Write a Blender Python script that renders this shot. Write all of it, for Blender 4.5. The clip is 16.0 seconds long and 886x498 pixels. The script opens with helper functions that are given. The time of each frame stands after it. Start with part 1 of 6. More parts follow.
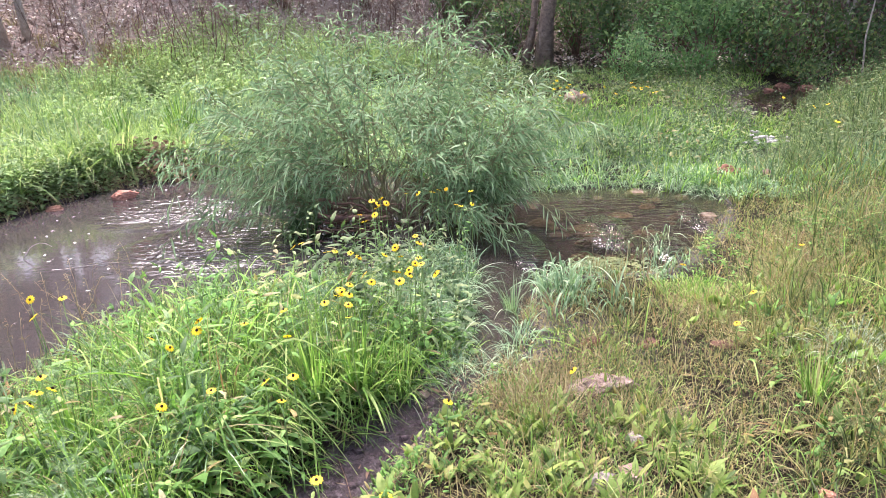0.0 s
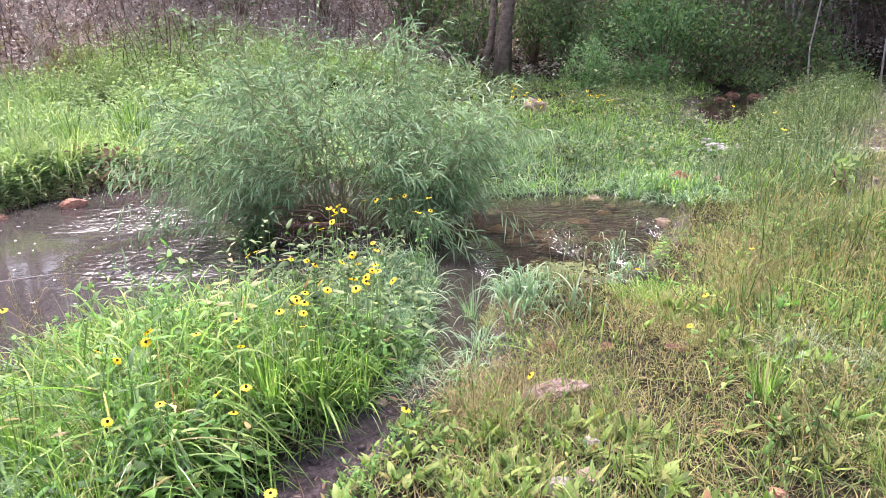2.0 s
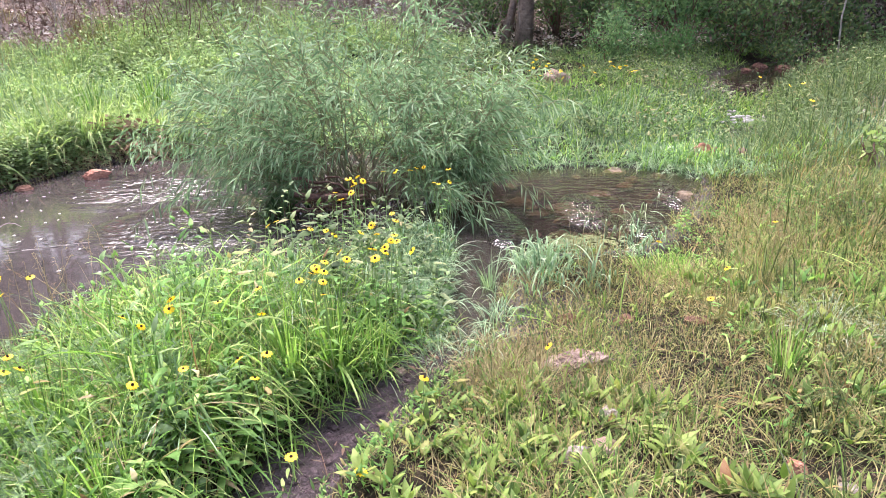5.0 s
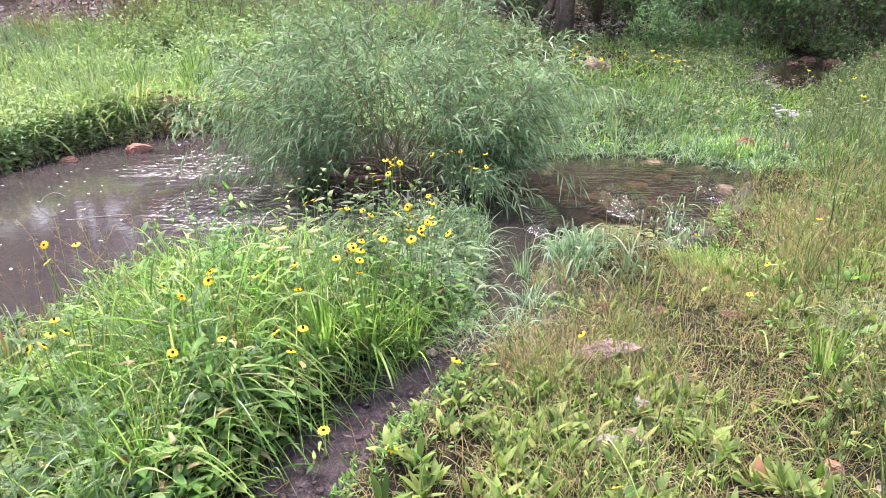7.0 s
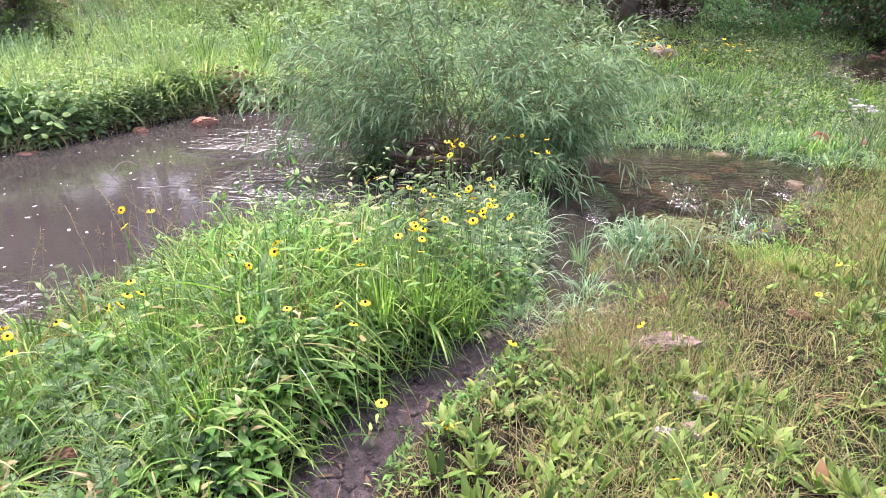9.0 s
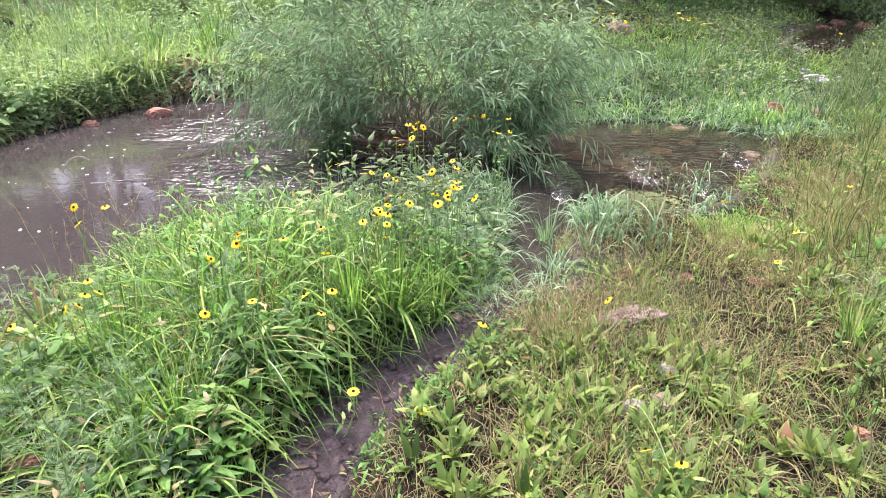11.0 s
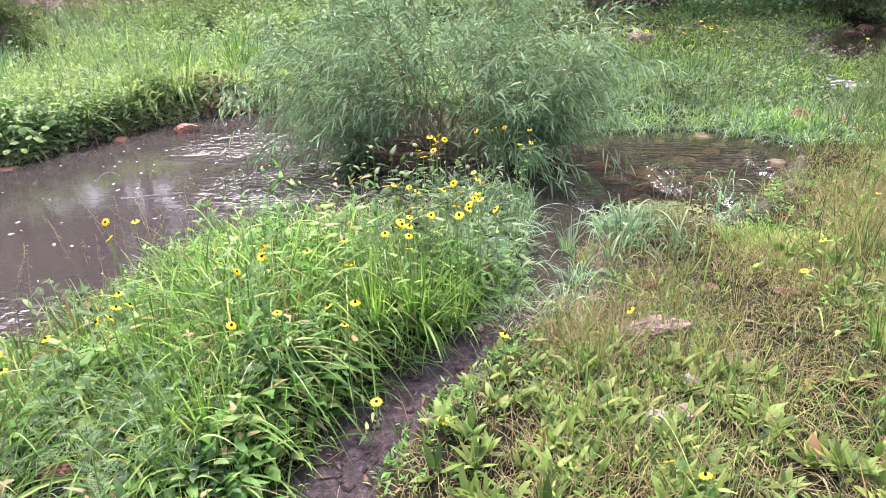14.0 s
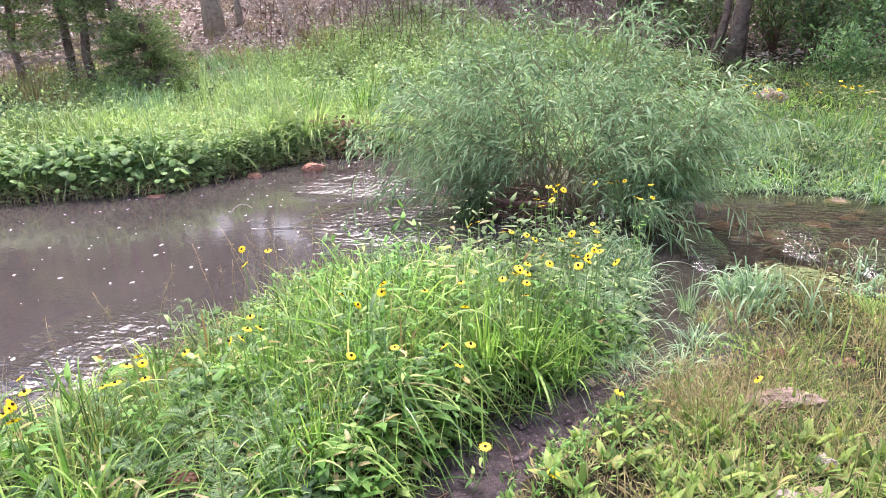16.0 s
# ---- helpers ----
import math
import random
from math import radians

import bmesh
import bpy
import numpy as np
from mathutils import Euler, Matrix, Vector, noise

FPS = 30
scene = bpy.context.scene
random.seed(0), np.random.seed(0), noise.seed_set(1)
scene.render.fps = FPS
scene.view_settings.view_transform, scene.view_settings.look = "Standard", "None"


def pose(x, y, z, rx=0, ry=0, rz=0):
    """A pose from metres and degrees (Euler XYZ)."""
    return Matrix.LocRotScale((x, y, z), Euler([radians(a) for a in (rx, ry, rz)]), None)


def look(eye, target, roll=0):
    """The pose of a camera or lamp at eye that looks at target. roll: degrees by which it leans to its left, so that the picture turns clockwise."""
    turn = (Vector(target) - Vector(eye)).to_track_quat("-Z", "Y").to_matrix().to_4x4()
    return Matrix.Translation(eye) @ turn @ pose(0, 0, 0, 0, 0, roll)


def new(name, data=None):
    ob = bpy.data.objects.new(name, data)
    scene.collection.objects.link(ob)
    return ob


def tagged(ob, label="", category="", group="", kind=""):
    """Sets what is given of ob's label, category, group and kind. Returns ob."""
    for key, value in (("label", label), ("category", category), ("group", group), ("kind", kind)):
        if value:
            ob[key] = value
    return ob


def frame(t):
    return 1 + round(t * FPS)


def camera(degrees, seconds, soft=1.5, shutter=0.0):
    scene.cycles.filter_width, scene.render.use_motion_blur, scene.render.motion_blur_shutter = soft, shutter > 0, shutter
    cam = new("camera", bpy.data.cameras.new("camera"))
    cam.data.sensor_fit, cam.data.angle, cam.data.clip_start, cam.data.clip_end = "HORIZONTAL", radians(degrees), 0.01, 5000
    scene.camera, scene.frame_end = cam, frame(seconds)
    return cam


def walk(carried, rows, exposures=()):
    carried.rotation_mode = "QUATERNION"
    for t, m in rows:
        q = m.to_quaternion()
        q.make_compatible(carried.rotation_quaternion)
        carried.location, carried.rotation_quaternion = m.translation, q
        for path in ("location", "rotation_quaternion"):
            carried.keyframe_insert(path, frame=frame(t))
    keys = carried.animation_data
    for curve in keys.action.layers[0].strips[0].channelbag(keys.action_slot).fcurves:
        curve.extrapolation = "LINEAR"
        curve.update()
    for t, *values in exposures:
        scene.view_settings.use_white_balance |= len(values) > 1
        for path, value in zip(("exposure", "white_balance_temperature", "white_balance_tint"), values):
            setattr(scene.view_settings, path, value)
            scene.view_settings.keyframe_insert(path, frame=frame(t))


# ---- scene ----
cam = camera(68.6, 16.0, soft=0.75)
PATH = [
    (0, (0.16, 0.102, 1.643), (0.056, 1.977, 0.954), -3.0),
    (0.5, (0.161, 0.099, 1.637), (0.053, 1.968, 0.934), -3.1),
    (1, (0.163, 0.108, 1.632), (0.087, 1.987, 0.952), -2.4),
    (1.5, (0.17, 0.104, 1.631), (0.1, 1.988, 0.963), -2.7),
    (2, (0.182, 0.112, 1.636), (0.195, 1.995, 0.963), -2.3),
    (2.5, (0.2, 0.121, 1.632), (0.293, 1.993, 0.933), -2.5),
    (3, (0.207, 0.123, 1.626), (0.287, 1.988, 0.908), -2.8),
    (3.5, (0.202, 0.121, 1.623), (0.262, 1.988, 0.908), -2.7),
    (4, (0.192, 0.117, 1.623), (0.229, 1.979, 0.895), -2.7),
    (4.5, (0.19, 0.111, 1.622), (0.184, 1.976, 0.899), -2.9),
    (5, (0.181, 0.109, 1.619), (0.133, 1.964, 0.874), -2.6),
    (5.2, (0.186, 0.106, 1.614), (0.114, 1.955, 0.855), -2.6),
    (7.5, (0.141, 0.102, 1.604), (0.0, 1.937, 0.822), -1.4),
    (8, (0.137, 0.101, 1.604), (-0.012, 1.934, 0.818), -1.4),
    (8.5, (0.12, 0.091, 1.604), (-0.108, 1.911, 0.809), -0.7),
    (8.7, (0.106, 0.081, 1.601), (-0.179, 1.889, 0.795), -0.4),
    (10.8, (0.089, 0.097, 1.595), (-0.115, 1.891, 0.722), -1.7),
    (11, (0.1, 0.099, 1.595), (-0.081, 1.894, 0.722), -1.6),
    (11.5, (0.113, 0.095, 1.597), (-0.059, 1.894, 0.729), -1.6),
    (12, (0.114, 0.09, 1.597), (-0.079, 1.891, 0.737), -1.8),
    (12.5, (0.107, 0.086, 1.599), (-0.112, 1.886, 0.745), -1.7),
    (13, (0.116, 0.082, 1.605), (-0.123, 1.887, 0.767), -2.8),
    (13.5, (0.113, 0.083, 1.606), (-0.123, 1.888, 0.766), -2.8),
    (14, (0.111, 0.08, 1.605), (-0.143, 1.883, 0.765), -3.0),
    (14.5, (0.087, 0.065, 1.6), (-0.285, 1.853, 0.776), -3.1),
    (15, (0.066, 0.057, 1.606), (-0.392, 1.838, 0.809), -2.7),
    (15.5, (0.06, 0.053, 1.602), (-0.45, 1.84, 0.853), -2.6),
    (16, (0.05, 0.044, 1.604), (-0.515, 1.839, 0.915), -2.5),
]
EXPOSURES = [(0.0, 1.93, 6080, 20), (5.2, 1.95, 6080, 20), (8.0, 1.89, 6080, 20), (11.0, 1.81, 6050, 18), (16.0, 1.9, 6080, 18)]
walk(cam, [(t, look(eye, target, roll)) for t, eye, target, roll in PATH], EXPOSURES)

# ---- light: bright overcast sky, broad hazy sun high ahead ----
SUN_EL, SUN_AZ = 63.0, -28.0
world = bpy.data.worlds.new("sky")
scene.world = world
world.use_nodes = True
wn = world.node_tree.nodes
sky = wn.new("ShaderNodeTexSky")
sky.sky_type = "NISHITA"
sky.sun_disc = False
sky.sun_elevation, sky.sun_rotation = radians(SUN_EL), radians(SUN_AZ)
sky.air_density, sky.dust_density, sky.ozone_density = 1.2, 7.0, 1.0
soften = wn.new("ShaderNodeHueSaturation")
soften.inputs["Saturation"].default_value = 0.85
world.node_tree.links.new(sky.outputs[0], soften.inputs["Color"])
world.node_tree.links.new(soften.outputs[0], wn["Background"].inputs[0])
wn["Background"].inputs[1].default_value = 0.15
sun_data = bpy.data.lights.new("sun", "SUN")
sun_data.energy, sun_data.angle, sun_data.color = 1.35, radians(30), (1.0, 0.96, 0.9)
sun = new("sun", sun_data)
se, sa = radians(SUN_EL), radians(SUN_AZ)
sun.matrix_world = look((math.sin(sa) * math.cos(se) * 40, math.cos(sa) * math.cos(se) * 40, math.sin(se) * 40), (0, 0, 0))


# ---- materials ----
def node_mat(name):
    m = bpy.data.materials.new(name)
    m.use_nodes = True
    nt = m.node_tree
    return m, nt, nt.nodes["Principled BSDF"], nt.nodes["Material Output"]


def ramp(nt, stops, mode="LINEAR"):
    r = nt.nodes.new("ShaderNodeValToRGB")
    r.color_ramp.interpolation = mode
    els = r.color_ramp.elements
    while len(els) < len(stops):
        els.new(0.5)
    for e, (p, c) in zip(els, stops):
        e.position, e.color = p, (*c, 1)
    return r


def noise_node(nt, scale, detail=4, rough=0.55):
    co = nt.nodes.new("ShaderNodeTexCoord")
    n = nt.nodes.new("ShaderNodeTexNoise")
    n.inputs["Scale"].default_value, n.inputs["Detail"].default_value, n.inputs["Roughness"].default_value = scale, detail, rough
    nt.links.new(co.outputs["Object"], n.inputs["Vector"])
    return n


def mixed(nt, fac, a, b, blend="MIX"):
    m = nt.nodes.new("ShaderNodeMix")
    m.data_type, m.blend_type = "RGBA", blend
    for sock, v in ((m.inputs[0], fac), (m.inputs[6], a), (m.inputs[7], b)):
        if hasattr(v, "links"):
            nt.links.new(v, sock)
        elif isinstance(v, tuple):
            sock.default_value = (*v, 1)
        else:
            sock.default_value = v
    return m.outputs[2]


def leaf_mat(name, stops, rough=0.5, through_light=0.35, patch=0.35, patch_scale=0.9, grey=0.13, glow=(1.15, 1.3, 0.8)):
    """Leaf with a tone of its own per leaf, broad patches and thin-leaf translucency."""
    m, nt, p, out = node_mat(name)
    g = nt.nodes.new("ShaderNodeNewGeometry")
    r = ramp(nt, [(p0, tuple(c * (1 - grey) + grey * (0.35 * c0[0] + 0.6 * c0[1] + 0.05 * c0[2]) for c in c0)) for p0, c0 in stops])
    own = nt.nodes.new("ShaderNodeObjectInfo")
    tone = nt.nodes.new("ShaderNodeMath")
    tone.operation = "ADD"
    nt.links.new(g.outputs["Random Per Island"], tone.inputs[0])
    nt.links.new(own.outputs["Random"], tone.inputs[1])
    wrap = nt.nodes.new("ShaderNodeMath")
    wrap.operation = "FRACT"
    nt.links.new(tone.outputs[0], wrap.inputs[0])
    nt.links.new(wrap.outputs[0], r.inputs[0])
    n = noise_node(nt, patch_scale, 3)
    pr = ramp(nt, [(0.3, (1 - patch,) * 3), (0.7, (1 + patch * 0.6,) * 3)])
    nt.links.new(n.outputs[0], pr.inputs[0])
    col = mixed(nt, 1.0, r.outputs[0], pr.outputs[0], "MULTIPLY")
    fine = noise_node(nt, 60, 2)
    fr = ramp(nt, [(0.3, (0.8,) * 3), (0.7, (1.15,) * 3)])
    nt.links.new(fine.outputs[0], fr.inputs[0])
    col = mixed(nt, 1.0, col, fr.outputs[0], "MULTIPLY")
    nt.links.new(col, p.inputs["Base Color"])
    p.inputs["Roughness"].default_value = rough
    p.inputs["Specular IOR Level"].default_value = 0.25
    tr = nt.nodes.new("ShaderNodeBsdfTranslucent")
    nt.links.new(mixed(nt, 1.0, col, glow, "MULTIPLY"), tr.inputs[0])
    mx = nt.nodes.new("ShaderNodeMixShader")
    mx.inputs[0].default_value = through_light
    nt.links.new(p.outputs[0], mx.inputs[1])
    nt.links.new(tr.outputs[0], mx.inputs[2])
    nt.links.new(mx.outputs[0], out.inputs[0])
    return m


def rough_mat(name, stops, scale, rough=0.9, bump=0.5, bump_scale=None, detail=6, spec=0.3):
    """Stone, bark, soil: noise colour at two scales and relief."""
    m, nt, p, out = node_mat(name)
    n = noise_node(nt, scale, detail, 0.62)
    r = ramp(nt, stops)
    nt.links.new(n.outputs[0], r.inputs[0])
    n2 = noise_node(nt, scale * 6, 4)
    r2 = ramp(nt, [(0.3, (0.75,) * 3), (0.7, (1.2,) * 3)])
    nt.links.new(n2.outputs[0], r2.inputs[0])
    nt.links.new(mixed(nt, 1.0, r.outputs[0], r2.outputs[0], "MULTIPLY"), p.inputs["Base Color"])
    p.inputs["Roughness"].default_value = rough
    p.inputs["Specular IOR Level"].default_value = spec
    b = nt.nodes.new("ShaderNodeBump")
    b.inputs["Strength"].default_value, b.inputs["Distance"].default_value = bump, 0.02
    n3 = noise_node(nt, bump_scale or scale * 3, 6)
    nt.links.new(n3.outputs[0], b.inputs["Height"])
    nt.links.new(b.outputs[0], p.inputs["Normal"])
    return m


def plain_mat(name, col, rough=0.5, var=0.2):
    m, nt, p, out = node_mat(name)
    g = nt.nodes.new("ShaderNodeNewGeometry")
    r = ramp(nt, [(0.0, tuple(c * (1 - var) for c in col)), (1.0, tuple(c * (1 + var) for c in col))])
    nt.links.new(g.outputs["Random Per Island"], r.inputs[0])
    nt.links.new(r.outputs[0], p.inputs["Base Color"])
    p.inputs["Roughness"].default_value = rough
    return m


FRESH = leaf_mat("fresh_grass", [(0.0, (0.075, 0.15, 0.03)), (0.25, (0.13, 0.265, 0.045)), (0.5, (0.215, 0.38, 0.06)), (0.78, (0.34, 0.5, 0.1)), (0.94, (0.48, 0.58, 0.2)), (1.0, (0.5, 0.4, 0.2))], rough=0.55, through_light=0.45, grey=0.06, glow=(1.1, 1.25, 0.85))
MEADOW = leaf_mat("meadow_grass", [(0.0, (0.035, 0.055, 0.015)), (0.3, (0.095, 0.14, 0.03)), (0.6, (0.22, 0.245, 0.06)), (0.85, (0.38, 0.35, 0.115)), (1.0, (0.36, 0.2, 0.085))], rough=0.55, patch_scale=1.6)
DRY = leaf_mat("dry_grass", [(0.0, (0.16, 0.11, 0.045)), (0.45, (0.37, 0.31, 0.125)), (0.75, (0.31, 0.2, 0.09)), (1.0, (0.5, 0.43, 0.2))], through_light=0.25)
BLUEGRASS = leaf_mat("blue_green_grass", [(0.0, (0.11, 0.2, 0.1)), (0.5, (0.22, 0.36, 0.18)), (0.85, (0.36, 0.49, 0.28)), (1.0, (0.5, 0.56, 0.38))], rough=0.55)
# blue-green grass, its colour darkened for the wood's shade over the far shore
SHOREGRASS = leaf_mat("far_shore_grass", [(0.0, (0.055, 0.115, 0.05)), (0.5, (0.15, 0.265, 0.12)), (0.85, (0.29, 0.42, 0.22)), (1.0, (0.42, 0.47, 0.28))], rough=0.55)
HERB = leaf_mat("herb_leaf", [(0.0, (0.06, 0.13, 0.03)), (0.35, (0.125, 0.27, 0.055)), (0.75, (0.22, 0.4, 0.09)), (0.96, (0.38, 0.48, 0.15)), (1.0, (0.3, 0.16, 0.07))], grey=0.05, rough=0.6, through_light=0.42)
ROSETTE = leaf_mat("meadow_herb_leaf", [(0.0, (0.065, 0.115, 0.024)), (0.5, (0.195, 0.295, 0.055)), (0.88, (0.31, 0.4, 0.09)), (0.985, (0.36, 0.36, 0.1)), (1.0, (0.3, 0.15, 0.07))], rough=0.55, grey=0.05)
WILLOW = leaf_mat("willow_leaf", [(0.0, (0.11, 0.19, 0.085)), (0.5, (0.235, 0.375, 0.175)), (0.85, (0.37, 0.51, 0.28)), (1.0, (0.5, 0.6, 0.4))], rough=0.75, patch=0.15, through_light=0.5, glow=(1.0, 1.08, 0.95))
WOODLEAF = leaf_mat("wood_leaf", [(0.0, (0.03, 0.07, 0.02)), (0.5, (0.06, 0.13, 0.035)), (0.9, (0.11, 0.20, 0.05)), (1.0, (0.22, 0.22, 0.06))], through_light=0.3)
SHRUBLEAF = leaf_mat("shrub_leaf", [(0.0, (0.05, 0.12, 0.035)), (0.5, (0.09, 0.20, 0.06)), (1.0, (0.16, 0.30, 0.09))])
SILVER = leaf_mat("silvery_grass", [(0.0, (0.2, 0.26, 0.16)), (0.5, (0.36, 0.43, 0.28)), (1.0, (0.55, 0.58, 0.42))], rough=0.5)
BANKGRASS = leaf_mat("bank_grass", [(0.0, (0.13, 0.21, 0.06)), (0.3, (0.24, 0.35, 0.1)), (0.6, (0.35, 0.46, 0.145)), (0.88, (0.47, 0.56, 0.21)), (1.0, (0.58, 0.54, 0.31))], rough=0.55, through_light=0.45)
BANKHERB = leaf_mat("bank_herb_leaf", [(0.0, (0.15, 0.23, 0.09)), (0.4, (0.28, 0.4, 0.15)), (0.8, (0.41, 0.54, 0.23)), (1.0, (0.48, 0.56, 0.27))], rough=0.6, through_light=0.45)
UNDERLEAF = leaf_mat("undergrowth_leaf", [(0.0, (0.055, 0.1, 0.045)), (0.5, (0.125, 0.205, 0.085)), (0.85, (0.19, 0.29, 0.1)), (1.0, (0.34, 0.35, 0.13))], through_light=0.45)
# weed green; part of its darkness is the wood's shade put into the colour
SHOREHERB = leaf_mat("shore_weed_leaf", [(0.0, (0.04, 0.075, 0.026)), (0.4, (0.11, 0.17, 0.06)), (0.8, (0.2, 0.275, 0.1)), (0.94, (0.33, 0.37, 0.16)), (1.0, (0.34, 0.22, 0.11))], rough=0.6)
PALEHERB = leaf_mat("pale_herb_leaf", [(0.0, (0.08, 0.16, 0.04)), (0.5, (0.17, 0.3, 0.08)), (0.9, (0.29, 0.43, 0.14)), (1.0, (0.42, 0.5, 0.2))], rough=0.5, through_light=0.42)
FEATHER = leaf_mat("feathery_leaf", [(0.0, (0.09, 0.17, 0.06)), (0.5, (0.17, 0.28, 0.105)), (1.0, (0.27, 0.38, 0.16))], rough=0.6, through_light=0.35)
BRIGHTSHRUB = leaf_mat("bright_shrub_leaf", [(0.0, (0.075, 0.165, 0.065)), (0.5, (0.17, 0.32, 0.125)), (1.0, (0.36, 0.52, 0.24))], through_light=0.45)
FOOTLEAF = leaf_mat("dark_clump_leaf", [(0.0, (0.04, 0.09, 0.03)), (0.5, (0.09, 0.17, 0.055)), (1.0, (0.17, 0.27, 0.09))], through_light=0.3)
CEDARLEAF = leaf_mat("cedar_leaf", [(0.0, (0.1, 0.15, 0.055)), (0.5, (0.2, 0.28, 0.1)), (0.85, (0.31, 0.38, 0.16)), (1.0, (0.42, 0.34, 0.2))], through_light=0.4)
DEADTWIG = rough_mat("grey_dead_twig", [(0.3, (0.24, 0.19, 0.165)), (0.7, (0.46, 0.39, 0.345))], 20)
LITTER = leaf_mat("dead_leaf", [(0.0, (0.15, 0.095, 0.08)), (0.4, (0.38, 0.26, 0.22)), (0.75, (0.6, 0.475, 0.425)), (1.0, (0.87, 0.81, 0.77))], through_light=0.1, rough=0.8)
BROWNLEAF = leaf_mat("brown_dead_leaf", [(0.0, (0.1, 0.055, 0.035)), (0.5, (0.26, 0.15, 0.09)), (1.0, (0.45, 0.31, 0.2))], through_light=0.15, rough=0.8)
BIGLEAF = leaf_mat("broad_leaf", [(0.0, (0.07, 0.15, 0.035)), (0.6, (0.16, 0.28, 0.065)), (1.0, (0.29, 0.42, 0.1))], rough=0.6, through_light=0.25)
BARK = rough_mat("bark", [(0.3, (0.09, 0.065, 0.055)), (0.55, (0.24, 0.17, 0.137)), (0.8, (0.39, 0.30, 0.255))], 9, bump=0.9, bump_scale=30)
PALEBARK = rough_mat("pale_bark", [(0.3, (0.24, 0.2, 0.175)), (0.55, (0.46, 0.4, 0.36)), (0.8, (0.64, 0.59, 0.55))], 14, bump=0.8, bump_scale=30)
TWIG = rough_mat("twig_bark", [(0.3, (0.10, 0.06, 0.05)), (0.7, (0.22, 0.13, 0.10))], 20)
WILLOWBARK = rough_mat("willow_bark", [(0.3, (0.14, 0.14, 0.07)), (0.7, (0.3, 0.29, 0.17))], 20)
DRIFT = rough_mat("wet_driftwood", [(0.3, (0.06, 0.03, 0.022)), (0.6, (0.15, 0.075, 0.055)), (0.85, (0.3, 0.19, 0.15))], 14, rough=0.6, bump=0.9)
GREENSTEM = plain_mat("green_stem", (0.19, 0.29, 0.085))
PETAL = leaf_mat("yellow_petal", [(0.0, (0.80, 0.46, 0.01)), (0.6, (0.90, 0.62, 0.015)), (1.0, (0.95, 0.72, 0.03))], through_light=0.25, patch=0.1, grey=0.0)
CONE = rough_mat("dark_cone", [(0.3, (0.012, 0.006, 0.004)), (0.7, (0.05, 0.022, 0.012))], 300, bump=1.0)
REDSTONE = rough_mat("red_sandstone", [(0.3, (0.2, 0.085, 0.055)), (0.55, (0.38, 0.18, 0.125)), (0.8, (0.54, 0.33, 0.25))], 7, bump=0.8)
PINKSTONE = rough_mat("pink_stone", [(0.3, (0.17, 0.11, 0.085)), (0.55, (0.31, 0.22, 0.175)), (0.8, (0.45, 0.36, 0.3))], 9, bump=0.7)
SLABSTONE = rough_mat("weathered_pink_stone", [(0.3, (0.1, 0.065, 0.055)), (0.5, (0.23, 0.16, 0.135)), (0.72, (0.38, 0.29, 0.25))], 22, bump=0.9)
GREYSTONE = rough_mat("grey_stone", [(0.3, (0.17, 0.14, 0.12)), (0.55, (0.32, 0.27, 0.24)), (0.8, (0.5, 0.45, 0.41))], 9, bump=0.7)
BROWNSTONE = rough_mat("wet_brown_stone", [(0.3, (0.06, 0.04, 0.028)), (0.55, (0.15, 0.105, 0.065)), (0.8, (0.24, 0.18, 0.12))], 6, rough=0.5, bump=0.5)
DARKSTONE = rough_mat("dark_red_stone", [(0.3, (0.07, 0.035, 0.025)), (0.55, (0.16, 0.08, 0.055)), (0.8, (0.27, 0.15, 0.11))], 7, bump=0.7)
GRAVEL = rough_mat("pale_gravel", [(0.3, (0.22, 0.19, 0.16)), (0.6, (0.38, 0.34, 0.3)), (0.85, (0.58, 0.54, 0.5))], 12, bump=0.5)
WHITESTONE = rough_mat("white_stone", [(0.3, (0.28, 0.26, 0.24)), (0.55, (0.46, 0.44, 0.41)), (0.8, (0.66, 0.64, 0.61))], 9, bump=0.6)
GREYPLASTIC = rough_mat("grey_plastic", [(0.3, (0.42, 0.45, 0.5)), (0.7, (0.52, 0.55, 0.6))], 30, rough=0.5, bump=0.1)
FOAM = plain_mat("white_fleck", (0.62, 0.58, 0.52), 0.7, 0.25)
WETMUD = rough_mat("wet_mud", [(0.3, (0.038, 0.027, 0.029)), (0.55, (0.08, 0.056, 0.06)), (0.8, (0.15, 0.112, 0.12))], 40, rough=0.18, bump=0.8)
ALGAE = rough_mat("algae_mat", [(0.3, (0.07, 0.09, 0.03)), (0.6, (0.17, 0.19, 0.07)), (0.85, (0.28, 0.29, 0.13))], 14, rough=0.6, bump=0.8)


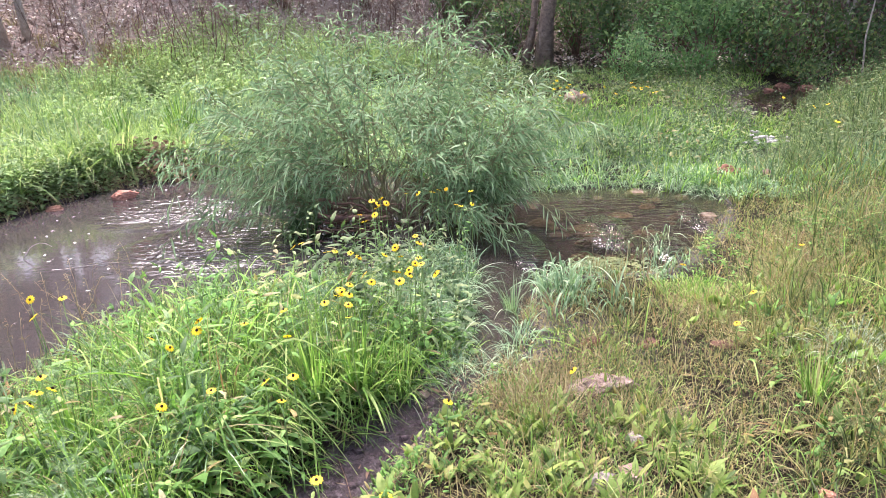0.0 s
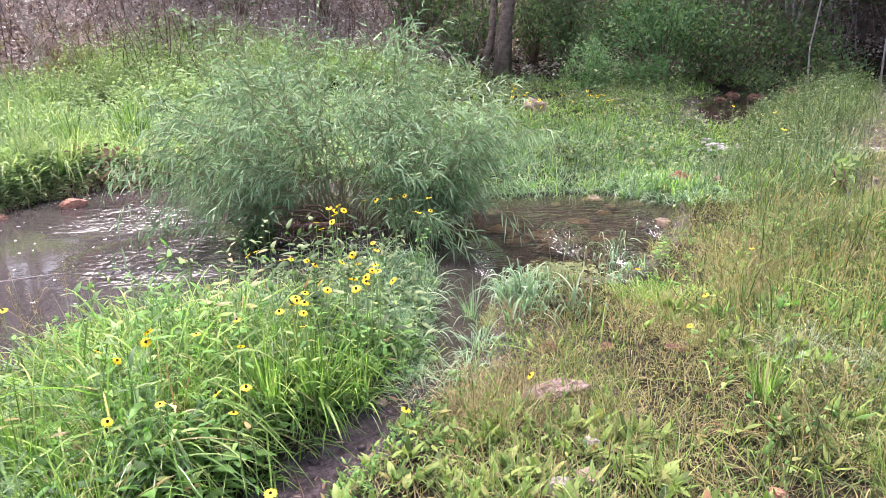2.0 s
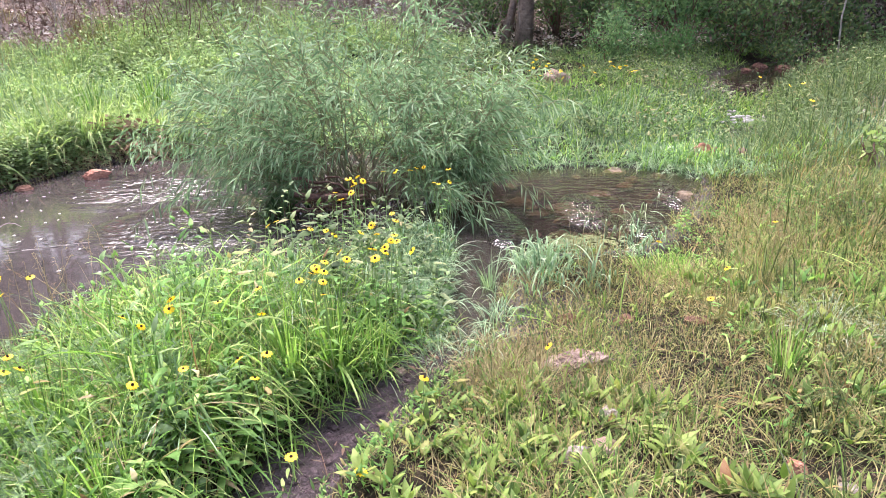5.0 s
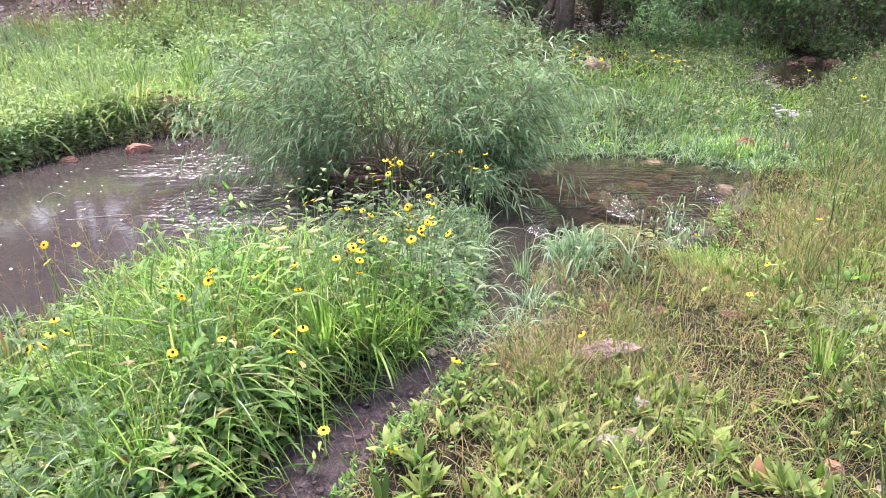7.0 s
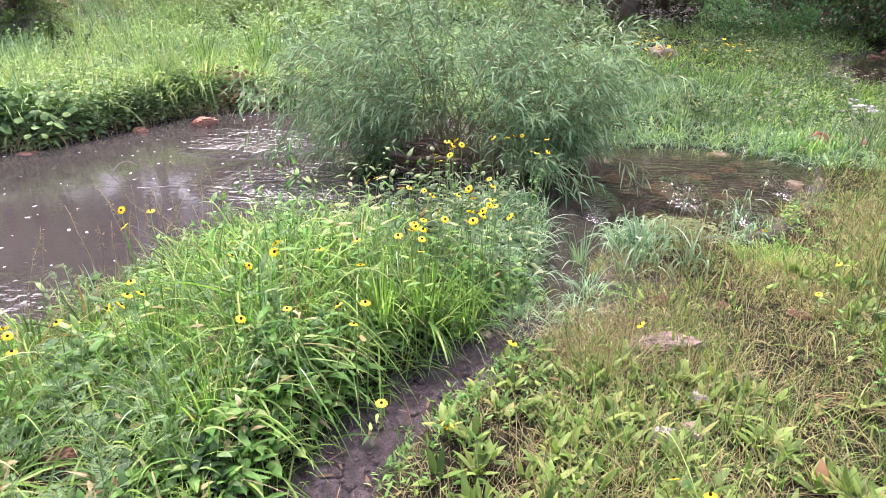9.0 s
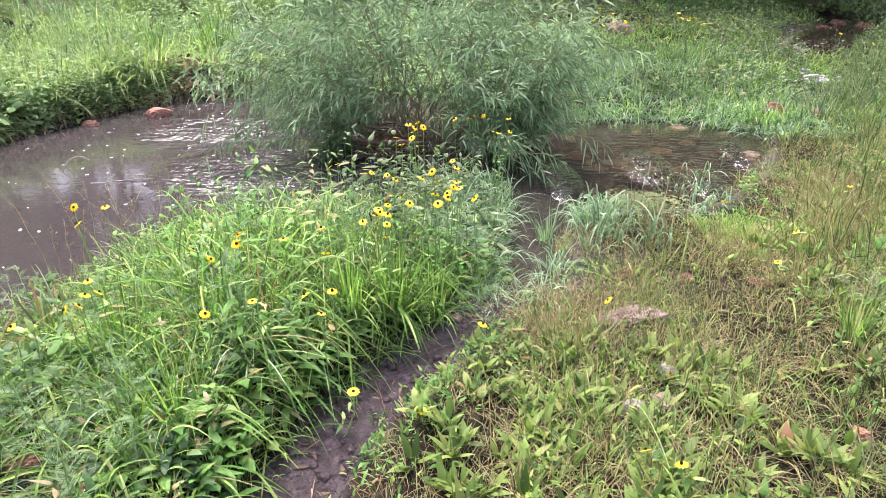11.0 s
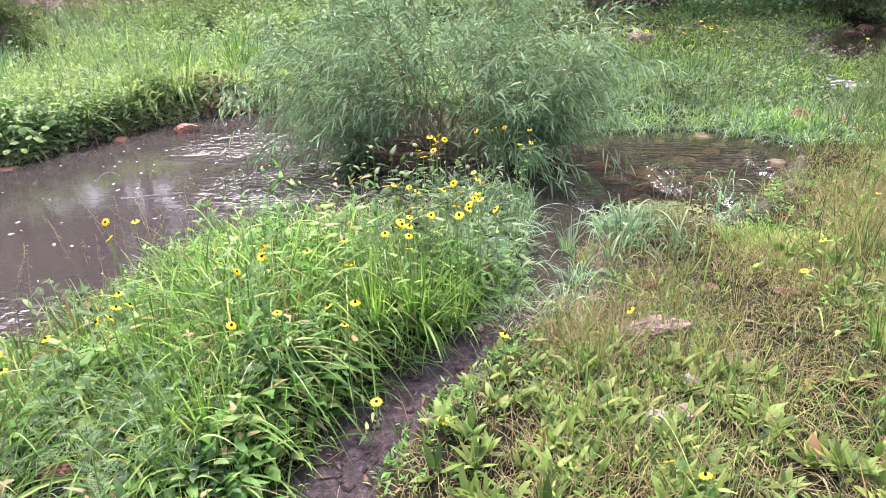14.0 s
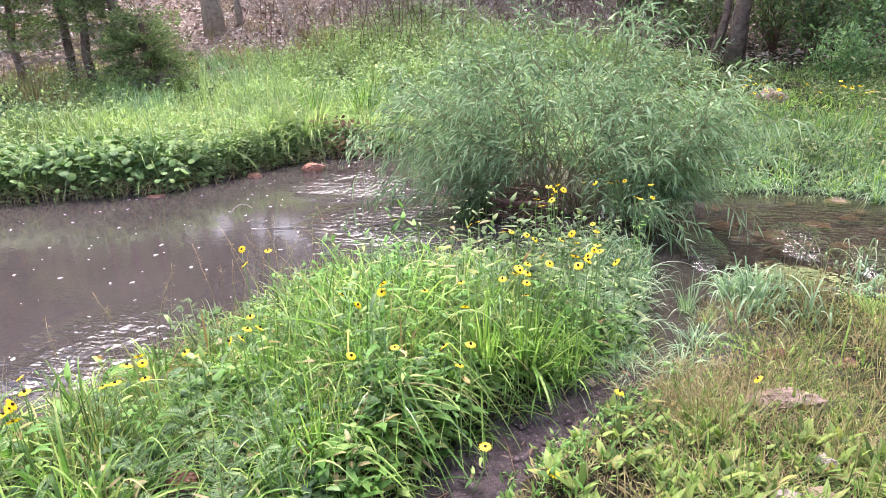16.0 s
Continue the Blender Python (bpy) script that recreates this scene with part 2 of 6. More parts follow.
# ---- the lie of the land ----
WATER_EDGE_FAR = [(-14, 2.2), (-8, 3.9), (-6.0, 4.72), (-5.48, 4.92), (-4.5, 5.36), (-4.2, 5.88), (-3.85, 6.75), (-3.4, 7.15), (-2.7, 7.4), (-1.5, 7.2), (-0.5, 6.7), (0.63, 6.05), (1.5, 6.1), (2.0, 5.92), (2.28, 5.64), (2.2, 5.3), (1.8, 4.64), (1.5, 4.22), (1.27, 4.05), (0.8, 4.05)]
WATER_EDGE_NEAR = [(0.52, 4.05), (0.41, 3.43), (0.31, 2.93), (0.12, 2.76), (0.08, 2.96), (0.12, 3.45), (0.14, 3.8), (0.2, 4.3), (0.02, 4.5), (-0.28, 4.3), (-0.5, 4.02), (-0.9, 3.8), (-1.3, 3.65), (-1.65, 3.4), (-1.88, 3.1), (-2.0, 2.7), (-2.1, 2.2), (-2.25, 1.7), (-2.6, 1.2), (-3.4, 0.5), (-6, -1), (-14, -3)]
WATER = np.array(WATER_EDGE_FAR + WATER_EDGE_NEAR)
MUD = np.array([(0.1, 2.85), (-0.06, 2.6), (-0.22, 2.3), (-0.4, 2.0), (-0.5, 1.7), (-0.56, 1.4), (-0.62, 1.0)])
CHANNEL = np.array([(0.36, 4.1), (0.27, 3.45), (0.19, 2.9)])
STONE_GAP = np.array([(-1.33, 1.44), (-1.12, 1.2)])
CREEK = np.array([(2.2, 5.7), (2.9, 6.8), (3.5, 7.7), (4.3, 9.3), (4.9, 10.6), (6.2, 12.2), (8.5, 14.5)])


def step(a, b, v):
    s = np.clip((v - a) / (b - a), 0, 1)
    return s * s * (3 - 2 * s)


def seg_dist(x, y, pts, closed):
    best = np.full(x.shape, 1e9)
    ends = np.roll(pts, -1, axis=0) if closed else pts[1:]
    for (ax, ay), (bx, by) in zip(pts, ends):
        dx, dy = bx - ax, by - ay
        k = np.clip(((x - ax) * dx + (y - ay) * dy) / (dx * dx + dy * dy), 0, 1)
        best = np.minimum(best, np.hypot(x - ax - k * dx, y - ay - k * dy))
    return best


def shore(x, y):
    """Distance to the water's edge; below nought in the water."""
    x, y = np.asarray(x, float), np.asarray(y, float)
    inside = np.zeros(x.shape, bool)
    for (ax, ay), (bx, by) in zip(WATER, np.roll(WATER, -1, axis=0)):
        cross = (ay > y) != (by > y)
        xs = (bx - ax) * (y - ay) / (by - ay if by != ay else 1e-9) + ax
        inside ^= cross & (x < xs)
    d = seg_dist(x, y, WATER, True)
    return np.where(inside, -d, d)


LATTICE = np.random.default_rng(7).random((256, 256))


def grain(x, y, scale):
    """Smooth value noise, 0 to 1."""
    u, v = np.asarray(x, float) * scale + 97.3, np.asarray(y, float) * scale + 41.7
    i, j = np.floor(u).astype(int), np.floor(v).astype(int)
    fu, fv = u - i, v - j
    fu, fv = fu * fu * (3 - 2 * fu), fv * fv * (3 - 2 * fv)
    a = LATTICE[i % 256, j % 256] * (1 - fu) + LATTICE[(i + 1) % 256, j % 256] * fu
    b = LATTICE[i % 256, (j + 1) % 256] * (1 - fu) + LATTICE[(i + 1) % 256, (j + 1) % 256] * fu
    return a * (1 - fv) + b * fv


def ground_z(x, y):
    x, y = np.asarray(x, float), np.asarray(y, float)
    d = shore(x, y)
    left = step(-2.2, -3.2, x) * step(3.2, 4.4, y)
    back = step(5.2, 6.2, y) * (1 - left)
    spit = step(0.1, -0.2, x) * step(5.0, 4.6, y) * (1 - left)
    bank = 0.05 + 0.2 * left + 0.04 * back + 0.1 * spit
    rise = bank * (1 - np.exp(-np.maximum(d, 0) / (0.10 + 0.1 * (1 - left)))) + 0.025 * np.clip(d, 0, 6)
    rise = rise + 0.08 * np.clip(x - 2.0, 0, 3.0) * step(9, 5, y)
    rise = 0.012 + (rise - 0.012) * step(0.13, 0.3, seg_dist(x, y, MUD, False))
    deep = 0.45 * step(0.3, -0.6, x) + 0.17 * step(-0.6, 0.3, x)
    bed = -0.025 - deep * step(0, 0.7, -d) + 0.05 * (grain(x, y, 3) - 0.5) * step(0.1, 0.4, -d)
    z = np.where(d > 0, rise, bed)
    toe = np.interp(x, [-60, -12, -8, -5, 0, 3, 7, 12, 40], [2, 5, 6.6, 9.0, 12.5, 14.0, 14.5, 11.5, 6])
    s = np.maximum(y - toe, 0)
    hill = 0.10 * s + 0.26 * np.maximum(s - 4.5, 0) ** 1.0
    z = z + np.minimum(hill, 14)
    cd = seg_dist(x, y, CREEK, False)
    z = z - np.where(d > 0, 0.34 * np.exp(-(cd / 0.75) ** 2) * step(0, 1.5, d), 0)
    lump = 0.05 * (grain(x, y, 1.7) - 0.5) + 0.025 * (grain(x, y, 6) - 0.5)
    return z + np.where(d > 0, lump * step(0.05, 0.5, d) * step(0.05, 0.4, seg_dist(x, y, MUD, False)), 0) + 0.5 * (grain(x, y, 0.25) - 0.5) * step(13, 18, y)


# ---- mesh helpers ----
def mesh_np(name, verts, tris, mat, smooth=True):
    me = bpy.data.meshes.new(name)
    verts, tris = np.asarray(verts, np.float32).reshape(-1, 3), np.asarray(tris, np.int32).reshape(-1, 3)
    me.vertices.add(len(verts))
    me.vertices.foreach_set("co", verts.ravel())
    me.loops.add(tris.size)
    me.loops.foreach_set("vertex_index", tris.ravel())
    me.polygons.add(len(tris))
    me.polygons.foreach_set("loop_start", np.arange(0, tris.size, 3, dtype=np.int32))
    me.polygons.foreach_set("use_smooth", np.full(len(tris), smooth))
    me.update(calc_edges=True)
    me.materials.append(mat)
    return me


class Pile:
    """Gathers pieces of geometry into one mesh."""

    def __init__(self):
        self.v, self.t, self.n = [], [], 0

    def add(self, verts, tris):
        verts = np.asarray(verts).reshape(-1, 3)
        self.v.append(verts)
        self.t.append(np.asarray(tris).reshape(-1, 3) + self.n)
        self.n += len(verts)

    def mesh(self, name, mat, smooth=True):
        return mesh_np(name, np.concatenate(self.v), np.concatenate(self.t), mat, smooth)


def unit(a):
    return a / np.maximum(np.linalg.norm(a, axis=-1, keepdims=True), 1e-9)


def blade_shape(s):
    return np.clip(0.55 + 1.2 * s, 0, 1) * (1 - s ** 2.2)


def leaf_shape(s):
    return np.clip(np.sin(np.pi * np.clip(s, 0, 1) ** 0.75), 0, 1) * (1 - 0.25 * s)


def petal_shape(s):
    return np.clip(0.45 + 1.3 * s, 0, 1) * np.sqrt(np.clip(1 - s ** 4, 0, 1))


def ribbons(P, D, L, W, droop, shape, levels=4, fold=0.0, spin=None, rng=None, side=None):
    """Many blades or leaves: base P, way D, length L, width W, sagging by droop; fold bends them along the midrib."""
    n = len(P)
    D = unit(D)
    if side is None:
        ref = np.where(np.abs(D[:, 2:3]) > 0.9, [[1.0, 0, 0]], [[0, 0, 1.0]])
        S = unit(np.cross(D, ref))
        if spin is None:
            spin = rng.uniform(0, 2 * np.pi, n)
        N = np.cross(S, D)
        S = S * np.cos(spin)[:, None] + N * np.sin(spin)[:, None]
    else:
        S = unit(side)
    N = unit(np.cross(S, D))
    L, W, droop = (np.broadcast_to(np.asarray(q, float), (n,)) for q in (L, W, droop))
    rows = []
    for j in range(levels):
        s = j / levels
        c = P + D * (L * s)[:, None] - np.array([0, 0, 1.0]) * (droop * L * s * s)[:, None]
        h = S * (W * shape(np.float64(s)) / 2)[:, None]
        if fold:
            rows += [c - h, c + N * (-fold * W * shape(np.float64(s)))[:, None], c + h]
        else:
            rows += [c - h, c + h]
    rows.append(P + D * L[:, None] - np.array([0, 0, 1.0]) * (droop * L)[:, None])
    V = np.stack(rows, axis=1)
    k = 3 if fold else 2
    f = []
    for j in range(levels - 1):
        for c in range(k - 1):
            a, b = j * k + c, j * k + c + 1
            f += [(a, b, b + k), (a, b + k, a + k)]
    top = levels * k
    for c in range(k - 1):
        a = (levels - 1) * k + c
        f.append((a, a + 1, top))
    T = np.array(f)[None] + (np.arange(n) * V.shape[1])[:, None, None]
    return V.reshape(-1, 3), T.reshape(-1, 3)


def diamonds(P, D, L, W, rng, side=None):
    """Many small four-cornered leaves."""
    D = unit(D)
    S = unit(np.cross(D, unit(rng.normal(0, 1, D.shape)) if side is None else side))
    L, W = np.asarray(L)[:, None], np.asarray(W)[:, None]
    V = np.stack([P, P + D * L * 0.45 + S * W / 2, P + D * L, P + D * L * 0.45 - S * W / 2], axis=1)
    T = np.array([(0, 1, 2), (0, 2, 3)])[None] + (np.arange(len(P)) * 4)[:, None, None]
    return V.reshape(-1, 3), T.reshape(-1, 3)


def tube(pts, radii, sides=6):
    pts = np.asarray(pts, float)
    tang = unit(np.gradient(pts, axis=0))
    ref = np.array([1.0, 0, 0]) if abs(tang[0][2]) > 0.8 else np.array([0, 0, 1.0])
    u = unit(np.cross(tang, ref))
    w = np.cross(tang, u)
    a = np.linspace(0, 2 * np.pi, sides, endpoint=False)
    ring = u[:, None] * np.cos(a)[None, :, None] + w[:, None] * np.sin(a)[None, :, None]
    V = pts[:, None] + ring * np.asarray(radii, float)[:, None, None]
    f = []
    for i in range(len(pts) - 1):
        for j in range(sides):
            a0, b0 = i * sides + j, i * sides + (j + 1) % sides
            f += [(a0, b0, b0 + sides), (a0, b0 + sides, a0 + sides)]
    end = len(pts) * sides
    V = np.concatenate([V.reshape(-1, 3), pts[-1:], pts[:1]])
    for j in range(sides):
        f.append(((len(pts) - 1) * sides + j, (len(pts) - 1) * sides + (j + 1) % sides, end))
        f.append(((j + 1) % sides, j, end + 1))
    return V, np.array(f)


def bent(a, b, sag, rng, n=6, wobble=0.03):
    """Points of a limb from a to b that bows by sag."""
    a, b = np.asarray(a, float), np.asarray(b, float)
    s = np.linspace(0, 1, n)[:, None]
    p = a + (b - a) * s + np.asarray(sag, float) * (4 * s * (1 - s))
    w = rng.normal(0, wobble, (n, 3))
    w[0] = w[-1] = 0
    return p + w


def stuff(name, mesh, label, category):
    return tagged(new(name, mesh), label, category, kind="stuff")


def part(name, mesh, parent, label=""):
    ob = new(name, mesh)
    ob.parent = parent
    return tagged(ob, label)


def crown_part(name, mesh, parent):
    return tagged(part(name, mesh, parent), kind="stuff")


def base(name, place, label, category, group="", turn=0.0):
    ob = new(name)
    ob.empty_display_size = 0.05
    ob.matrix_basis = Matrix.Translation(place) @ Matrix.Rotation(turn, 4, "Z")
    return tagged(ob, label, category, group)


def spread(n, box, keep, rng):
    """n places in the box (x0, x1, y0, y1), kept with the chance that keep gives."""
    xs, ys, got = [], [], 0
    for _ in range(60):
        x, y = rng.uniform(box[0], box[1], n), rng.uniform(box[2], box[3], n)
        ok = rng.random(n) < keep(x, y)
        xs.append(x[ok])
        ys.append(y[ok])
        got += ok.sum()
        if got >= n:
            break
    return np.concatenate(xs)[:n], np.concatenate(ys)[:n]


def off_mud(x, y, clear=0.13):
    return step(clear, clear + 0.07, seg_dist(x, y, MUD, False)) * step(0.06, 0.14, np.hypot(x - 1.5, y - 1.78))


def in_sight(x, y):
    """The fan of ground that the walk looks over, with a margin."""
    a = np.degrees(np.arctan2(x - 0.1, y + 0.6))
    return (a > -64) & (a < 50)


def dry_side(x, y):
    """The bare, gravelly slope towards the path."""
    return step(0.54, 0.64, np.arctan2(x, y)) * step(3.5, 5.0, y)


def tallness(x, y):
    """Growth is lower at the spit's tip and its pond side."""
    spit = (x < 0.3) & (y < 4.7)
    side = step(0.85, 0.1, shore(x, y)) * step(-0.5, -1.1, x)
    near = np.minimum(seg_dist(x, y, CHANNEL, False) - 0.05, seg_dist(x, y, MUD, False))
    wet = 0.4 + 0.6 * step(0.08, 0.62, near)
    wet = wet * (1 - 0.45 * step(8.5, 11.0, y) * step(-1.0, 0.5, x)) * (1 - 0.6 * np.exp(-((x - 1.75) / 0.7) ** 2 - ((y - 12.8) / 2.2) ** 2))
    wet = wet * (1 - 0.5 * step(0.9, 0.15, shore(x, y)) * step(0.9, 1.3, x) * step(3.2, 3.7, y) * step(6.0, 5.4, y))
    return wet * np.where(spit, (1 - 0.45 * step(2.9, 3.9, y)) * (1 - 0.25 * side), 1.0)


def grass(pile, n, box, keep, h, w, lean, droop, rng, clump=0, levels=4, even=False):
    """Blades of height h and width w (lo, hi)."""
    if clump:
        cx, cy = spread(max(1, n // clump), box, keep, rng)
        k = rng.integers(0, len(cx), n)
        x, y = cx[k] + rng.normal(0, 0.035, n), cy[k] + rng.normal(0, 0.035, n)
        az = np.arctan2(y - cy[k], x - cx[k]) + rng.normal(0, 0.6, n)
    else:
        x, y = spread(n, box, keep, rng)
        n = len(x)
        az = rng.uniform(0, 2 * np.pi, n)
    z = ground_z(x, y)
    tilt = rng.uniform(lean[0], lean[1], n)
    D = np.stack([np.cos(az) * np.sin(tilt), np.sin(az) * np.sin(tilt), np.cos(tilt)], 1)
    L = rng.uniform(h[0], h[1], n) * (0.65 + 0.7 * grain(x, y, 1.3)) * (1.0 if even else tallness(x, y))
    side = np.stack([-np.sin(az), np.cos(az), np.zeros(n)], 1) + rng.normal(0, 0.35, (n, 3))
    pile.add(*ribbons(np.stack([x, y, z - 0.015], 1), D, L, rng.uniform(w[0], w[1], n), rng.uniform(droop[0], droop[1], n), blade_shape, levels, side=side))


def herbs(pile, stems, n, box, keep, h, leaf, wid, per, rng, fold=0.14):
    """Upright herbs: a thin stem with leaves up it."""
    x, y = spread(n, box, keep, rng)
    n = len(x)
    z = ground_z(x, y)
    H = rng.uniform(h[0], h[1], n) * (0.7 + 0.6 * grain(x, y, 1.1)) * tallness(x, y)
    top = np.stack([rng.normal(0, 0.12, n) * H, rng.normal(0, 0.12, n) * H, H], 1)
    P0 = np.stack([x, y, z - 0.01], 1)
    stems.add(*ribbons(P0, unit(top), np.linalg.norm(top, axis=1), np.full(n, 0.005), 0.0, blade_shape, 2, rng=rng))
    s = np.tile(np.linspace(0.18, 1.0, per), n) + rng.normal(0, 0.03, n * per)
    k = np.repeat(np.arange(n), per)
    P = P0[k] + top[k] * np.clip(s, 0.05, 1)[:, None]
    az = np.tile(np.arange(per) * 2.4, n) + rng.uniform(0, 6, n)[k]
    el = rng.uniform(0.1, 0.8, n * per) + 0.3 * (s > 0.85)
    D = np.stack([np.cos(az) * np.cos(el), np.sin(az) * np.cos(el), np.sin(el)], 1)
    L = rng.uniform(leaf[0], leaf[1], n * per) * (1.15 - 0.5 * s)
    side = np.stack([-np.sin(az), np.cos(az), rng.normal(0, 0.3, n * per)], 1)
    pile.add(*ribbons(P, D, L, L * rng.uniform(wid[0], wid[1], n * per), rng.uniform(0.1, 0.6, n * per), leaf_shape, 3, fold=fold, side=side))


# ---- ground ----
def ground():
    inner = np.concatenate([np.arange(-13, -6.05, 0.25), np.arange(-6, 6.05, 0.1), np.arange(6.25, 13.01, 0.25)])
    outer = 13 + np.geomspace(0.3, 380, 34)
    gx = np.concatenate([-outer[::-1], inner, outer])
    iy = np.concatenate([np.arange(-3, 10.01, 0.1), np.arange(10.2, 22.01, 0.2)])
    gy = np.concatenate([-3 - np.geomspace(0.3, 380, 30)[::-1], iy, 22 + np.geomspace(0.3, 380, 34)])
    X, Y = np.meshgrid(gx, gy)
    V = np.stack([X, Y, ground_z(X, Y)], -1).reshape(-1, 3)
    nx, ny = len(gx), len(gy)
    i, j = np.meshgrid(np.arange(nx - 1), np.arange(ny - 1))
    a = (j * nx + i).ravel()
    T = np.concatenate([np.stack([a, a + 1, a + nx + 1], 1), np.stack([a, a + nx + 1, a + nx], 1)])
    m, nt, p, out = node_mat("soil")
    geo = nt.nodes.new("ShaderNodeNewGeometry")
    sep = nt.nodes.new("ShaderNodeSeparateXYZ")
    nt.links.new(geo.outputs["Position"], sep.inputs[0])
    n1, n2, n3 = noise_node(nt, 1.2, 6), noise_node(nt, 14, 6, 0.65), noise_node(nt, 22, 6, 0.7)
    soil = ramp(nt, [(0.3, (0.01, 0.008, 0.006)), (0.5, (0.026, 0.02, 0.014)), (0.7, (0.06, 0.045, 0.032))])
    nt.links.new(n2.outputs[0], soil.inputs[0])
    leafy = ramp(nt, [(0.3, (0.1, 0.072, 0.062)), (0.5, (0.25, 0.185, 0.16)), (0.66, (0.43, 0.34, 0.295)), (0.8, (0.64, 0.56, 0.51))])
    nt.links.new(n3.outputs[0], leafy.inputs[0])
    mud = ramp(nt, [(0.33, (0.026, 0.018, 0.02)), (0.55, (0.072, 0.051, 0.056)), (0.75, (0.15, 0.112, 0.122))])
    nt.links.new(n2.outputs[0], mud.inputs[0])
    wet = nt.nodes.new("ShaderNodeMapRange")
    wet.inputs[1].default_value, wet.inputs[2].default_value, wet.inputs[3].default_value, wet.inputs[4].default_value = 0.016, 0.045, 1.0, 0.0
    nt.links.new(sep.outputs[2], wet.inputs[0])
    high = nt.nodes.new("ShaderNodeMapRange")
    high.inputs[1].default_value, high.inputs[2].default_value = 0.55, 0.95
    nt.links.new(sep.outputs[2], high.inputs[0])
    c = mixed(nt, high.outputs[0], soil.outputs[0], leafy.outputs[0])
    # darker brown litter eastwards, the wood's shade put into its colour
    shaded_litter = ramp(nt, [(0.3, (0.04, 0.03, 0.027)), (0.5, (0.1, 0.078, 0.068)), (0.7, (0.22, 0.175, 0.155))])
    nt.links.new(n3.outputs[0], shaded_litter.inputs[0])
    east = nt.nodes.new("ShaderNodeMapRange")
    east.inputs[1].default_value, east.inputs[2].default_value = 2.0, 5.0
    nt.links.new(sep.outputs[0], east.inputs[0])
    c = mixed(nt, east.outputs[0], c, mixed(nt, high.outputs[0], soil.outputs[0], shaded_litter.outputs[0]))
    trodden = ramp(nt, [(0.3, (0.05, 0.04, 0.032)), (0.5, (0.1, 0.084, 0.07)), (0.7, (0.2, 0.175, 0.15))])
    nt.links.new(n2.outputs[0], trodden.inputs[0])
    dry = nt.nodes.new("ShaderNodeMapRange")
    dry.inputs[1].default_value, dry.inputs[2].default_value = 2.7, 3.7
    nt.links.new(sep.outputs[0], dry.inputs[0])
    near = nt.nodes.new("ShaderNodeMapRange")
    near.inputs[1].default_value, near.inputs[2].default_value, near.inputs[3].default_value, near.inputs[4].default_value = 10.0, 13.0, 1.0, 0.0
    nt.links.new(sep.outputs[1], near.inputs[0])
    path = nt.nodes.new("ShaderNodeMath")
    path.operation = "MULTIPLY"
    nt.links.new(dry.outputs[0], path.inputs[0])
    nt.links.new(near.outputs[0], path.inputs[1])
    c = mixed(nt, path.outputs[0], c, trodden.outputs[0])
    c = mixed(nt, wet.outputs[0], c, mud.outputs[0])
    nt.links.new(c, p.inputs["Base Color"])
    shine = nt.nodes.new("ShaderNodeMapRange")
    shine.inputs[3].default_value, shine.inputs[4].default_value = 0.08, 0.5
    nt.links.new(wet.outputs[0], shine.inputs[0])
    nt.links.new(shine.outputs[0], p.inputs["Specular IOR Level"])
    rr = nt.nodes.new("ShaderNodeMapRange")
    rr.inputs[3].default_value, rr.inputs[4].default_value = 0.95, 0.13
    nt.links.new(wet.outputs[0], rr.inputs[0])
    nt.links.new(rr.outputs[0], p.inputs["Roughness"])
    b = nt.nodes.new("ShaderNodeBump")
    b.inputs["Strength"].default_value, b.inputs["Distance"].default_value = 1.0, 0.05
    n4 = noise_node(nt, 48, 4, 0.6)
    rough = nt.nodes.new("ShaderNodeMath")
    rough.operation = "MULTIPLY_ADD"
    rough.inputs[1].default_value = 0.45
    nt.links.new(n4.outputs[0], rough.inputs[0])
    nt.links.new(n2.outputs[0], rough.inputs[2])
    nt.links.new(rough.outputs[0], b.inputs["Height"])
    nt.links.new(b.outputs[0], p.inputs["Normal"])
    tagged(new("ground", mesh_np("ground", V, T, m)), "brown soil with wet mud and leaf litter", "ground", kind="structure")


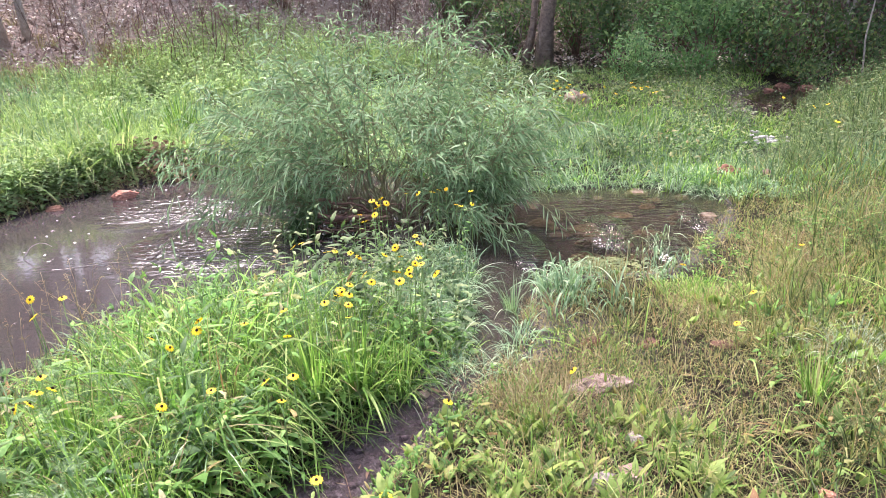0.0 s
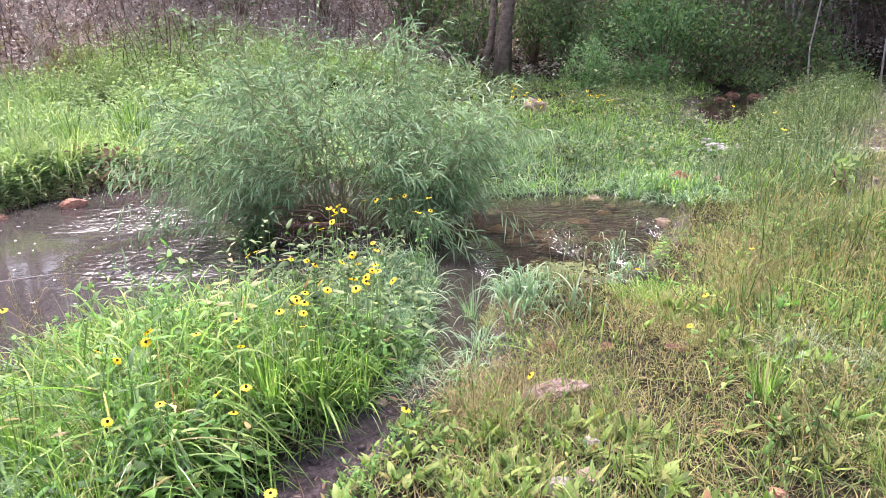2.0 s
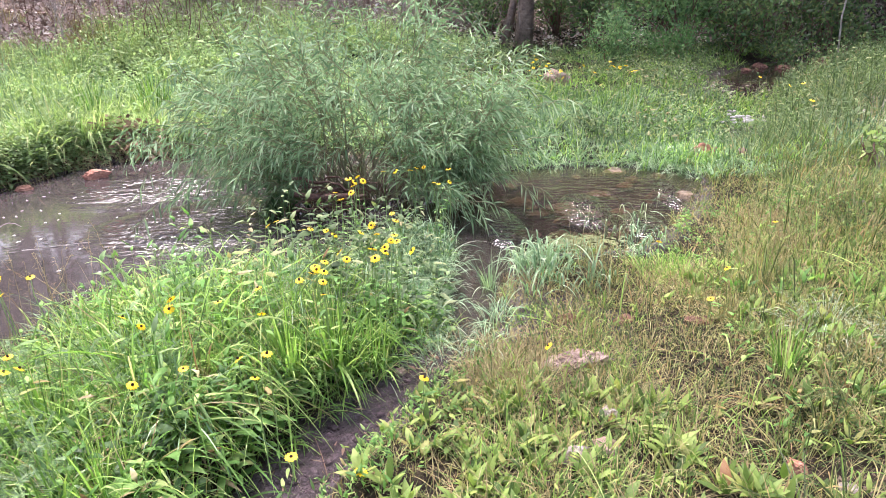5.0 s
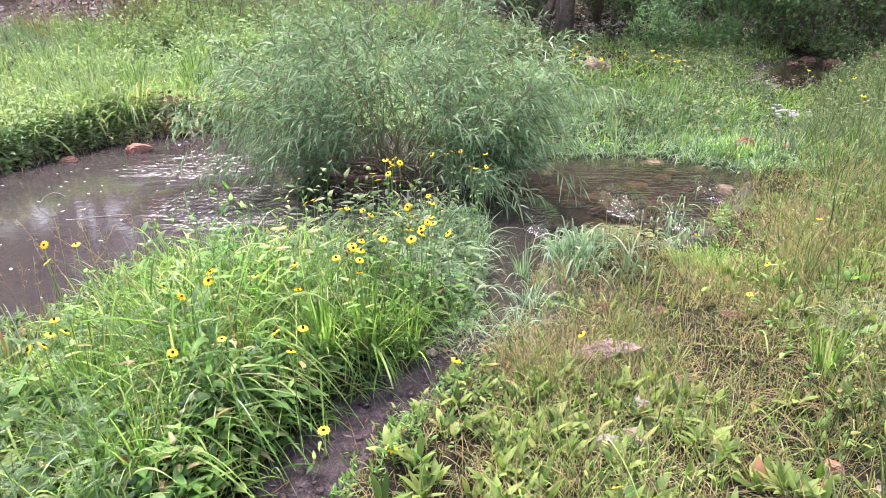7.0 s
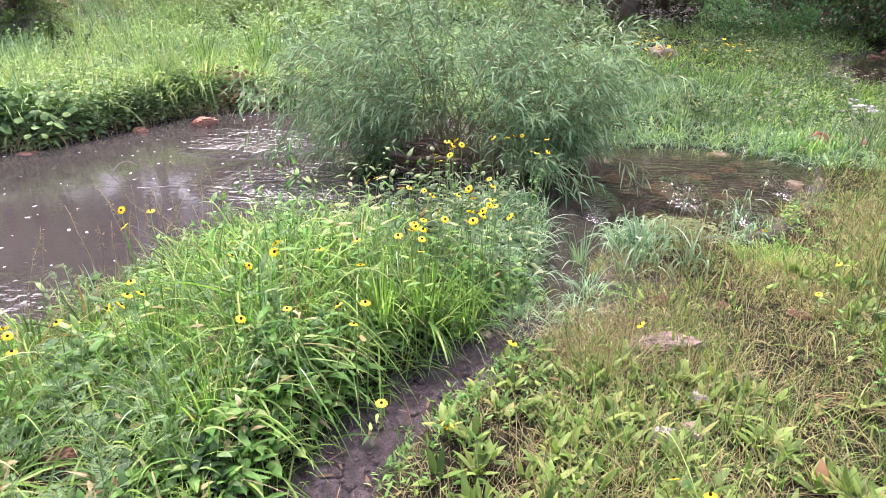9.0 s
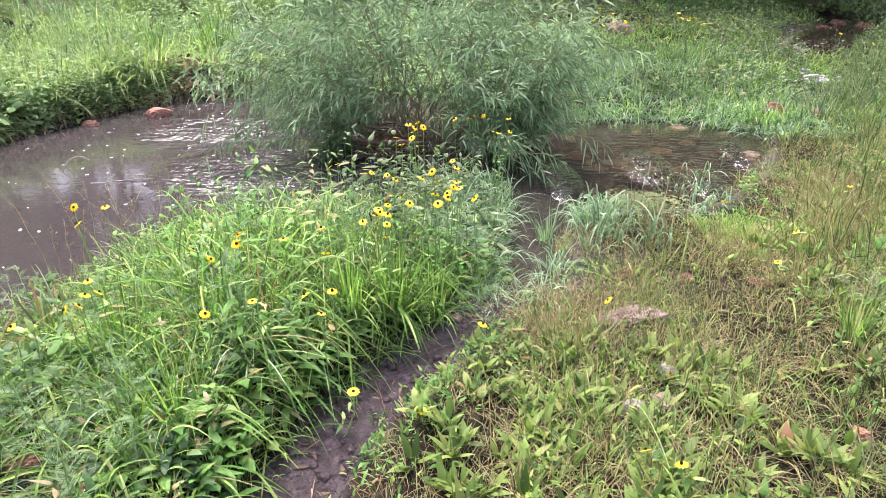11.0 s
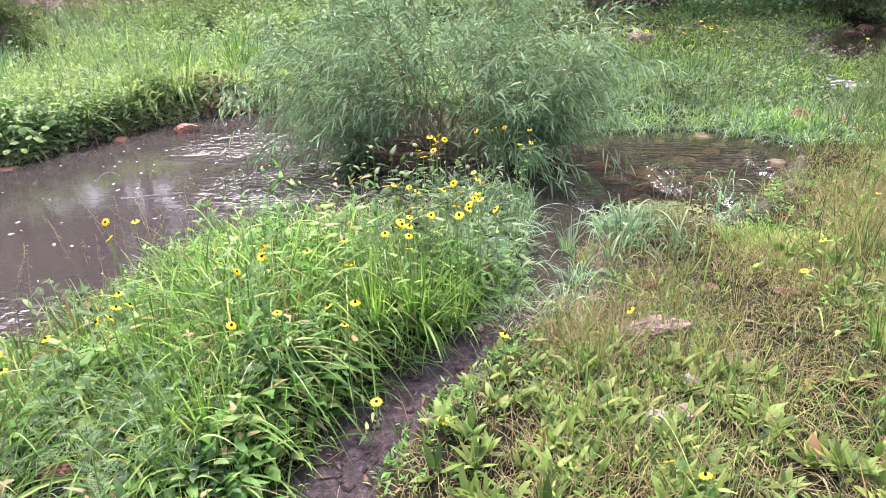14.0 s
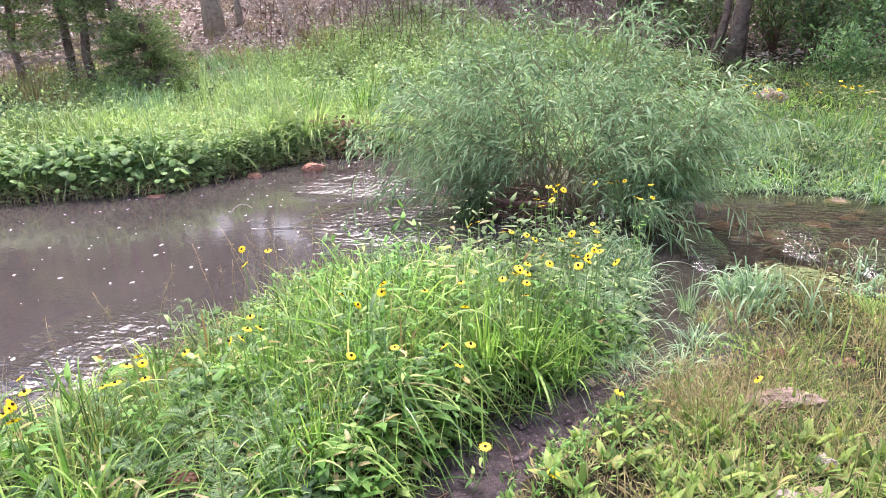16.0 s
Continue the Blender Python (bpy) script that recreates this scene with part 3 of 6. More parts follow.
def water_mat():
    """Silty stream water: clearer over the stony shallows, ruffled where the current runs."""
    m, nt, p, out = node_mat("stream_water")
    geo = nt.nodes.new("ShaderNodeNewGeometry")
    sep = nt.nodes.new("ShaderNodeSeparateXYZ")
    nt.links.new(geo.outputs["Position"], sep.inputs[0])
    n = noise_node(nt, 0.9, 4)
    silt = ramp(nt, [(0.3, (0.042, 0.034, 0.033)), (0.7, (0.066, 0.055, 0.054))])
    nt.links.new(n.outputs[0], silt.inputs[0])
    nt.links.new(silt.outputs[0], p.inputs["Base Color"])
    p.inputs["Roughness"].default_value, p.inputs["IOR"].default_value = 0.06, 1.45
    clear = nt.nodes.new("ShaderNodeMapRange")
    clear.inputs[1].default_value, clear.inputs[2].default_value = -0.6, 0.9
    clear.inputs[3].default_value, clear.inputs[4].default_value = 0.05, 0.75
    nt.links.new(sep.outputs[0], clear.inputs[0])
    # ruffled stretches
    def ruffle(x, y, rx, ry, k=1.0):
        sub = nt.nodes.new("ShaderNodeVectorMath")
        sub.operation = "SUBTRACT"
        sub.inputs[1].default_value = (x, y, 0)
        nt.links.new(geo.outputs["Position"], sub.inputs[0])
        sc = nt.nodes.new("ShaderNodeVectorMath")
        sc.operation = "MULTIPLY"
        sc.inputs[1].default_value = (1 / rx, 1 / ry, 1)
        nt.links.new(sub.outputs[0], sc.inputs[0])
        ln = nt.nodes.new("ShaderNodeVectorMath")
        ln.operation = "LENGTH"
        nt.links.new(sc.outputs[0], ln.inputs[0])
        mr = nt.nodes.new("ShaderNodeMapRange")
        mr.interpolation_type = "SMOOTHSTEP"
        mr.inputs[1].default_value, mr.inputs[2].default_value, mr.inputs[3].default_value, mr.inputs[4].default_value = 0.35, 1.0, k, 0.0
        nt.links.new(ln.outputs[1], mr.inputs[0])
        return mr.outputs[0]
    spots = [ruffle(-1.85, 4.75, 0.85, 0.65, 0.8), ruffle(-2.7, 5.9, 0.9, 0.7, 0.5), ruffle(1.4, 5.0, 1.1, 1.1, 0.12), ruffle(-2.7, 2.4, 0.5, 0.7, 0.3)]
    tot = spots[0]
    for s in spots[1:]:
        mx = nt.nodes.new("ShaderNodeMath")
        mx.operation = "MAXIMUM"
        nt.links.new(tot, mx.inputs[0])
        nt.links.new(s, mx.inputs[1])
        tot = mx.outputs[0]
    # short ripples across the current, longer swells below them
    def stretched(scale, turn, detail):
        mp = nt.nodes.new("ShaderNodeMapping")
        mp.inputs["Rotation"].default_value = (0, 0, turn)
        mp.inputs["Scale"].default_value = scale
        nt.links.new(geo.outputs["Position"], mp.inputs[0])
        t = nt.nodes.new("ShaderNodeTexNoise")
        t.inputs["Scale"].default_value, t.inputs["Detail"].default_value = 1.0, detail
        nt.links.new(mp.outputs[0], t.inputs["Vector"])
        return t.outputs[0]
    def joined(op, a, b, c=None):
        k = nt.nodes.new("ShaderNodeMath")
        k.operation = op
        for sock, v in zip(k.inputs, (a, b, c)):
            if hasattr(v, "links"):
                nt.links.new(v, sock)
            elif v is not None:
                sock.default_value = v
        return k.outputs[0]
    ripple = joined("MULTIPLY_ADD", stretched((6.5, 17.0, 1), 0.2, 1.0), 1.5, stretched((12.0, 32.0, 1), 0.0, 1.0))
    ripple = joined("MULTIPLY_ADD", stretched((19.0, 10.0, 1), 0.6, 1.0), 1.1, ripple)
    gust = ramp(nt, [(0.36, (0.25, 0.25, 0.25)), (0.5, (1.0, 1.0, 1.0))])
    nt.links.new(stretched((1.4, 3.4, 1), 0.3, 3.0), gust.inputs[0])
    breeze = joined("MULTIPLY_ADD", joined("MULTIPLY", tot, gust.outputs[0]), 1.0, 0.008)
    # little rapids in the pond and the shallow pool
    for rapid in ((-1.75, 4.85, 0.6, 0.75, 0.6), (-2.78, 2.28, 0.22, 0.42, 0.75), (-2.5, 5.9, 0.5, 0.5, 0.5), (1.16, 4.85, 0.24, 0.5, 0.75), (1.5, 4.45, 0.18, 0.35, 0.75), (1.9, 5.1, 0.16, 0.45, 0.75), (0.5, 4.5, 0.18, 0.45, 0.75)):
        breeze = joined("MAXIMUM", breeze, ruffle(*rapid))
    amp = breeze
    b = nt.nodes.new("ShaderNodeBump")
    b.inputs["Strength"].default_value, b.inputs["Distance"].default_value = 1.0, 0.05
    nt.links.new(joined("MULTIPLY", ripple, amp), b.inputs["Height"])
    nt.links.new(b.outputs[0], p.inputs["Normal"])
    # clear water: what lies below shows between the glints
    gl = nt.nodes.new("ShaderNodeBsdfGlossy")
    gl.inputs["Roughness"].default_value = 0.04
    nt.links.new(b.outputs[0], gl.inputs["Normal"])
    tr = nt.nodes.new("ShaderNodeBsdfTransparent")
    tr.inputs[0].default_value = (0.8, 0.7, 0.56, 1)
    fr = nt.nodes.new("ShaderNodeFresnel")
    fr.inputs[0].default_value = 1.5
    nt.links.new(b.outputs[0], fr.inputs["Normal"])
    a = nt.nodes.new("ShaderNodeMixShader")
    nt.links.new(fr.outputs[0], a.inputs[0])
    nt.links.new(tr.outputs[0], a.inputs[1])
    nt.links.new(gl.outputs[0], a.inputs[2])
    z = nt.nodes.new("ShaderNodeMixShader")
    nt.links.new(clear.outputs[0], z.inputs[0])
    nt.links.new(p.outputs[0], z.inputs[1])
    nt.links.new(a.outputs[0], z.inputs[2])
    nt.links.new(z.outputs[0], out.inputs[0])
    return m


def water(name, x0, x1, y0, y1, z, mat, label):
    me = mesh_np(name, [(x0, y0, z), (x1, y0, z), (x1, y1, z), (x0, y1, z)], [(0, 1, 2), (0, 2, 3)], mat)
    tagged(new(name, me), label, "water", kind="structure")


ground()
STREAM = water_mat()
water("water", -15, 2.7, -3.5, 8.2, 0.0, STREAM, "silty brown stream pond with ruffled glints")
water("water_upstream", 4.6, 6.9, 10.3, 12.7, 0.06, STREAM, "dark still pool upstream between banks")


# ---- woods ----
def tree(x, y, h, r, lean, rng, label, mat=BARK, leafmat=WOODLEAF, leaves=4500, first=0.35, crown=2.6, leaf=0.13, tips=26, group="trees of the wood"):
    z = float(ground_z(x, y)) - 0.08
    ob = base("tree", (x, y, z), label, "tree", group)
    top = np.array([lean[0], lean[1], h])
    trunk = bent((0, 0, 0), top, (lean[0] * -0.12 + rng.normal(0, 0.1), rng.normal(0, 0.1), 0), rng, 10, 0.04)
    s = np.linspace(0, 1, 10)
    rad = r * (1 - 0.8 * s) * (1 + 0.3 * np.exp(-s * 28))
    part("trunk", Pile_of([tube(trunk, rad, 10)], "trunk", mat), ob)
    limbs, ends = [], []
    near = y < 15 and abs(x) < 10
    for k in range(tips):
        q = rng.uniform(first, 0.97)
        i = q * 9
        p = trunk[int(i)] + (trunk[min(9, int(i) + 1)] - trunk[int(i)]) * (i % 1)
        az, ln = rng.uniform(0, 6.28), crown * rng.uniform(0.5, 1.0) * (1.15 - 0.6 * q)
        e = p + np.array([math.cos(az) * ln, math.sin(az) * ln, rng.uniform(-0.1, 0.6) * ln])
        limbs.append(tube(bent(p, e, (0, 0, 0.12 * ln), rng, 5, 0.03), np.linspace(r * 0.28 * (1.1 - q), 0.008, 5), 5 if near else 3))
        for f in (0.45, 0.75, 1.0):
            ends.append(p + (e - p) * f)
    if near:
        for v in limbs:
            part("limb", Pile_of([v], "limb", mat), ob)
    else:
        tagged(part("limbs", Pile_of(limbs, "limbs", mat), ob), kind="stuff")
    ends = np.array(ends)
    k = rng.integers(0, len(ends), leaves)
    P = ends[k] + rng.normal(0, 1, (leaves, 3)) * np.array([0.42, 0.42, 0.28]) * crown / 2.6
    D = rng.normal(0, 1, (leaves, 3)) + np.array([0, 0, -0.3])
    L = rng.uniform(0.7, 1.3, leaves) * leaf
    crown_part("crown", Pile_of([diamonds(P, D, L, L * 0.55, rng)], "crown", leafmat), ob)
    return ob


def Pile_of(chunks, name, mat, smooth=True):
    p = Pile()
    for v, t in chunks:
        p.add(v, t)
    return p.mesh(name, mat, smooth)


def shrub(x, y, h, w, rng, label, leafmat=SHRUBLEAF, leaves=1500, leaf=0.07, aspect=0.45, stems=9, group="shrubs at the wood's edge", name="shrub", low=0.25):
    z = float(ground_z(x, y)) - 0.04
    ob = base(name, (x, y, z), label, "shrub", group)
    chunks, ends = [], []
    for k in range(stems):
        az, rr = rng.uniform(0, 6.28), w * rng.uniform(0.2, 1.0)
        e = np.array([math.cos(az) * rr, math.sin(az) * rr, h * rng.uniform(0.55, 1.0) * (1.1 - 0.45 * (rr / w))])
        pts = bent(rng.normal(0, 0.05, 3) * (1, 1, 0), e, (0, 0, 0.12 * h), rng, 6, 0.03)
        chunks.append(tube(pts, np.linspace(0.012, 0.003, 6) * (0.6 + h * 0.3), 5))
        for f in np.linspace(low, 1, 5):
            ends.append(pts[0] + (e - pts[0]) * f + np.array([0, 0, 0.12 * h * 4 * f * (1 - f)]))
    for v in chunks:
        part("stem", Pile_of([v], "stem", TWIG), ob)
    ends = np.array(ends)
    k = rng.integers(0, len(ends), leaves)
    P = ends[k] + rng.normal(0, 0.16, (leaves, 3)) * np.array([w, w, h * 0.6])
    P[:, 2] = np.maximum(P[:, 2], 0.03)
    L = rng.uniform(0.7, 1.3, leaves) * leaf
    D = rng.normal(0, 1, (leaves, 3)) + np.array([0, 0, 0.2])
    crown_part("crown", Pile_of([diamonds(P, D, L, L * aspect, rng)], "crown", leafmat), ob)
    return ob


def over_stream(x, y):
    """The canopy stays open along the stream."""
    return abs(x - 1.7 - 0.306 * (y - 5)) < 0.9


rng = np.random.default_rng(11)
tree(1.72, 14.7, 9.5, 0.17, (1.6, 0.2), rng, "leaning brown tree trunk at the wood's edge", leaves=4200, first=0.45, crown=3.2, tips=30)
tree(1.33, 15.0, 8.5, 0.085, (2.3, 0.3), rng, "slim leaning trunk beside the thicker tree", leaves=2500, first=0.4)
tree(7.4, 15.8, 8.5, 0.19, (-1.6, 0.4), rng, "dark crooked tree above the stream", leaves=4200, first=0.4, crown=2.8)
tree(-8.62, 12.4, 10, 0.19, (-0.1, 0.0), rng, "straight oak with pale rough bark", PALEBARK, leaves=1200, first=0.6)
tree(-8.25, 12.8, 9, 0.065, (0.1, 0.3), rng, "slim pale tree in leaf litter", PALEBARK, leaves=600, first=0.6)
# first sapling and all four wide crowns, above the view, are added for shade
tree(6.9, 11.9, 8, 0.015, (-0.5, 0.2), rng, "thin pale sapling on the dark slope", PALEBARK, leaves=1500, first=0.58, crown=3.0, leaf=0.22)
tree(7.6, 11.0, 7, 0.015, (-0.2, 0.2), rng, "thin pale sapling on the dark slope", PALEBARK, leaves=1500, first=0.55, crown=3.2, leaf=0.22)
tree(8.1, 11.4, 7, 0.015, (0.3, -0.1), rng, "thin pale sapling on the dark slope", PALEBARK, leaves=1500, first=0.55, crown=3.2, leaf=0.22)
tree(8.9, 11.9, 7, 0.015, (-0.4, 0.1), rng, "thin pale sapling on the dark slope", PALEBARK, leaves=1500, first=0.55, crown=3.2, leaf=0.22)
for k in range(30):
    a = radians(rng.uniform(-66, 50))
    d = rng.uniform(19, 30)
    if a < -0.12 and k % 2 or radians(-52) < a < radians(-29) and d < 27:
        continue
    tree(math.sin(a) * d, math.cos(a) * d, rng.uniform(9, 13), rng.uniform(0.05, 0.13), rng.normal(0, 0.5, 2), rng,
         "slender brown tree deep in the wood", leaves=2000 if a > -0.1 else 1200, first=0.3 if a > -0.1 else 0.35, crown=2.8, leaf=0.22, tips=22)
for k in range(16):
    a = radians(-23 + 1.5 * k + rng.uniform(-1, 1))
    d = rng.uniform(18.5, 23)
    tree(math.sin(a) * d, math.cos(a) * d, rng.uniform(8, 10), rng.uniform(0.03, 0.09), rng.normal(0, 0.6, 2), rng,
         "slender brown tree in front of the shaded slope", leaves=800, first=0.45, crown=2.2, leaf=0.16, tips=16)
# unseen dense crowns: left ones darken the pond's reflections, right ones shade the slope
for k in range(26):
    a = radians(-62 + 1.35 * k + rng.uniform(-1, 1)) if k < 16 else radians(22 + 2.6 * (k - 16) + rng.uniform(-1, 1))
    d = rng.uniform(21, 27) + 6 * (a < 0)
    tree(math.sin(a) * d, math.cos(a) * d, rng.uniform(10, 13), rng.uniform(0.08, 0.15), rng.normal(0, 0.5, 2), rng,
         "tall tree added up the slope for shade and dark reflections", leaves=1700, first=0.2 if a < 0 else 0.34, crown=3.8, leaf=0.68, tips=26)
# farther row, added to close the sky gaps that the water would mirror
for k in range(26):
    a = radians(-66 + 3.4 * k + rng.uniform(-1, 1))
    d = rng.uniform(36, 44)
    tree(math.sin(a) * d, math.cos(a) * d, rng.uniform(14, 17), rng.uniform(0.12, 0.2), rng.normal(0, 0.5, 2), rng,
         "tall tree added up the slope for shade and dark reflections", leaves=1500, first=0.15, crown=5.0, leaf=1.0, tips=28)
for k in range(14):
    a = radians(rng.uniform(55, 290))
    d = rng.uniform(16, 26)
    tree(math.sin(a) * d, math.cos(a) * d, rng.uniform(8, 12), rng.uniform(0.1, 0.2), rng.normal(0, 0.5, 2), rng,
         "tree of the wood behind the meadow", leaves=1800, first=0.2, crown=2.8, leaf=0.25)

# added for the shade of their big crowns, which stay out of view
for x, y in ((10.6, 9.0), (9.8, 12.6), (12.2, 11.0), (9.0, 16.2)):
    tree(x, y, 9.5, 0.14, rng.normal(0, 0.5, 2), rng, "broad tree added to shade the slope beside the path", leaves=3000, first=0.38, crown=4.2, leaf=0.32, tips=28)
# understorey along the edge
for k in range(46):
    a = radians(rng.uniform(-30, 50))
    d = rng.uniform(14.5, 21) + 2.5 * (a < 0)
    x, y = math.sin(a) * d, math.cos(a) * d
    dark = a > radians(-4)
    if d < 16.5 and (radians(4) < a < radians(13) or radians(21) < a < radians(26)):
        x, y = x * 1.25, y * 1.25
    shrub(x, y, rng.uniform(1.3, 3.2), rng.uniform(0.8, 1.5), rng, "leafy undergrowth shrub in the wood's shade" if dark else "sparse twiggy shrub on the litter slope",
          UNDERLEAF, 420 if not dark else 600 if a > radians(24) else 950, 0.10, 0.5, 9 if dark else 16)
# slim trees on the shaded slope; their high, unseen crowns are added to shade it
for k in range(15):
    a = radians(rng.uniform(22, 47))
    d = rng.uniform(15.5, 21)
    if over_stream(math.sin(a) * d, math.cos(a) * d):
        continue
    tree(math.sin(a) * d, math.cos(a) * d, rng.uniform(7, 9.5), rng.uniform(0.018, 0.04), rng.normal(0, 0.7, 2), rng,
         "slim pale tree on the shaded slope", PALEBARK if k % 3 else BARK, leaves=1900, first=0.45, crown=3.2, leaf=0.22, tips=20)
shrub(2.95, 11.6, 1.15, 0.6, rng, "bright green feathery shrub at the wood's edge", BRIGHTSHRUB, 2600, 0.07, 0.3, 12)
shrub(4.7, 13.4, 2.3, 1.7, rng, "spreading bright green shrub with arching limbs", BRIGHTSHRUB, 4200, 0.1, 0.45, 18, low=0.45)
shrub(3.1, 14.6, 2.6, 1.2, rng, "spreading leafy shrub with arching limbs", UNDERLEAF, 2200, 0.10, 0.5, 14)
shrub(6.2, 12.3, 0.9, 0.8, rng, "low dark shrub over the upstream pool", UNDERLEAF, 1000, 0.07, 0.5, 12)
shrub(4.0, 11.9, 0.8, 0.8, rng, "low shrub beside the upstream pool", SHRUBLEAF, 1600, 0.06, 0.45, 12)

shrub(-1.22, 5.08, 0.92, 0.26, rng, "dark green leafy clump at the willow's foot", FOOTLEAF, 520, 0.06, 0.5, 10, group="", low=0.55)
shrub(5.6, 13.0, 1.6, 1.0, rng, "dark leafy shrub behind the upstream pool", UNDERLEAF, 1500, 0.09, 0.5, 12)
shrub(2.7, 16.4, 2.4, 1.3, rng, "leafy undergrowth shrub in the wood's shade", UNDERLEAF, 1500, 0.1, 0.5, 12)
shrub(1.0, 16.2, 1.6, 1.2, rng, "leafy undergrowth shrub in the wood's shade", UNDERLEAF, 1100, 0.1, 0.5, 12)
shrub(7.2, 12.6, 1.5, 0.9, rng, "dark leafy shrub behind the upstream pool", UNDERLEAF, 1300, 0.09, 0.5, 12)

shrub(3.4, 5.1, 0.4, 0.12, rng, "small yellow-green sapling beside the gravel", BANKGRASS, 50, 0.07, 0.55, 5, name="sapling", group="saplings")


def cedar(x, y, h, rng, reach=1.2, low=0.06):
    z = float(ground_z(x, y)) - 0.06
    ob = base("cedar", (x, y, z), "dull green red cedar with bare lower twigs", "tree", "cedars on the bank")
    trunk = bent((0, 0, 0), (rng.normal(0, 0.12), 0, h), (0, 0, 0), rng, 8, 0.03)
    part("trunk", Pile_of([tube(trunk, np.linspace(0.075, 0.03, 8), 8)], "trunk", BARK), ob)
    ch, dry, P, D = [], [], [], []
    for k in range(58):
        q = low + (0.95 - low) * (k + rng.random()) / 58
        p = trunk[0] + (trunk[-1] - trunk[0]) * q
        az, ln = rng.uniform(0, 6.28), reach * rng.uniform(0.5, 1.1) * (1.1 - 0.5 * q)
        e = p + np.array([math.cos(az) * ln, math.sin(az) * ln, rng.uniform(-0.12, 0.3) * ln])
        pts = bent(p, e, (0, 0, rng.uniform(-0.12, 0.05)), rng, 6, 0.04)
        bare = q < low + 0.2
        (dry if bare else ch).append(tube(pts, np.linspace(0.009, 0.002, 6), 4))
        for w in range(11):
            b0 = pts[rng.integers(1, 6)]
            way = unit(unit(e - p) * 0.8 + rng.normal(0, 0.6, 3) * (1, 1, 0.4))
            b1 = b0 + way * rng.uniform(0.12, 0.3) - np.array([0, 0, 0.03])
            if bare:
                for b2 in (b1, b1 + rng.normal(0, 0.12, 3)):
                    dry.append(tube(bent(b0, b2, (0, 0, 0.02), rng, 4, 0.02), np.linspace(0.003, 0.001, 4), 3))
                continue
            m = 26
            f = rng.uniform(0.0, 1.1, m)[:, None]
            P.append(b0 + (b1 - b0) * f + rng.normal(0, 0.035, (m, 3)) * (1, 1, 0.5))
            D.append(way + rng.normal(0, 0.6, (m, 3)))
    tagged(part("branchwork", Pile_of(ch, "branchwork", BARK), ob), kind="stuff")
    tagged(part("dead_twig_growth", Pile_of(dry, "dead_twig_growth", DEADTWIG), ob, "grey bare dead twigs"), kind="stuff")
    P, D = np.concatenate(P), np.concatenate(D)
    L = rng.uniform(0.035, 0.08, len(P))
    crown_part("crown", Pile_of([diamonds(P, D, L, L * 0.3, rng)], "crown", CEDARLEAF), ob)


cedar(-8.7, 9.0, 4.0, rng, 1.2, 0.03)
cedar(-9.2, 9.05, 4.0, rng, 1.2, 0.05)
cedar(-8.3, 9.3, 4.2, rng, 1.1, 0.05)
cedar(-7.6, 9.0, 1.3, rng, 0.75, 0.05)
cedar(-10.1, 8.9, 2.4, rng)

# bare brush and leaf litter on the slopes
rng = np.random.default_rng(21)
brown, grey_brush = Pile(), Pile()
for k in range(2400):
    pl = brown if rng.random() < 0.55 else grey_brush
    a = radians(rng.uniform(-58, 48))
    d = rng.uniform(12.0, 21)
    x, y = math.sin(a) * d, math.cos(a) * d
    if y < np.interp(x, [-12, -5, 0, 3, 12], [8, 11.5, 14, 14.5, 12]):
        continue
    if a < radians(-31) and rng.random() > 0.15 or radians(-4) < a < radians(18) and rng.random() > 0.5:
        continue
    h = rng.uniform(0.4, 2.4)
    z = float(ground_z(x, y))
    e = np.array([x + rng.normal(0, 0.28) * h, y + rng.normal(0, 0.3), z + h])
    pts = bent((x, y, z - 0.03), e, rng.normal(0, 0.16, 3), rng, 5, 0.06)
    pl.add(*tube(pts, np.linspace(rng.uniform(0.003, 0.012), 0.0025, 5), 4))
    for q in range(4):
        p = pts[rng.integers(1, 5)]
        pl.add(*tube(bent(p, p + rng.normal(0, 0.28, 3) + (0, 0, 0.12), rng.normal(0, 0.04, 3), rng, 4, 0.02), np.linspace(0.004, 0.0015, 4), 3))
stuff("brush", brown.mesh("brush", TWIG), "thin bare brown brush stems in the wood", "brush")
stuff("dead_brush", grey_brush.mesh("dead_brush", DEADTWIG), "thin grey dead brush stems in the wood", "brush")
pl = Pile()
x, y = spread(65000, (-18, 16, 7, 22), lambda x, y: in_sight(x, y) * np.maximum(step(0.5, 0.95, ground_z(x, y)) * step(6.0, 2.0, x), 0.35 * step(14.3, 15.2, y)), rng)
n = len(x)
L = rng.uniform(0.05, 0.13, n)
D = rng.normal(0, 1, (n, 3)) * (1, 1, 0.35)
pl.add(*diamonds(np.stack([x, y, ground_z(x, y) + rng.uniform(0.0, 0.05, n)], 1), D, L, L * 0.6, rng))
x, y = spread(4000, (3.2, 12, 4.5, 13), lambda x, y: in_sight(x, y) * dry_side(x, y) * (ground_z(x, y) < 0.7) * (0.2 + 0.8 * grain(x, y, 1.2)), rng)
n = len(x)
L = rng.uniform(0.03, 0.09, n)
D = rng.normal(0, 1, (n, 3)) * (1, 1, 0.3)
pl.add(*ribbons(np.stack([x, y, ground_z(x, y) + rng.uniform(0.0, 0.03, n)], 1), D, L, L * 0.5, 0.0, leaf_shape, 2, side=rng.normal(0, 1, (n, 3)) * (1, 1, 0.3)))
stuff("leaf_litter", pl.mesh("leaf_litter", LITTER), "pinkish brown dead leaves on the slope", "leaf litter")


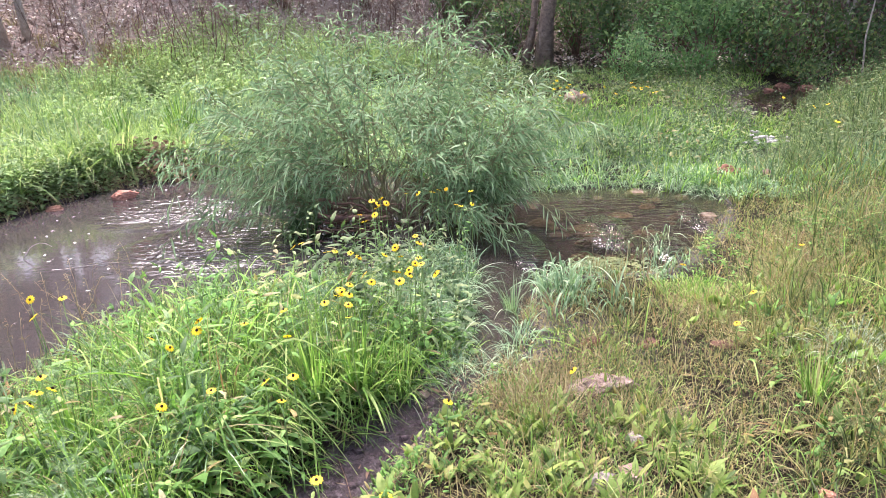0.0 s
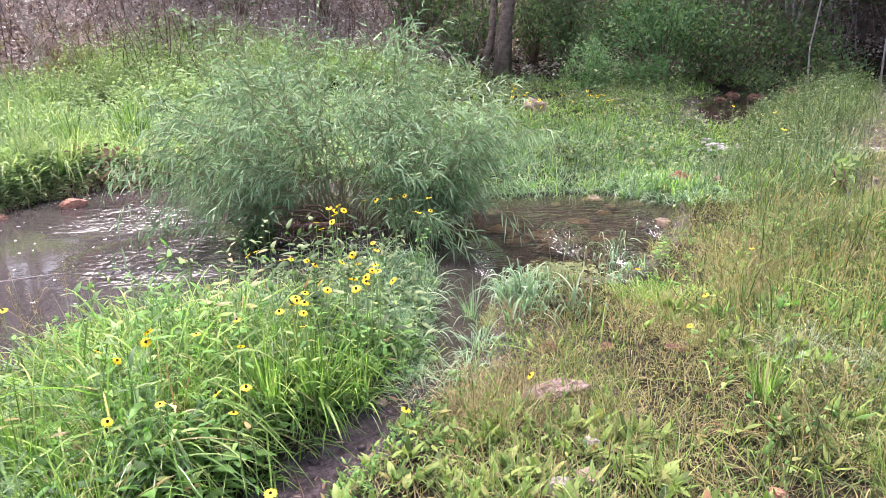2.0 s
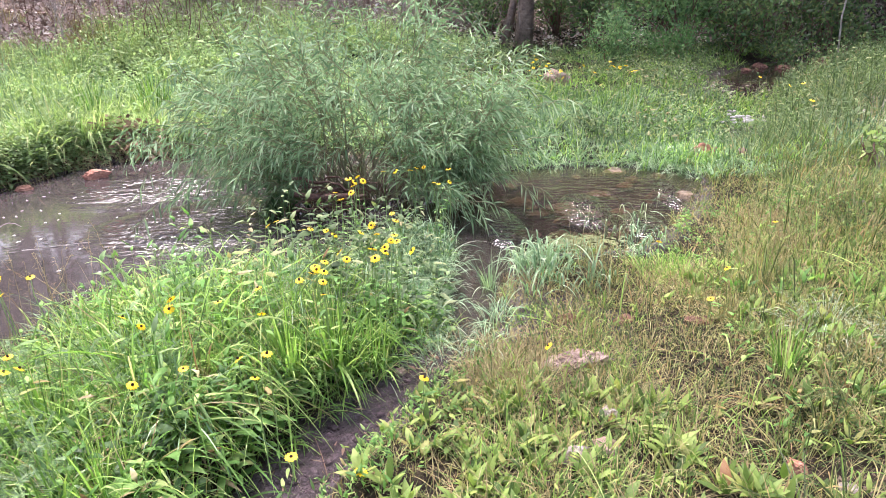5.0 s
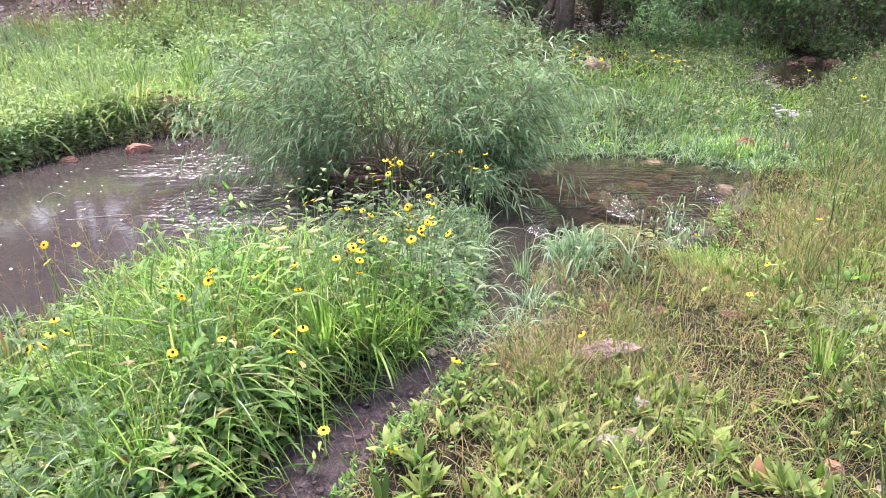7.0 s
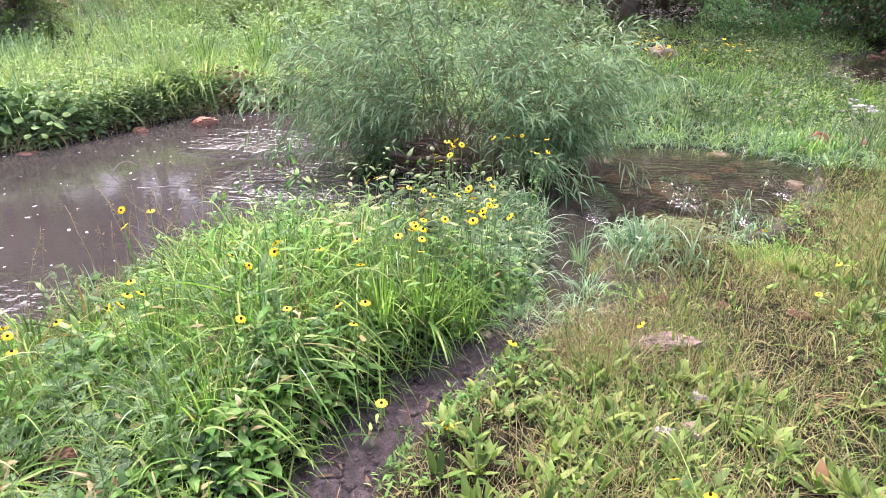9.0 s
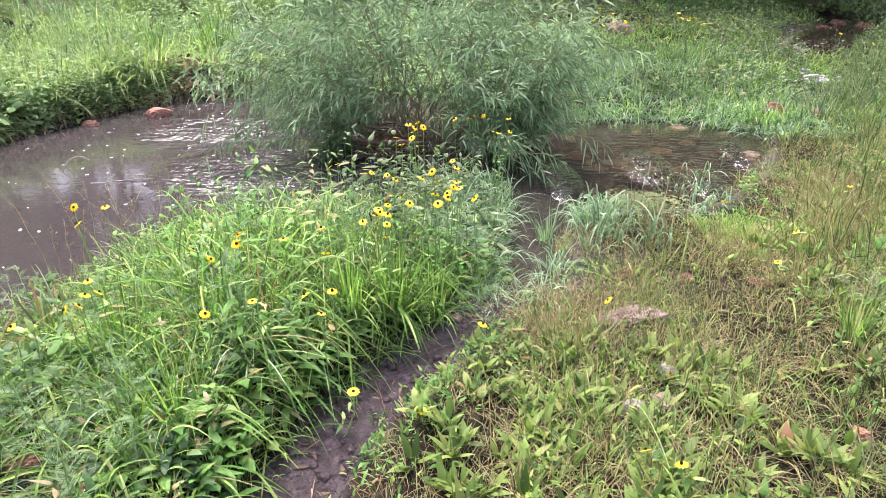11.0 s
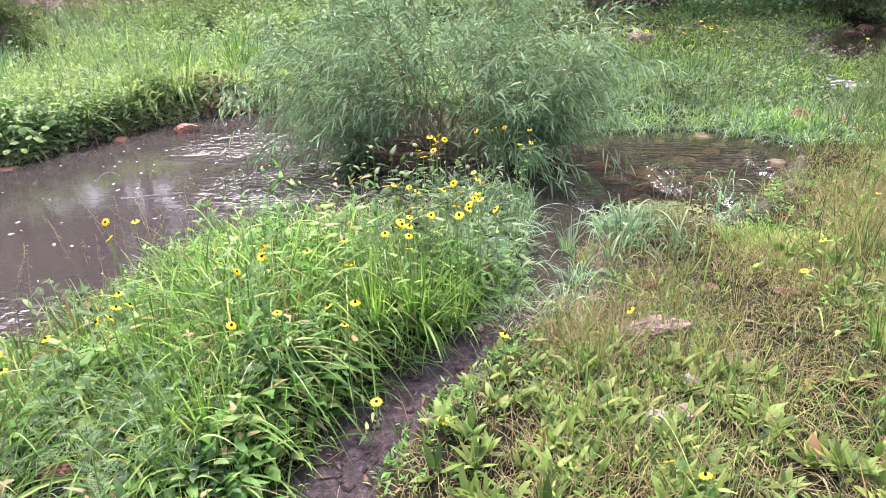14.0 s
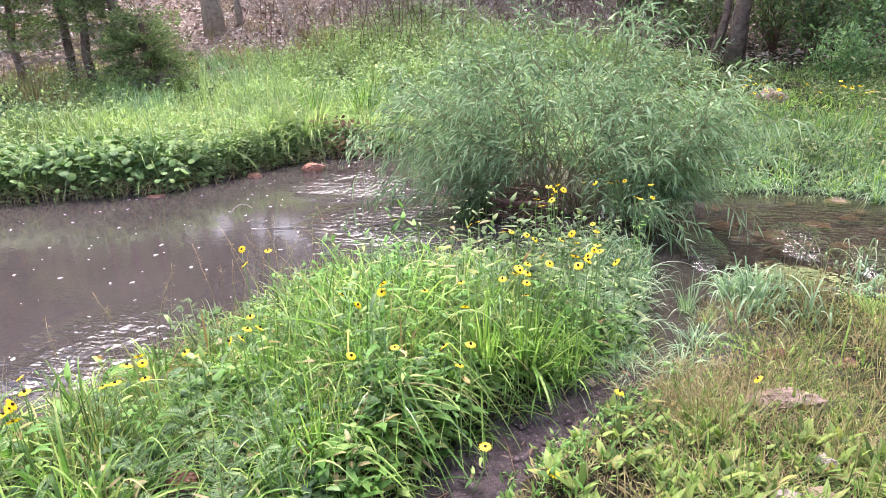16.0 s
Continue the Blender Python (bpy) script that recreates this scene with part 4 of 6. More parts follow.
# ---- willow in the pond ----
def willow():
    rng = np.random.default_rng(5)
    ob = base("willow_bush", (-0.55, 5.3, -0.15), "grey-green narrow-leaved willow bush growing in the pond", "bush")
    twigs, P, D, Ls = [], [], [], []

    def shoot(p, way, ln, hang, gap=0.025, first=0.1):
        """A leafy shoot: alternate leaves along it, a tuft at the tip."""
        t = p + unit(way) * ln - np.array([0, 0, hang * ln])
        tp = bent(p, t, (0, 0, 0.06 * ln + 0.25 * hang * ln), rng, 5, 0.01)
        twigs.append(tube(tp, np.linspace(0.0032, 0.0011, 5), 3))
        m = max(4, int(ln / gap))
        q = np.linspace(first, 1, m)
        i = np.minimum((q * 4).astype(int), 3)
        P.append(tp[i] + (tp[i + 1] - tp[i]) * (q * 4 - i)[:, None])
        ax = unit(t - p)
        side = unit(np.cross(ax, rng.normal(0, 1, 3)))
        turn = np.arange(m) * 2.4
        up = np.cross(ax, side)
        ring = side * np.cos(turn)[:, None] + up * np.sin(turn)[:, None]
        D.append(ax * (0.6 + 0.7 * q)[:, None] + ring * 0.9 + rng.normal(0, 0.12, (m, 3)) - np.array([0, 0, 0.15 + 0.9 * hang]))
        Ls.append(rng.uniform(0.09, 0.14, m) * (1.08 - 0.35 * q))

    def limb(b0, e, sag, r, shoots, lo, reach, hang=0.0):
        pts = bent(b0, e, sag, rng, 9, 0.018)
        part("stem", Pile_of([tube(pts, np.linspace(r * 0.75, 0.0016, 9), 6)], "stem", WILLOWBARK), ob)
        for q in np.concatenate([rng.uniform(lo, 0.97, shoots), [1.0]]):
            i = min(int(q * 8), 7)
            p = pts[i] + (pts[i + 1] - pts[i]) * (q * 8 - i)
            out = unit(e - b0) * 0.7 + np.array([e[0] * 0.35, e[1] * 0.45, 0.15]) + rng.normal(0, 0.55, 3)
            shoot(p, out, rng.uniform(*reach), hang)

    def root():
        return np.array([rng.normal(0, 0.26), rng.normal(0, 0.1), 0])

    # rounded top, highest a little right of the middle, thinner to the left
    for k in range(50):
        az = rng.uniform(0, 2 * math.pi)
        f = math.sqrt(rng.uniform(0.01, 1.0))
        ex, ey = 1.45 * f * math.cos(az) - 0.02, 1.0 * f * math.sin(az)
        ez = 0.62 + (1.0 + 0.05 * ex) * (1 - f ** 3) * rng.uniform(0.72, 1.0) + rng.uniform(-0.1, 0.2)
        limb(root(), np.array([ex, ey, ez]), (-ex * 0.1, -ey * 0.1, 0.14 + 0.1 * f), rng.uniform(0.005, 0.011), 8, 0.4, (0.16, 0.4))
    # upright leaders
    for ex, ey, ez in ((0.62, 0.1, 1.86), (0.5, -0.1, 1.78), (0.72, 0.2, 1.72), (0.4, 0.15, 1.74), (0.86, 0.0, 1.56), (0.3, -0.2, 1.66), (0.98, 0.15, 1.42), (-0.2, 0.1, 1.78), (-0.45, 0.0, 1.68)):
        limb(root(), np.array([ex, ey, ez - 0.08]), (-ex * 0.06, 0, 0.03), 0.009, 9, 0.5, (0.12, 0.26))
    # two bare leaders with a tuft of leaves at the tip
    for ex, ez in ((-1.12, 1.86), (-0.8, 1.8), (-0.98, 1.72)):
        limb(root(), np.array([ex, 0.0, ez]), (0.14, 0, 0.12), 0.008, 3, 0.86, (0.06, 0.12))
    # low skirts, hanging over the water on both sides
    for k in range(44):
        side = -1 if k % 2 else 1
        ex, ey = side * rng.uniform(0.5, 1.42), rng.uniform(-0.85, 0.6)
        limb(root(), np.array([ex, ey, rng.uniform(0.34, 1.0)]), (0, 0, 0.1), rng.uniform(0.004, 0.008), 8, 0.3, (0.14, 0.34), 0.25 * (k % 3))
    for k in range(48):
        f = math.sqrt(rng.uniform(0.05, 1))
        az = rng.uniform(0, 2 * math.pi)
        ex, ey = 0.72 + 0.74 * f * math.cos(az), -0.1 + 0.75 * f * math.sin(az)
        limb(np.array([rng.normal(0.62, 0.1), rng.normal(-0.1, 0.06), 0]), np.array([ex, ey, rng.uniform(0.34, 1.25)]), (0, 0, 0.1), rng.uniform(0.004, 0.009), 8, 0.3, (0.14, 0.34), 0.2 * (k % 3))
    for k in range(22):
        ex, ey = -rng.uniform(0.55, 1.3), rng.uniform(-0.7, 0.5)
        limb(np.array([rng.normal(-0.25, 0.12), rng.normal(0, 0.1), 0]), np.array([ex, ey, rng.uniform(0.6, 1.3)]), (0, 0, 0.15), rng.uniform(0.004, 0.008), 8, 0.35, (0.14, 0.34), 0.2 * (k % 3))
    for ex, ey, ez in ((-1.72, -0.2, 0.84), (-1.6, 0.2, 0.92), (-1.66, -0.45, 0.7), (-1.5, 0.4, 1.0), (-1.45, -0.6, 0.62), (-1.78, 0.05, 0.76)):
        limb(root(), np.array([ex, ey, ez]), (0.05, 0, 0.34), 0.009, 11, 0.45, (0.12, 0.26), 0.7)
    tagged(part("twig_growth", Pile_of(twigs, "twig_growth", WILLOWBARK), ob), kind="stuff")
    P, D, Ls = np.concatenate(P), np.concatenate(D), np.concatenate(Ls)
    gap = (P[:, 2] < 0.66 - 0.7 * np.abs(P[:, 0] + 0.12)) & (np.abs(P[:, 0] + 0.12) < 0.42)
    ok = (P[:, 2] > 0.22) & ~gap
    P, D, Ls = P[ok], D[ok], Ls[ok]
    crown_part("crown", Pile_of([ribbons(P, D, Ls, Ls * rng.uniform(0.105, 0.155, len(P)), rng.uniform(0.1, 0.6, len(P)), leaf_shape, 4, rng=rng)], "crown", WILLOW), ob)
    # red-brown dead shoots at the foot
    dead = []
    for k in range(64):
        b0 = np.array([rng.uniform(-0.45, 0.35), rng.uniform(-0.2, 0.15), 0.1])
        e = b0 + np.array([rng.normal(0, 0.2), rng.normal(0, 0.12), rng.uniform(0.25, 0.62)])
        dead.append(tube(bent(b0, e, rng.normal(0, 0.03, 3), rng, 5, 0.012), np.linspace(0.005, 0.0015, 5), 4))
    tagged(part("dead_growth", Pile_of(dead, "dead_growth", DRIFT), ob, "red-brown bare dead shoots"), kind="stuff")


willow()


def log_mesh(name, a, b, r, rng, mat):
    pts = bent(a, b, rng.normal(0, 0.02, 3), rng, 9, 0.012)
    v, t = tube(pts, r * rng.uniform(0.75, 1.1, 9) * np.linspace(1, 0.6, 9), 8)
    return Pile_of([(v + rng.normal(0, r * 0.1, v.shape), t)], name, mat)


rng = np.random.default_rng(8)
drift = base("driftwood", (-0.82, 4.95, 0.03), "tangle of wet red-brown driftwood at the willow's foot", "driftwood")
for k in range(30):
    a = np.array([rng.uniform(-0.3, 0.05), rng.uniform(-0.16, 0.15), rng.uniform(-0.05, 0.34)])
    b = a + np.array([rng.uniform(0.2, 0.45), rng.uniform(-0.12, 0.15), rng.uniform(-0.13, 0.07)])
    part("branch", log_mesh("branch", a, b, rng.uniform(0.004, 0.013), rng, DRIFT), drift)
part("log", log_mesh("log", (-0.22, -0.14, 0.19), (0.32, -0.16, 0.17), 0.023, rng, DRIFT), drift)
part("log", log_mesh("log", (-0.24, -0.1, 0.3), (0.2, -0.12, 0.2), 0.013, rng, DRIFT), drift)


# ---- rocks ----
def rock(name, x, y, size, mat, label, seed, sink=0.3, group="", z=None):
    bm = bmesh.new()
    bmesh.ops.create_icosphere(bm, subdivisions=4, radius=1.0)
    r = random.Random(seed)
    off = Vector((r.uniform(-50, 50), r.uniform(-50, 50), r.uniform(-50, 50)))
    cuts = [(Vector((r.gauss(0, 1), r.gauss(0, 1), r.gauss(0.1, 0.8))).normalized(), r.uniform(0.62, 0.9)) for _ in range(9)]
    for v in bm.verts:
        p = v.co.normalized()
        d = 1.0 + 0.3 * noise.fractal(p * 1.4 + off, 0.9, 2.0, 5)
        q = p * d
        for nrm, k in cuts:
            h = q.dot(nrm)
            if h > k:
                q -= nrm * (h - k) * 0.88
        q += p * (0.11 * noise.noise(p * 4 + off) + 0.07 * noise.noise(p * 9 + off) + 0.04 * noise.noise(p * 19 + off))
        v.co = Vector((q.x * size[0] / 2, q.y * size[1] / 2, q.z * size[2] / 2))
    me = bpy.data.meshes.new(name)
    bm.to_mesh(me)
    bm.free()
    me.materials.append(mat)
    ob = new(name, me)
    gz = float(ground_z(x, y)) if z is None else z
    ob.matrix_basis = Matrix.Translation((x, y, gz + size[2] * (0.5 - sink))) @ Matrix.Rotation(r.uniform(-0.5, 0.5), 4, "Z")
    return tagged(ob, label, "rock", group)


rock("rock", -3.42, 6.4, (0.26, 0.22, 0.13), REDSTONE, "flat red sandstone rock at the water's edge", 23, 0.2, z=-0.01)
rock("rock", -3.95, 6.05, (0.18, 0.16, 0.12), DARKSTONE, "small wet red rock under the bank", 2, 0.3, z=-0.03)
rock("rock", -4.5, 5.15, (0.24, 0.16, 0.07), DARKSTONE, "low red stone awash at the bank", 3, 0.45, z=-0.02)
rock("rock", 2.47, 6.02, (0.23, 0.18, 0.17), REDSTONE, "orange and white rock on the far shore", 4, 0.25)
rock("rock", 2.78, 5.9, (0.13, 0.12, 0.13), PINKSTONE, "small pale rock on the far shore", 5, 0.25)
rock("rock", 0.68, 2.6, (0.34, 0.13, 0.09), SLABSTONE, "flat pinkish stone in wet grass", 6, 0.3)
rock("rock", 0.735, 2.2, (0.09, 0.07, 0.07), GREYSTONE, "small grey stone among herbs", 7, 0.3)
rock("rock", 0.56, 1.94, (0.12, 0.09, 0.08), GREYSTONE, "small grey stone among herbs", 8, 0.3)
rock("rock", 0.68, 2.0, (0.11, 0.08, 0.06), PINKSTONE, "small pinkish stone among herbs", 9, 0.3)
rock("rock", 1.27, 1.84, (0.07, 0.06, 0.08), REDSTONE, "small red stone in the grass", 10, 0.2)
rock("rock", 1.38, 1.74, (0.06, 0.05, 0.04), GREYSTONE, "small white stone on dark soil", 11, 0.2)
rock("rock", 1.33, 2.9, (0.12, 0.08, 0.05), DARKSTONE, "reddish stone in wet grass", 12, 0.5)
rock("rock", 0.72, 3.02, (0.12, 0.08, 0.05), DARKSTONE, "brownish stone in dry grass", 13, 0.45)
rock("rock", 1.0, 3.0, (0.13, 0.09, 0.05), DARKSTONE, "flat brown stone in wet grass", 14, 0.45)
rock("rock", -1.33, 1.46, (0.12, 0.09, 0.08), DARKSTONE, "dull red stone half buried in grass", 15, 0.3)
rock("rock", 1.75, 10.1, (0.42, 0.35, 0.36), PINKSTONE, "tan boulder behind the yellow flowers", 16, 0.35)
rng = np.random.default_rng(9)
for k, (x, y, s) in enumerate([(6.0, 11.9, 0.4), (6.4, 11.4, 0.3), (5.3, 11.8, 0.22), (5.7, 12.2, 0.3), (6.9, 12.3, 0.3), (5.5, 11.2, 0.18)]):
    rock("rock", x, y, (s, s * 0.8, s * 0.7), DARKSTONE, "dark reddish rock in the upstream pool", 30 + k, 0.2, "upstream rocks")
for k in range(18):
    x, y = 3.72 + rng.normal(0, 0.17), 8.05 + rng.normal(0, 0.16)
    s = rng.uniform(0.04, 0.1)
    rock("rock", x, y, (s, s * 0.8, s * 0.4), WHITESTONE, "bleached white stone in the riffle", 150 + k, 0.2, "pale riffle stones", z=-0.02 + 0.03 * rng.random())
for k in range(34):
    x, y = rng.uniform(0.5, 2.1), rng.uniform(4.4, 5.95)
    if float(shore(x, y)) > -0.08:
        continue
    s = rng.uniform(0.08, 0.3)
    rock("rock", x, y, (s, s * 0.8, s * 0.35), BROWNSTONE, "flat brown stone under shallow water", 80 + k, 0.35, "stones under the water")
rock("rock", -0.1, 2.62, (0.06, 0.05, 0.04), PINKSTONE, "small pale stone beside the mud", 70, 0.3)

for k, (x, y, sx, sy, sz) in enumerate([(-7.1, 11.35, 0.6, 0.4, 0.2), (-7.6, 11.5, 0.45, 0.3, 0.16), (-6.7, 11.2, 0.3, 0.25, 0.12), (-8.0, 11.1, 0.25, 0.2, 0.12)]):
    rock("rock", x, y, (sx, sy, sz), PINKSTONE, "pale pinkish ledge stone at the slope's foot", 210 + k, 0.35, "ledge stones")
# pale gravel beside the path
pl = Pile()
x, y = spread(4200, (2.8, 9.5, 3.8, 11.5), lambda x, y: (0.1 + 0.9 * step(0.4, 0.65, grain(x, y, 0.9))) * np.maximum(step(2.7, 3.6, x - 0.12 * (y - 4)) * 0.5, dry_side(x, y)), rng)
for px, py, pz in zip(x, y, ground_z(x, y)):
    s = 0.008 + 0.035 * rng.random() ** 2
    d = rng.normal(0, 1, (6, 3)) * 0.25 + np.array([(1, 0, 0), (-1, 0, 0), (0, 1, 0), (0, -1, 0), (0, 0, 0.7), (0, 0, -0.7)])
    pl.add(np.array([px, py, pz]) + d * s, [(0, 2, 4), (2, 1, 4), (1, 3, 4), (3, 0, 4), (2, 0, 5), (1, 2, 5), (3, 1, 5), (0, 3, 5)])
stuff("gravel", pl.mesh("gravel", GRAVEL, False), "pale loose gravel between sparse grass", "gravel")


# ---- grass and herbs ----
def spit_area(x, y):
    """The spit between pond and mud channel."""
    edge = np.interp(y, [0.5, 1.6, 1.85, 2.13, 2.4, 2.7, 2.96, 3.4, 4.8], [-0.72, -0.68, -0.62, -0.48, -0.31, -0.12, 0.09, 0.12, 0.16])
    return (shore(x, y) > 0.0) * (x < edge) * (y < 4.9) * in_sight(x, y) * off_mud(x, y) * (seg_dist(x, y, STONE_GAP, False) > 0.07) * (1 - 0.8 * step(1.95, 1.55, y) * step(0.66, 0.46, grain(x + 4, y, 2.6)))


def right_area(x, y):
    edge = np.interp(y, [0.5, 1.5, 1.8, 2.1, 2.4, 2.72, 2.93, 3.43, 4.05], [-0.5, -0.4, -0.35, -0.24, -0.08, 0.03, 0.25, 0.34, 0.45])
    return (shore(x, y) > 0.0) * (x > edge) * (y < 5.8) * in_sight(x, y) * off_mud(x, y, 0.08)


def left_bank(x, y):
    return (shore(x, y) > 0.02) & (x < 0.2) & (y > 4.6) & (ground_z(x, y) < 0.85) & in_sight(x, y)


def far_shore(x, y):
    cd = seg_dist(x, y, CREEK[3:], False)
    return (np.hypot((x - 3.6) / 0.3, (y - 7.9) / 0.45) > 1) & (shore(x, y) > 0.0) & (x > -0.6) & (y > 5.3) & (y < 14.5) & ((cd > 0.7) | (y < 10.0)) & in_sight(x, y) & (dry_side(x, y) < 0.2 + 0.8 * grain(x, y, 2.5) ** 2)


rng = np.random.default_rng(31)
stems = Pile()

# spit: lush grass and herbs
CLEAR = lambda x, y: 0.12 + 0.88 * step(0.2, 0.4, np.hypot(x + 0.36, (y - 2.5) * 0.8))
LUSH = lambda x, y: 0.12 + 0.88 * step(3.15, 2.75, y + 0.35 * (x + 0.4))
pl = Pile()
SPIT = (-3.2, 0.3, 0.5, 4.9)
PATCHY = lambda x, y: 0.15 + 0.85 * step(0.36, 0.56, grain(x + 8, y, 2.2))
grass(pl, 3600, SPIT, lambda x, y: spit_area(x, y) * CLEAR(x, y) * LUSH(x, y) * PATCHY(x, y), (0.2, 0.42), (0.004, 0.008), (0.05, 1.0), (0.1, 0.9), rng, levels=5)
grass(pl, 1150, (-2.4, 0.0, 0.6, 2.9), spit_area, (0.6, 0.95), (0.005, 0.011), (0.4, 1.1), (0.5, 1.1), rng, levels=9)
grass(pl, 3200, (-2.6, 0.1, 0.6, 3.2), spit_area, (0.3, 0.6), (0.002, 0.0045), (0.1, 1.2), (0.2, 0.9), rng, levels=5)
grass(pl, 1100, SPIT, lambda x, y: spit_area(x, y) * step(0.4, 0.16, seg_dist(x, y, MUD, False)), (0.12, 0.28), (0.004, 0.009), (0.1, 1.1), (0.3, 1.1), rng, clump=12, levels=5, even=True)
grass(pl, 1500, SPIT, lambda x, y: spit_area(x, y) * LUSH(x, y), (0.5, 0.85), (0.007, 0.013), (0.3, 1.0), (0.5, 1.2), rng, clump=5, levels=8)
stuff("spit_grass", pl.mesh("spit_grass", FRESH), "lush bright green grass on the spit", "grass")
pl = Pile()
grass(pl, 4800, SPIT, lambda x, y: spit_area(x, y) * step(-0.2, -1.1, x), (0.2, 0.42), (0.0025, 0.005), (0.1, 1.0), (0.2, 0.9), rng, clump=24, levels=5)
grass(pl, 5200, SPIT, lambda x, y: spit_area(x, y) * (1 - LUSH(x, y)), (0.28, 0.56), (0.005, 0.01), (0.1, 0.9), (0.5, 1.2), rng, clump=12, levels=6)
stuff("fine_spit_grass", pl.mesh("fine_spit_grass", BLUEGRASS), "fine grey-green grass and wormwood on the spit", "grass")
pl = Pile()
herbs(pl, stems, 48, SPIT, lambda x, y: spit_area(x, y) * LUSH(x, y) * CLEAR(x, y) * (0.2 + 0.8 * step(0.4, 0.6, grain(x, y, 1.4))), (0.24, 0.46), (0.09, 0.17), (0.16, 0.28), 9, rng)
herbs(pl, stems, 140, SPIT, lambda x, y: spit_area(x, y) * CLEAR(x, y), (0.08, 0.25), (0.05, 0.11), (0.3, 0.5), 7, rng)
herbs(pl, stems, 80, SPIT, lambda x, y: spit_area(x, y) * step(0.42, 0.12, seg_dist(x, y, MUD, False)), (0.14, 0.3), (0.07, 0.14), (0.28, 0.42), 8, rng)
tip = Pile()
herbs(tip, stems, 54, SPIT, lambda x, y: spit_area(x, y) * (1 - LUSH(x, y)), (0.4, 0.68), (0.08, 0.15), (0.2, 0.34), 11, rng)
stuff("tip_herbs", tip.mesh("tip_herbs", SHOREHERB), "darker leafy herbs at the spit's tip", "herbs")
# dark leaves added low down in place of the shadow inside the near growth
low = Pile()
herbs(low, stems, 90, (-1.9, -0.6, 0.8, 2.0), lambda x, y: spit_area(x, y) * (x < -0.7), (0.1, 0.22), (0.07, 0.13), (0.4, 0.6), 6, rng)
stuff("low_herbs", low.mesh("low_herbs", FOOTLEAF), "dark broad-leaved herbs added as shade low in the spit grass", "herbs")
stuff("spit_herbs", pl.mesh("spit_herbs", HERB), "leafy green herbs on the spit", "herbs")
pl = Pile()
grass(pl, 5200, SPIT, spit_area, (0.12, 0.42), (0.002, 0.005), (0.2, 1.35), (0.1, 0.6), rng)
grass(pl, 260, SPIT, lambda x, y: spit_area(x, y) * (y < 2.6), (0.4, 0.75), (0.003, 0.006), (0.5, 1.4), (0.1, 0.6), rng, levels=6)
herbs(pl, stems, 14, SPIT, spit_area, (0.25, 0.42), (0.06, 0.13), (0.15, 0.28), 8, rng)
herbs(pl, stems, 70, (-1.9, -0.6, 0.8, 2.2), spit_area, (0.05, 0.16), (0.06, 0.12), (0.2, 0.34), 5, rng)
stuff("spit_straw", pl.mesh("spit_straw", DRY), "dry straw blades among the green", "dry grass")

# wet meadow: short, clumpy, half dry, with bare wet spots
herb_pile = Pile()
WETSPOTS = ((1.2, 2.9, 0.1), (1.12, 2.74, 0.07), (1.45, 1.85, 0.16), (0.98, 2.36, 0.05), (0.5, 2.95, 0.06), (0.28, 2.5, 0.05), (1.0, 1.72, 0.05), (0.52, 1.72, 0.05), (0.55, 1.87, 0.07), (0.72, 2.13, 0.06), (0.66, 2.5, 0.09), (0.67, 1.94, 0.05), (1.24, 1.77, 0.06))


def BARE(x, y):
    k = 0.72 + 0.28 * step(0.3, 0.5, grain(x + 3, y, 4.5))
    for wx, wy, wr in WETSPOTS:
        k = k * (0.12 + 0.88 * step(wr * 0.5, wr * 1.3, np.hypot(x - wx, y - wy)))
    return k


pl = Pile()
grass(pl, 25000, (-0.6, 4.4, 0.6, 5.8), lambda x, y: right_area(x, y) * BARE(x, y), (0.06, 0.18), (0.0025, 0.006), (0.05, 1.15), (0.1, 0.8), rng, clump=7, levels=2)
grass(pl, 11000, (-0.6, 3.4, 0.6, 4.4), lambda x, y: right_area(x, y) * BARE(x, y), (0.12, 0.28), (0.0025, 0.006), (0.1, 1.25), (0.2, 0.9), rng, levels=4)
grass(pl, 15000, (0.9, 4.8, 0.9, 5.8), lambda x, y: right_area(x, y) * BARE(x, y) * step(0.8, 1.5, x - 0.1 * y), (0.16, 0.42), (0.0035, 0.008), (0.05, 1.1), (0.2, 1.0), rng, clump=20, levels=4)
herbs(herb_pile, stems, 260, (1.2, 4.6, 1.2, 4.6), lambda x, y: right_area(x, y) * BARE(x, y) * step(0.8, 1.4, x - 0.1 * y) * step(0.35, 0.6, grain(x + 1, y, 1.3)), (0.06, 0.2), (0.03, 0.07), (0.3, 0.5), 8, rng)
grass(pl, 7000, (0.75, 2.1, 2.2, 3.7), lambda x, y: right_area(x, y) * BARE(x, y), (0.1, 0.24), (0.002, 0.0045), (0.05, 1.2), (0.2, 0.9), rng, clump=16, levels=4)
stuff("meadow_grass", pl.mesh("meadow_grass", MEADOW), "short yellowing grass in wet ground", "grass")
pl = Pile()
grass(pl, 11000, (-0.4, 4.2, 0.6, 5.6), lambda x, y: right_area(x, y) * BARE(x, y) * step(0.38, 0.58, grain(x, y, 1.2)), (0.08, 0.22), (0.0035, 0.0075), (0.05, 0.9), (0.2, 0.9), rng, clump=16, levels=4)
grass(pl, 420, (0.4, 3.4, 1.0, 4.4), lambda x, y: right_area(x, y) * BARE(x, y), (0.3, 0.55), (0.004, 0.009), (0.2, 1.0), (0.4, 1.1), rng, clump=5, levels=7)
grass(pl, 1500, (1.15, 1.7, 3.25, 3.9), lambda x, y: np.exp(-((x - 1.4) / 0.16) ** 2 - ((y - 3.6) / 0.2) ** 2), (0.1, 0.24), (0.004, 0.009), (0.05, 0.7), (0.2, 0.8), rng, clump=20, levels=5)
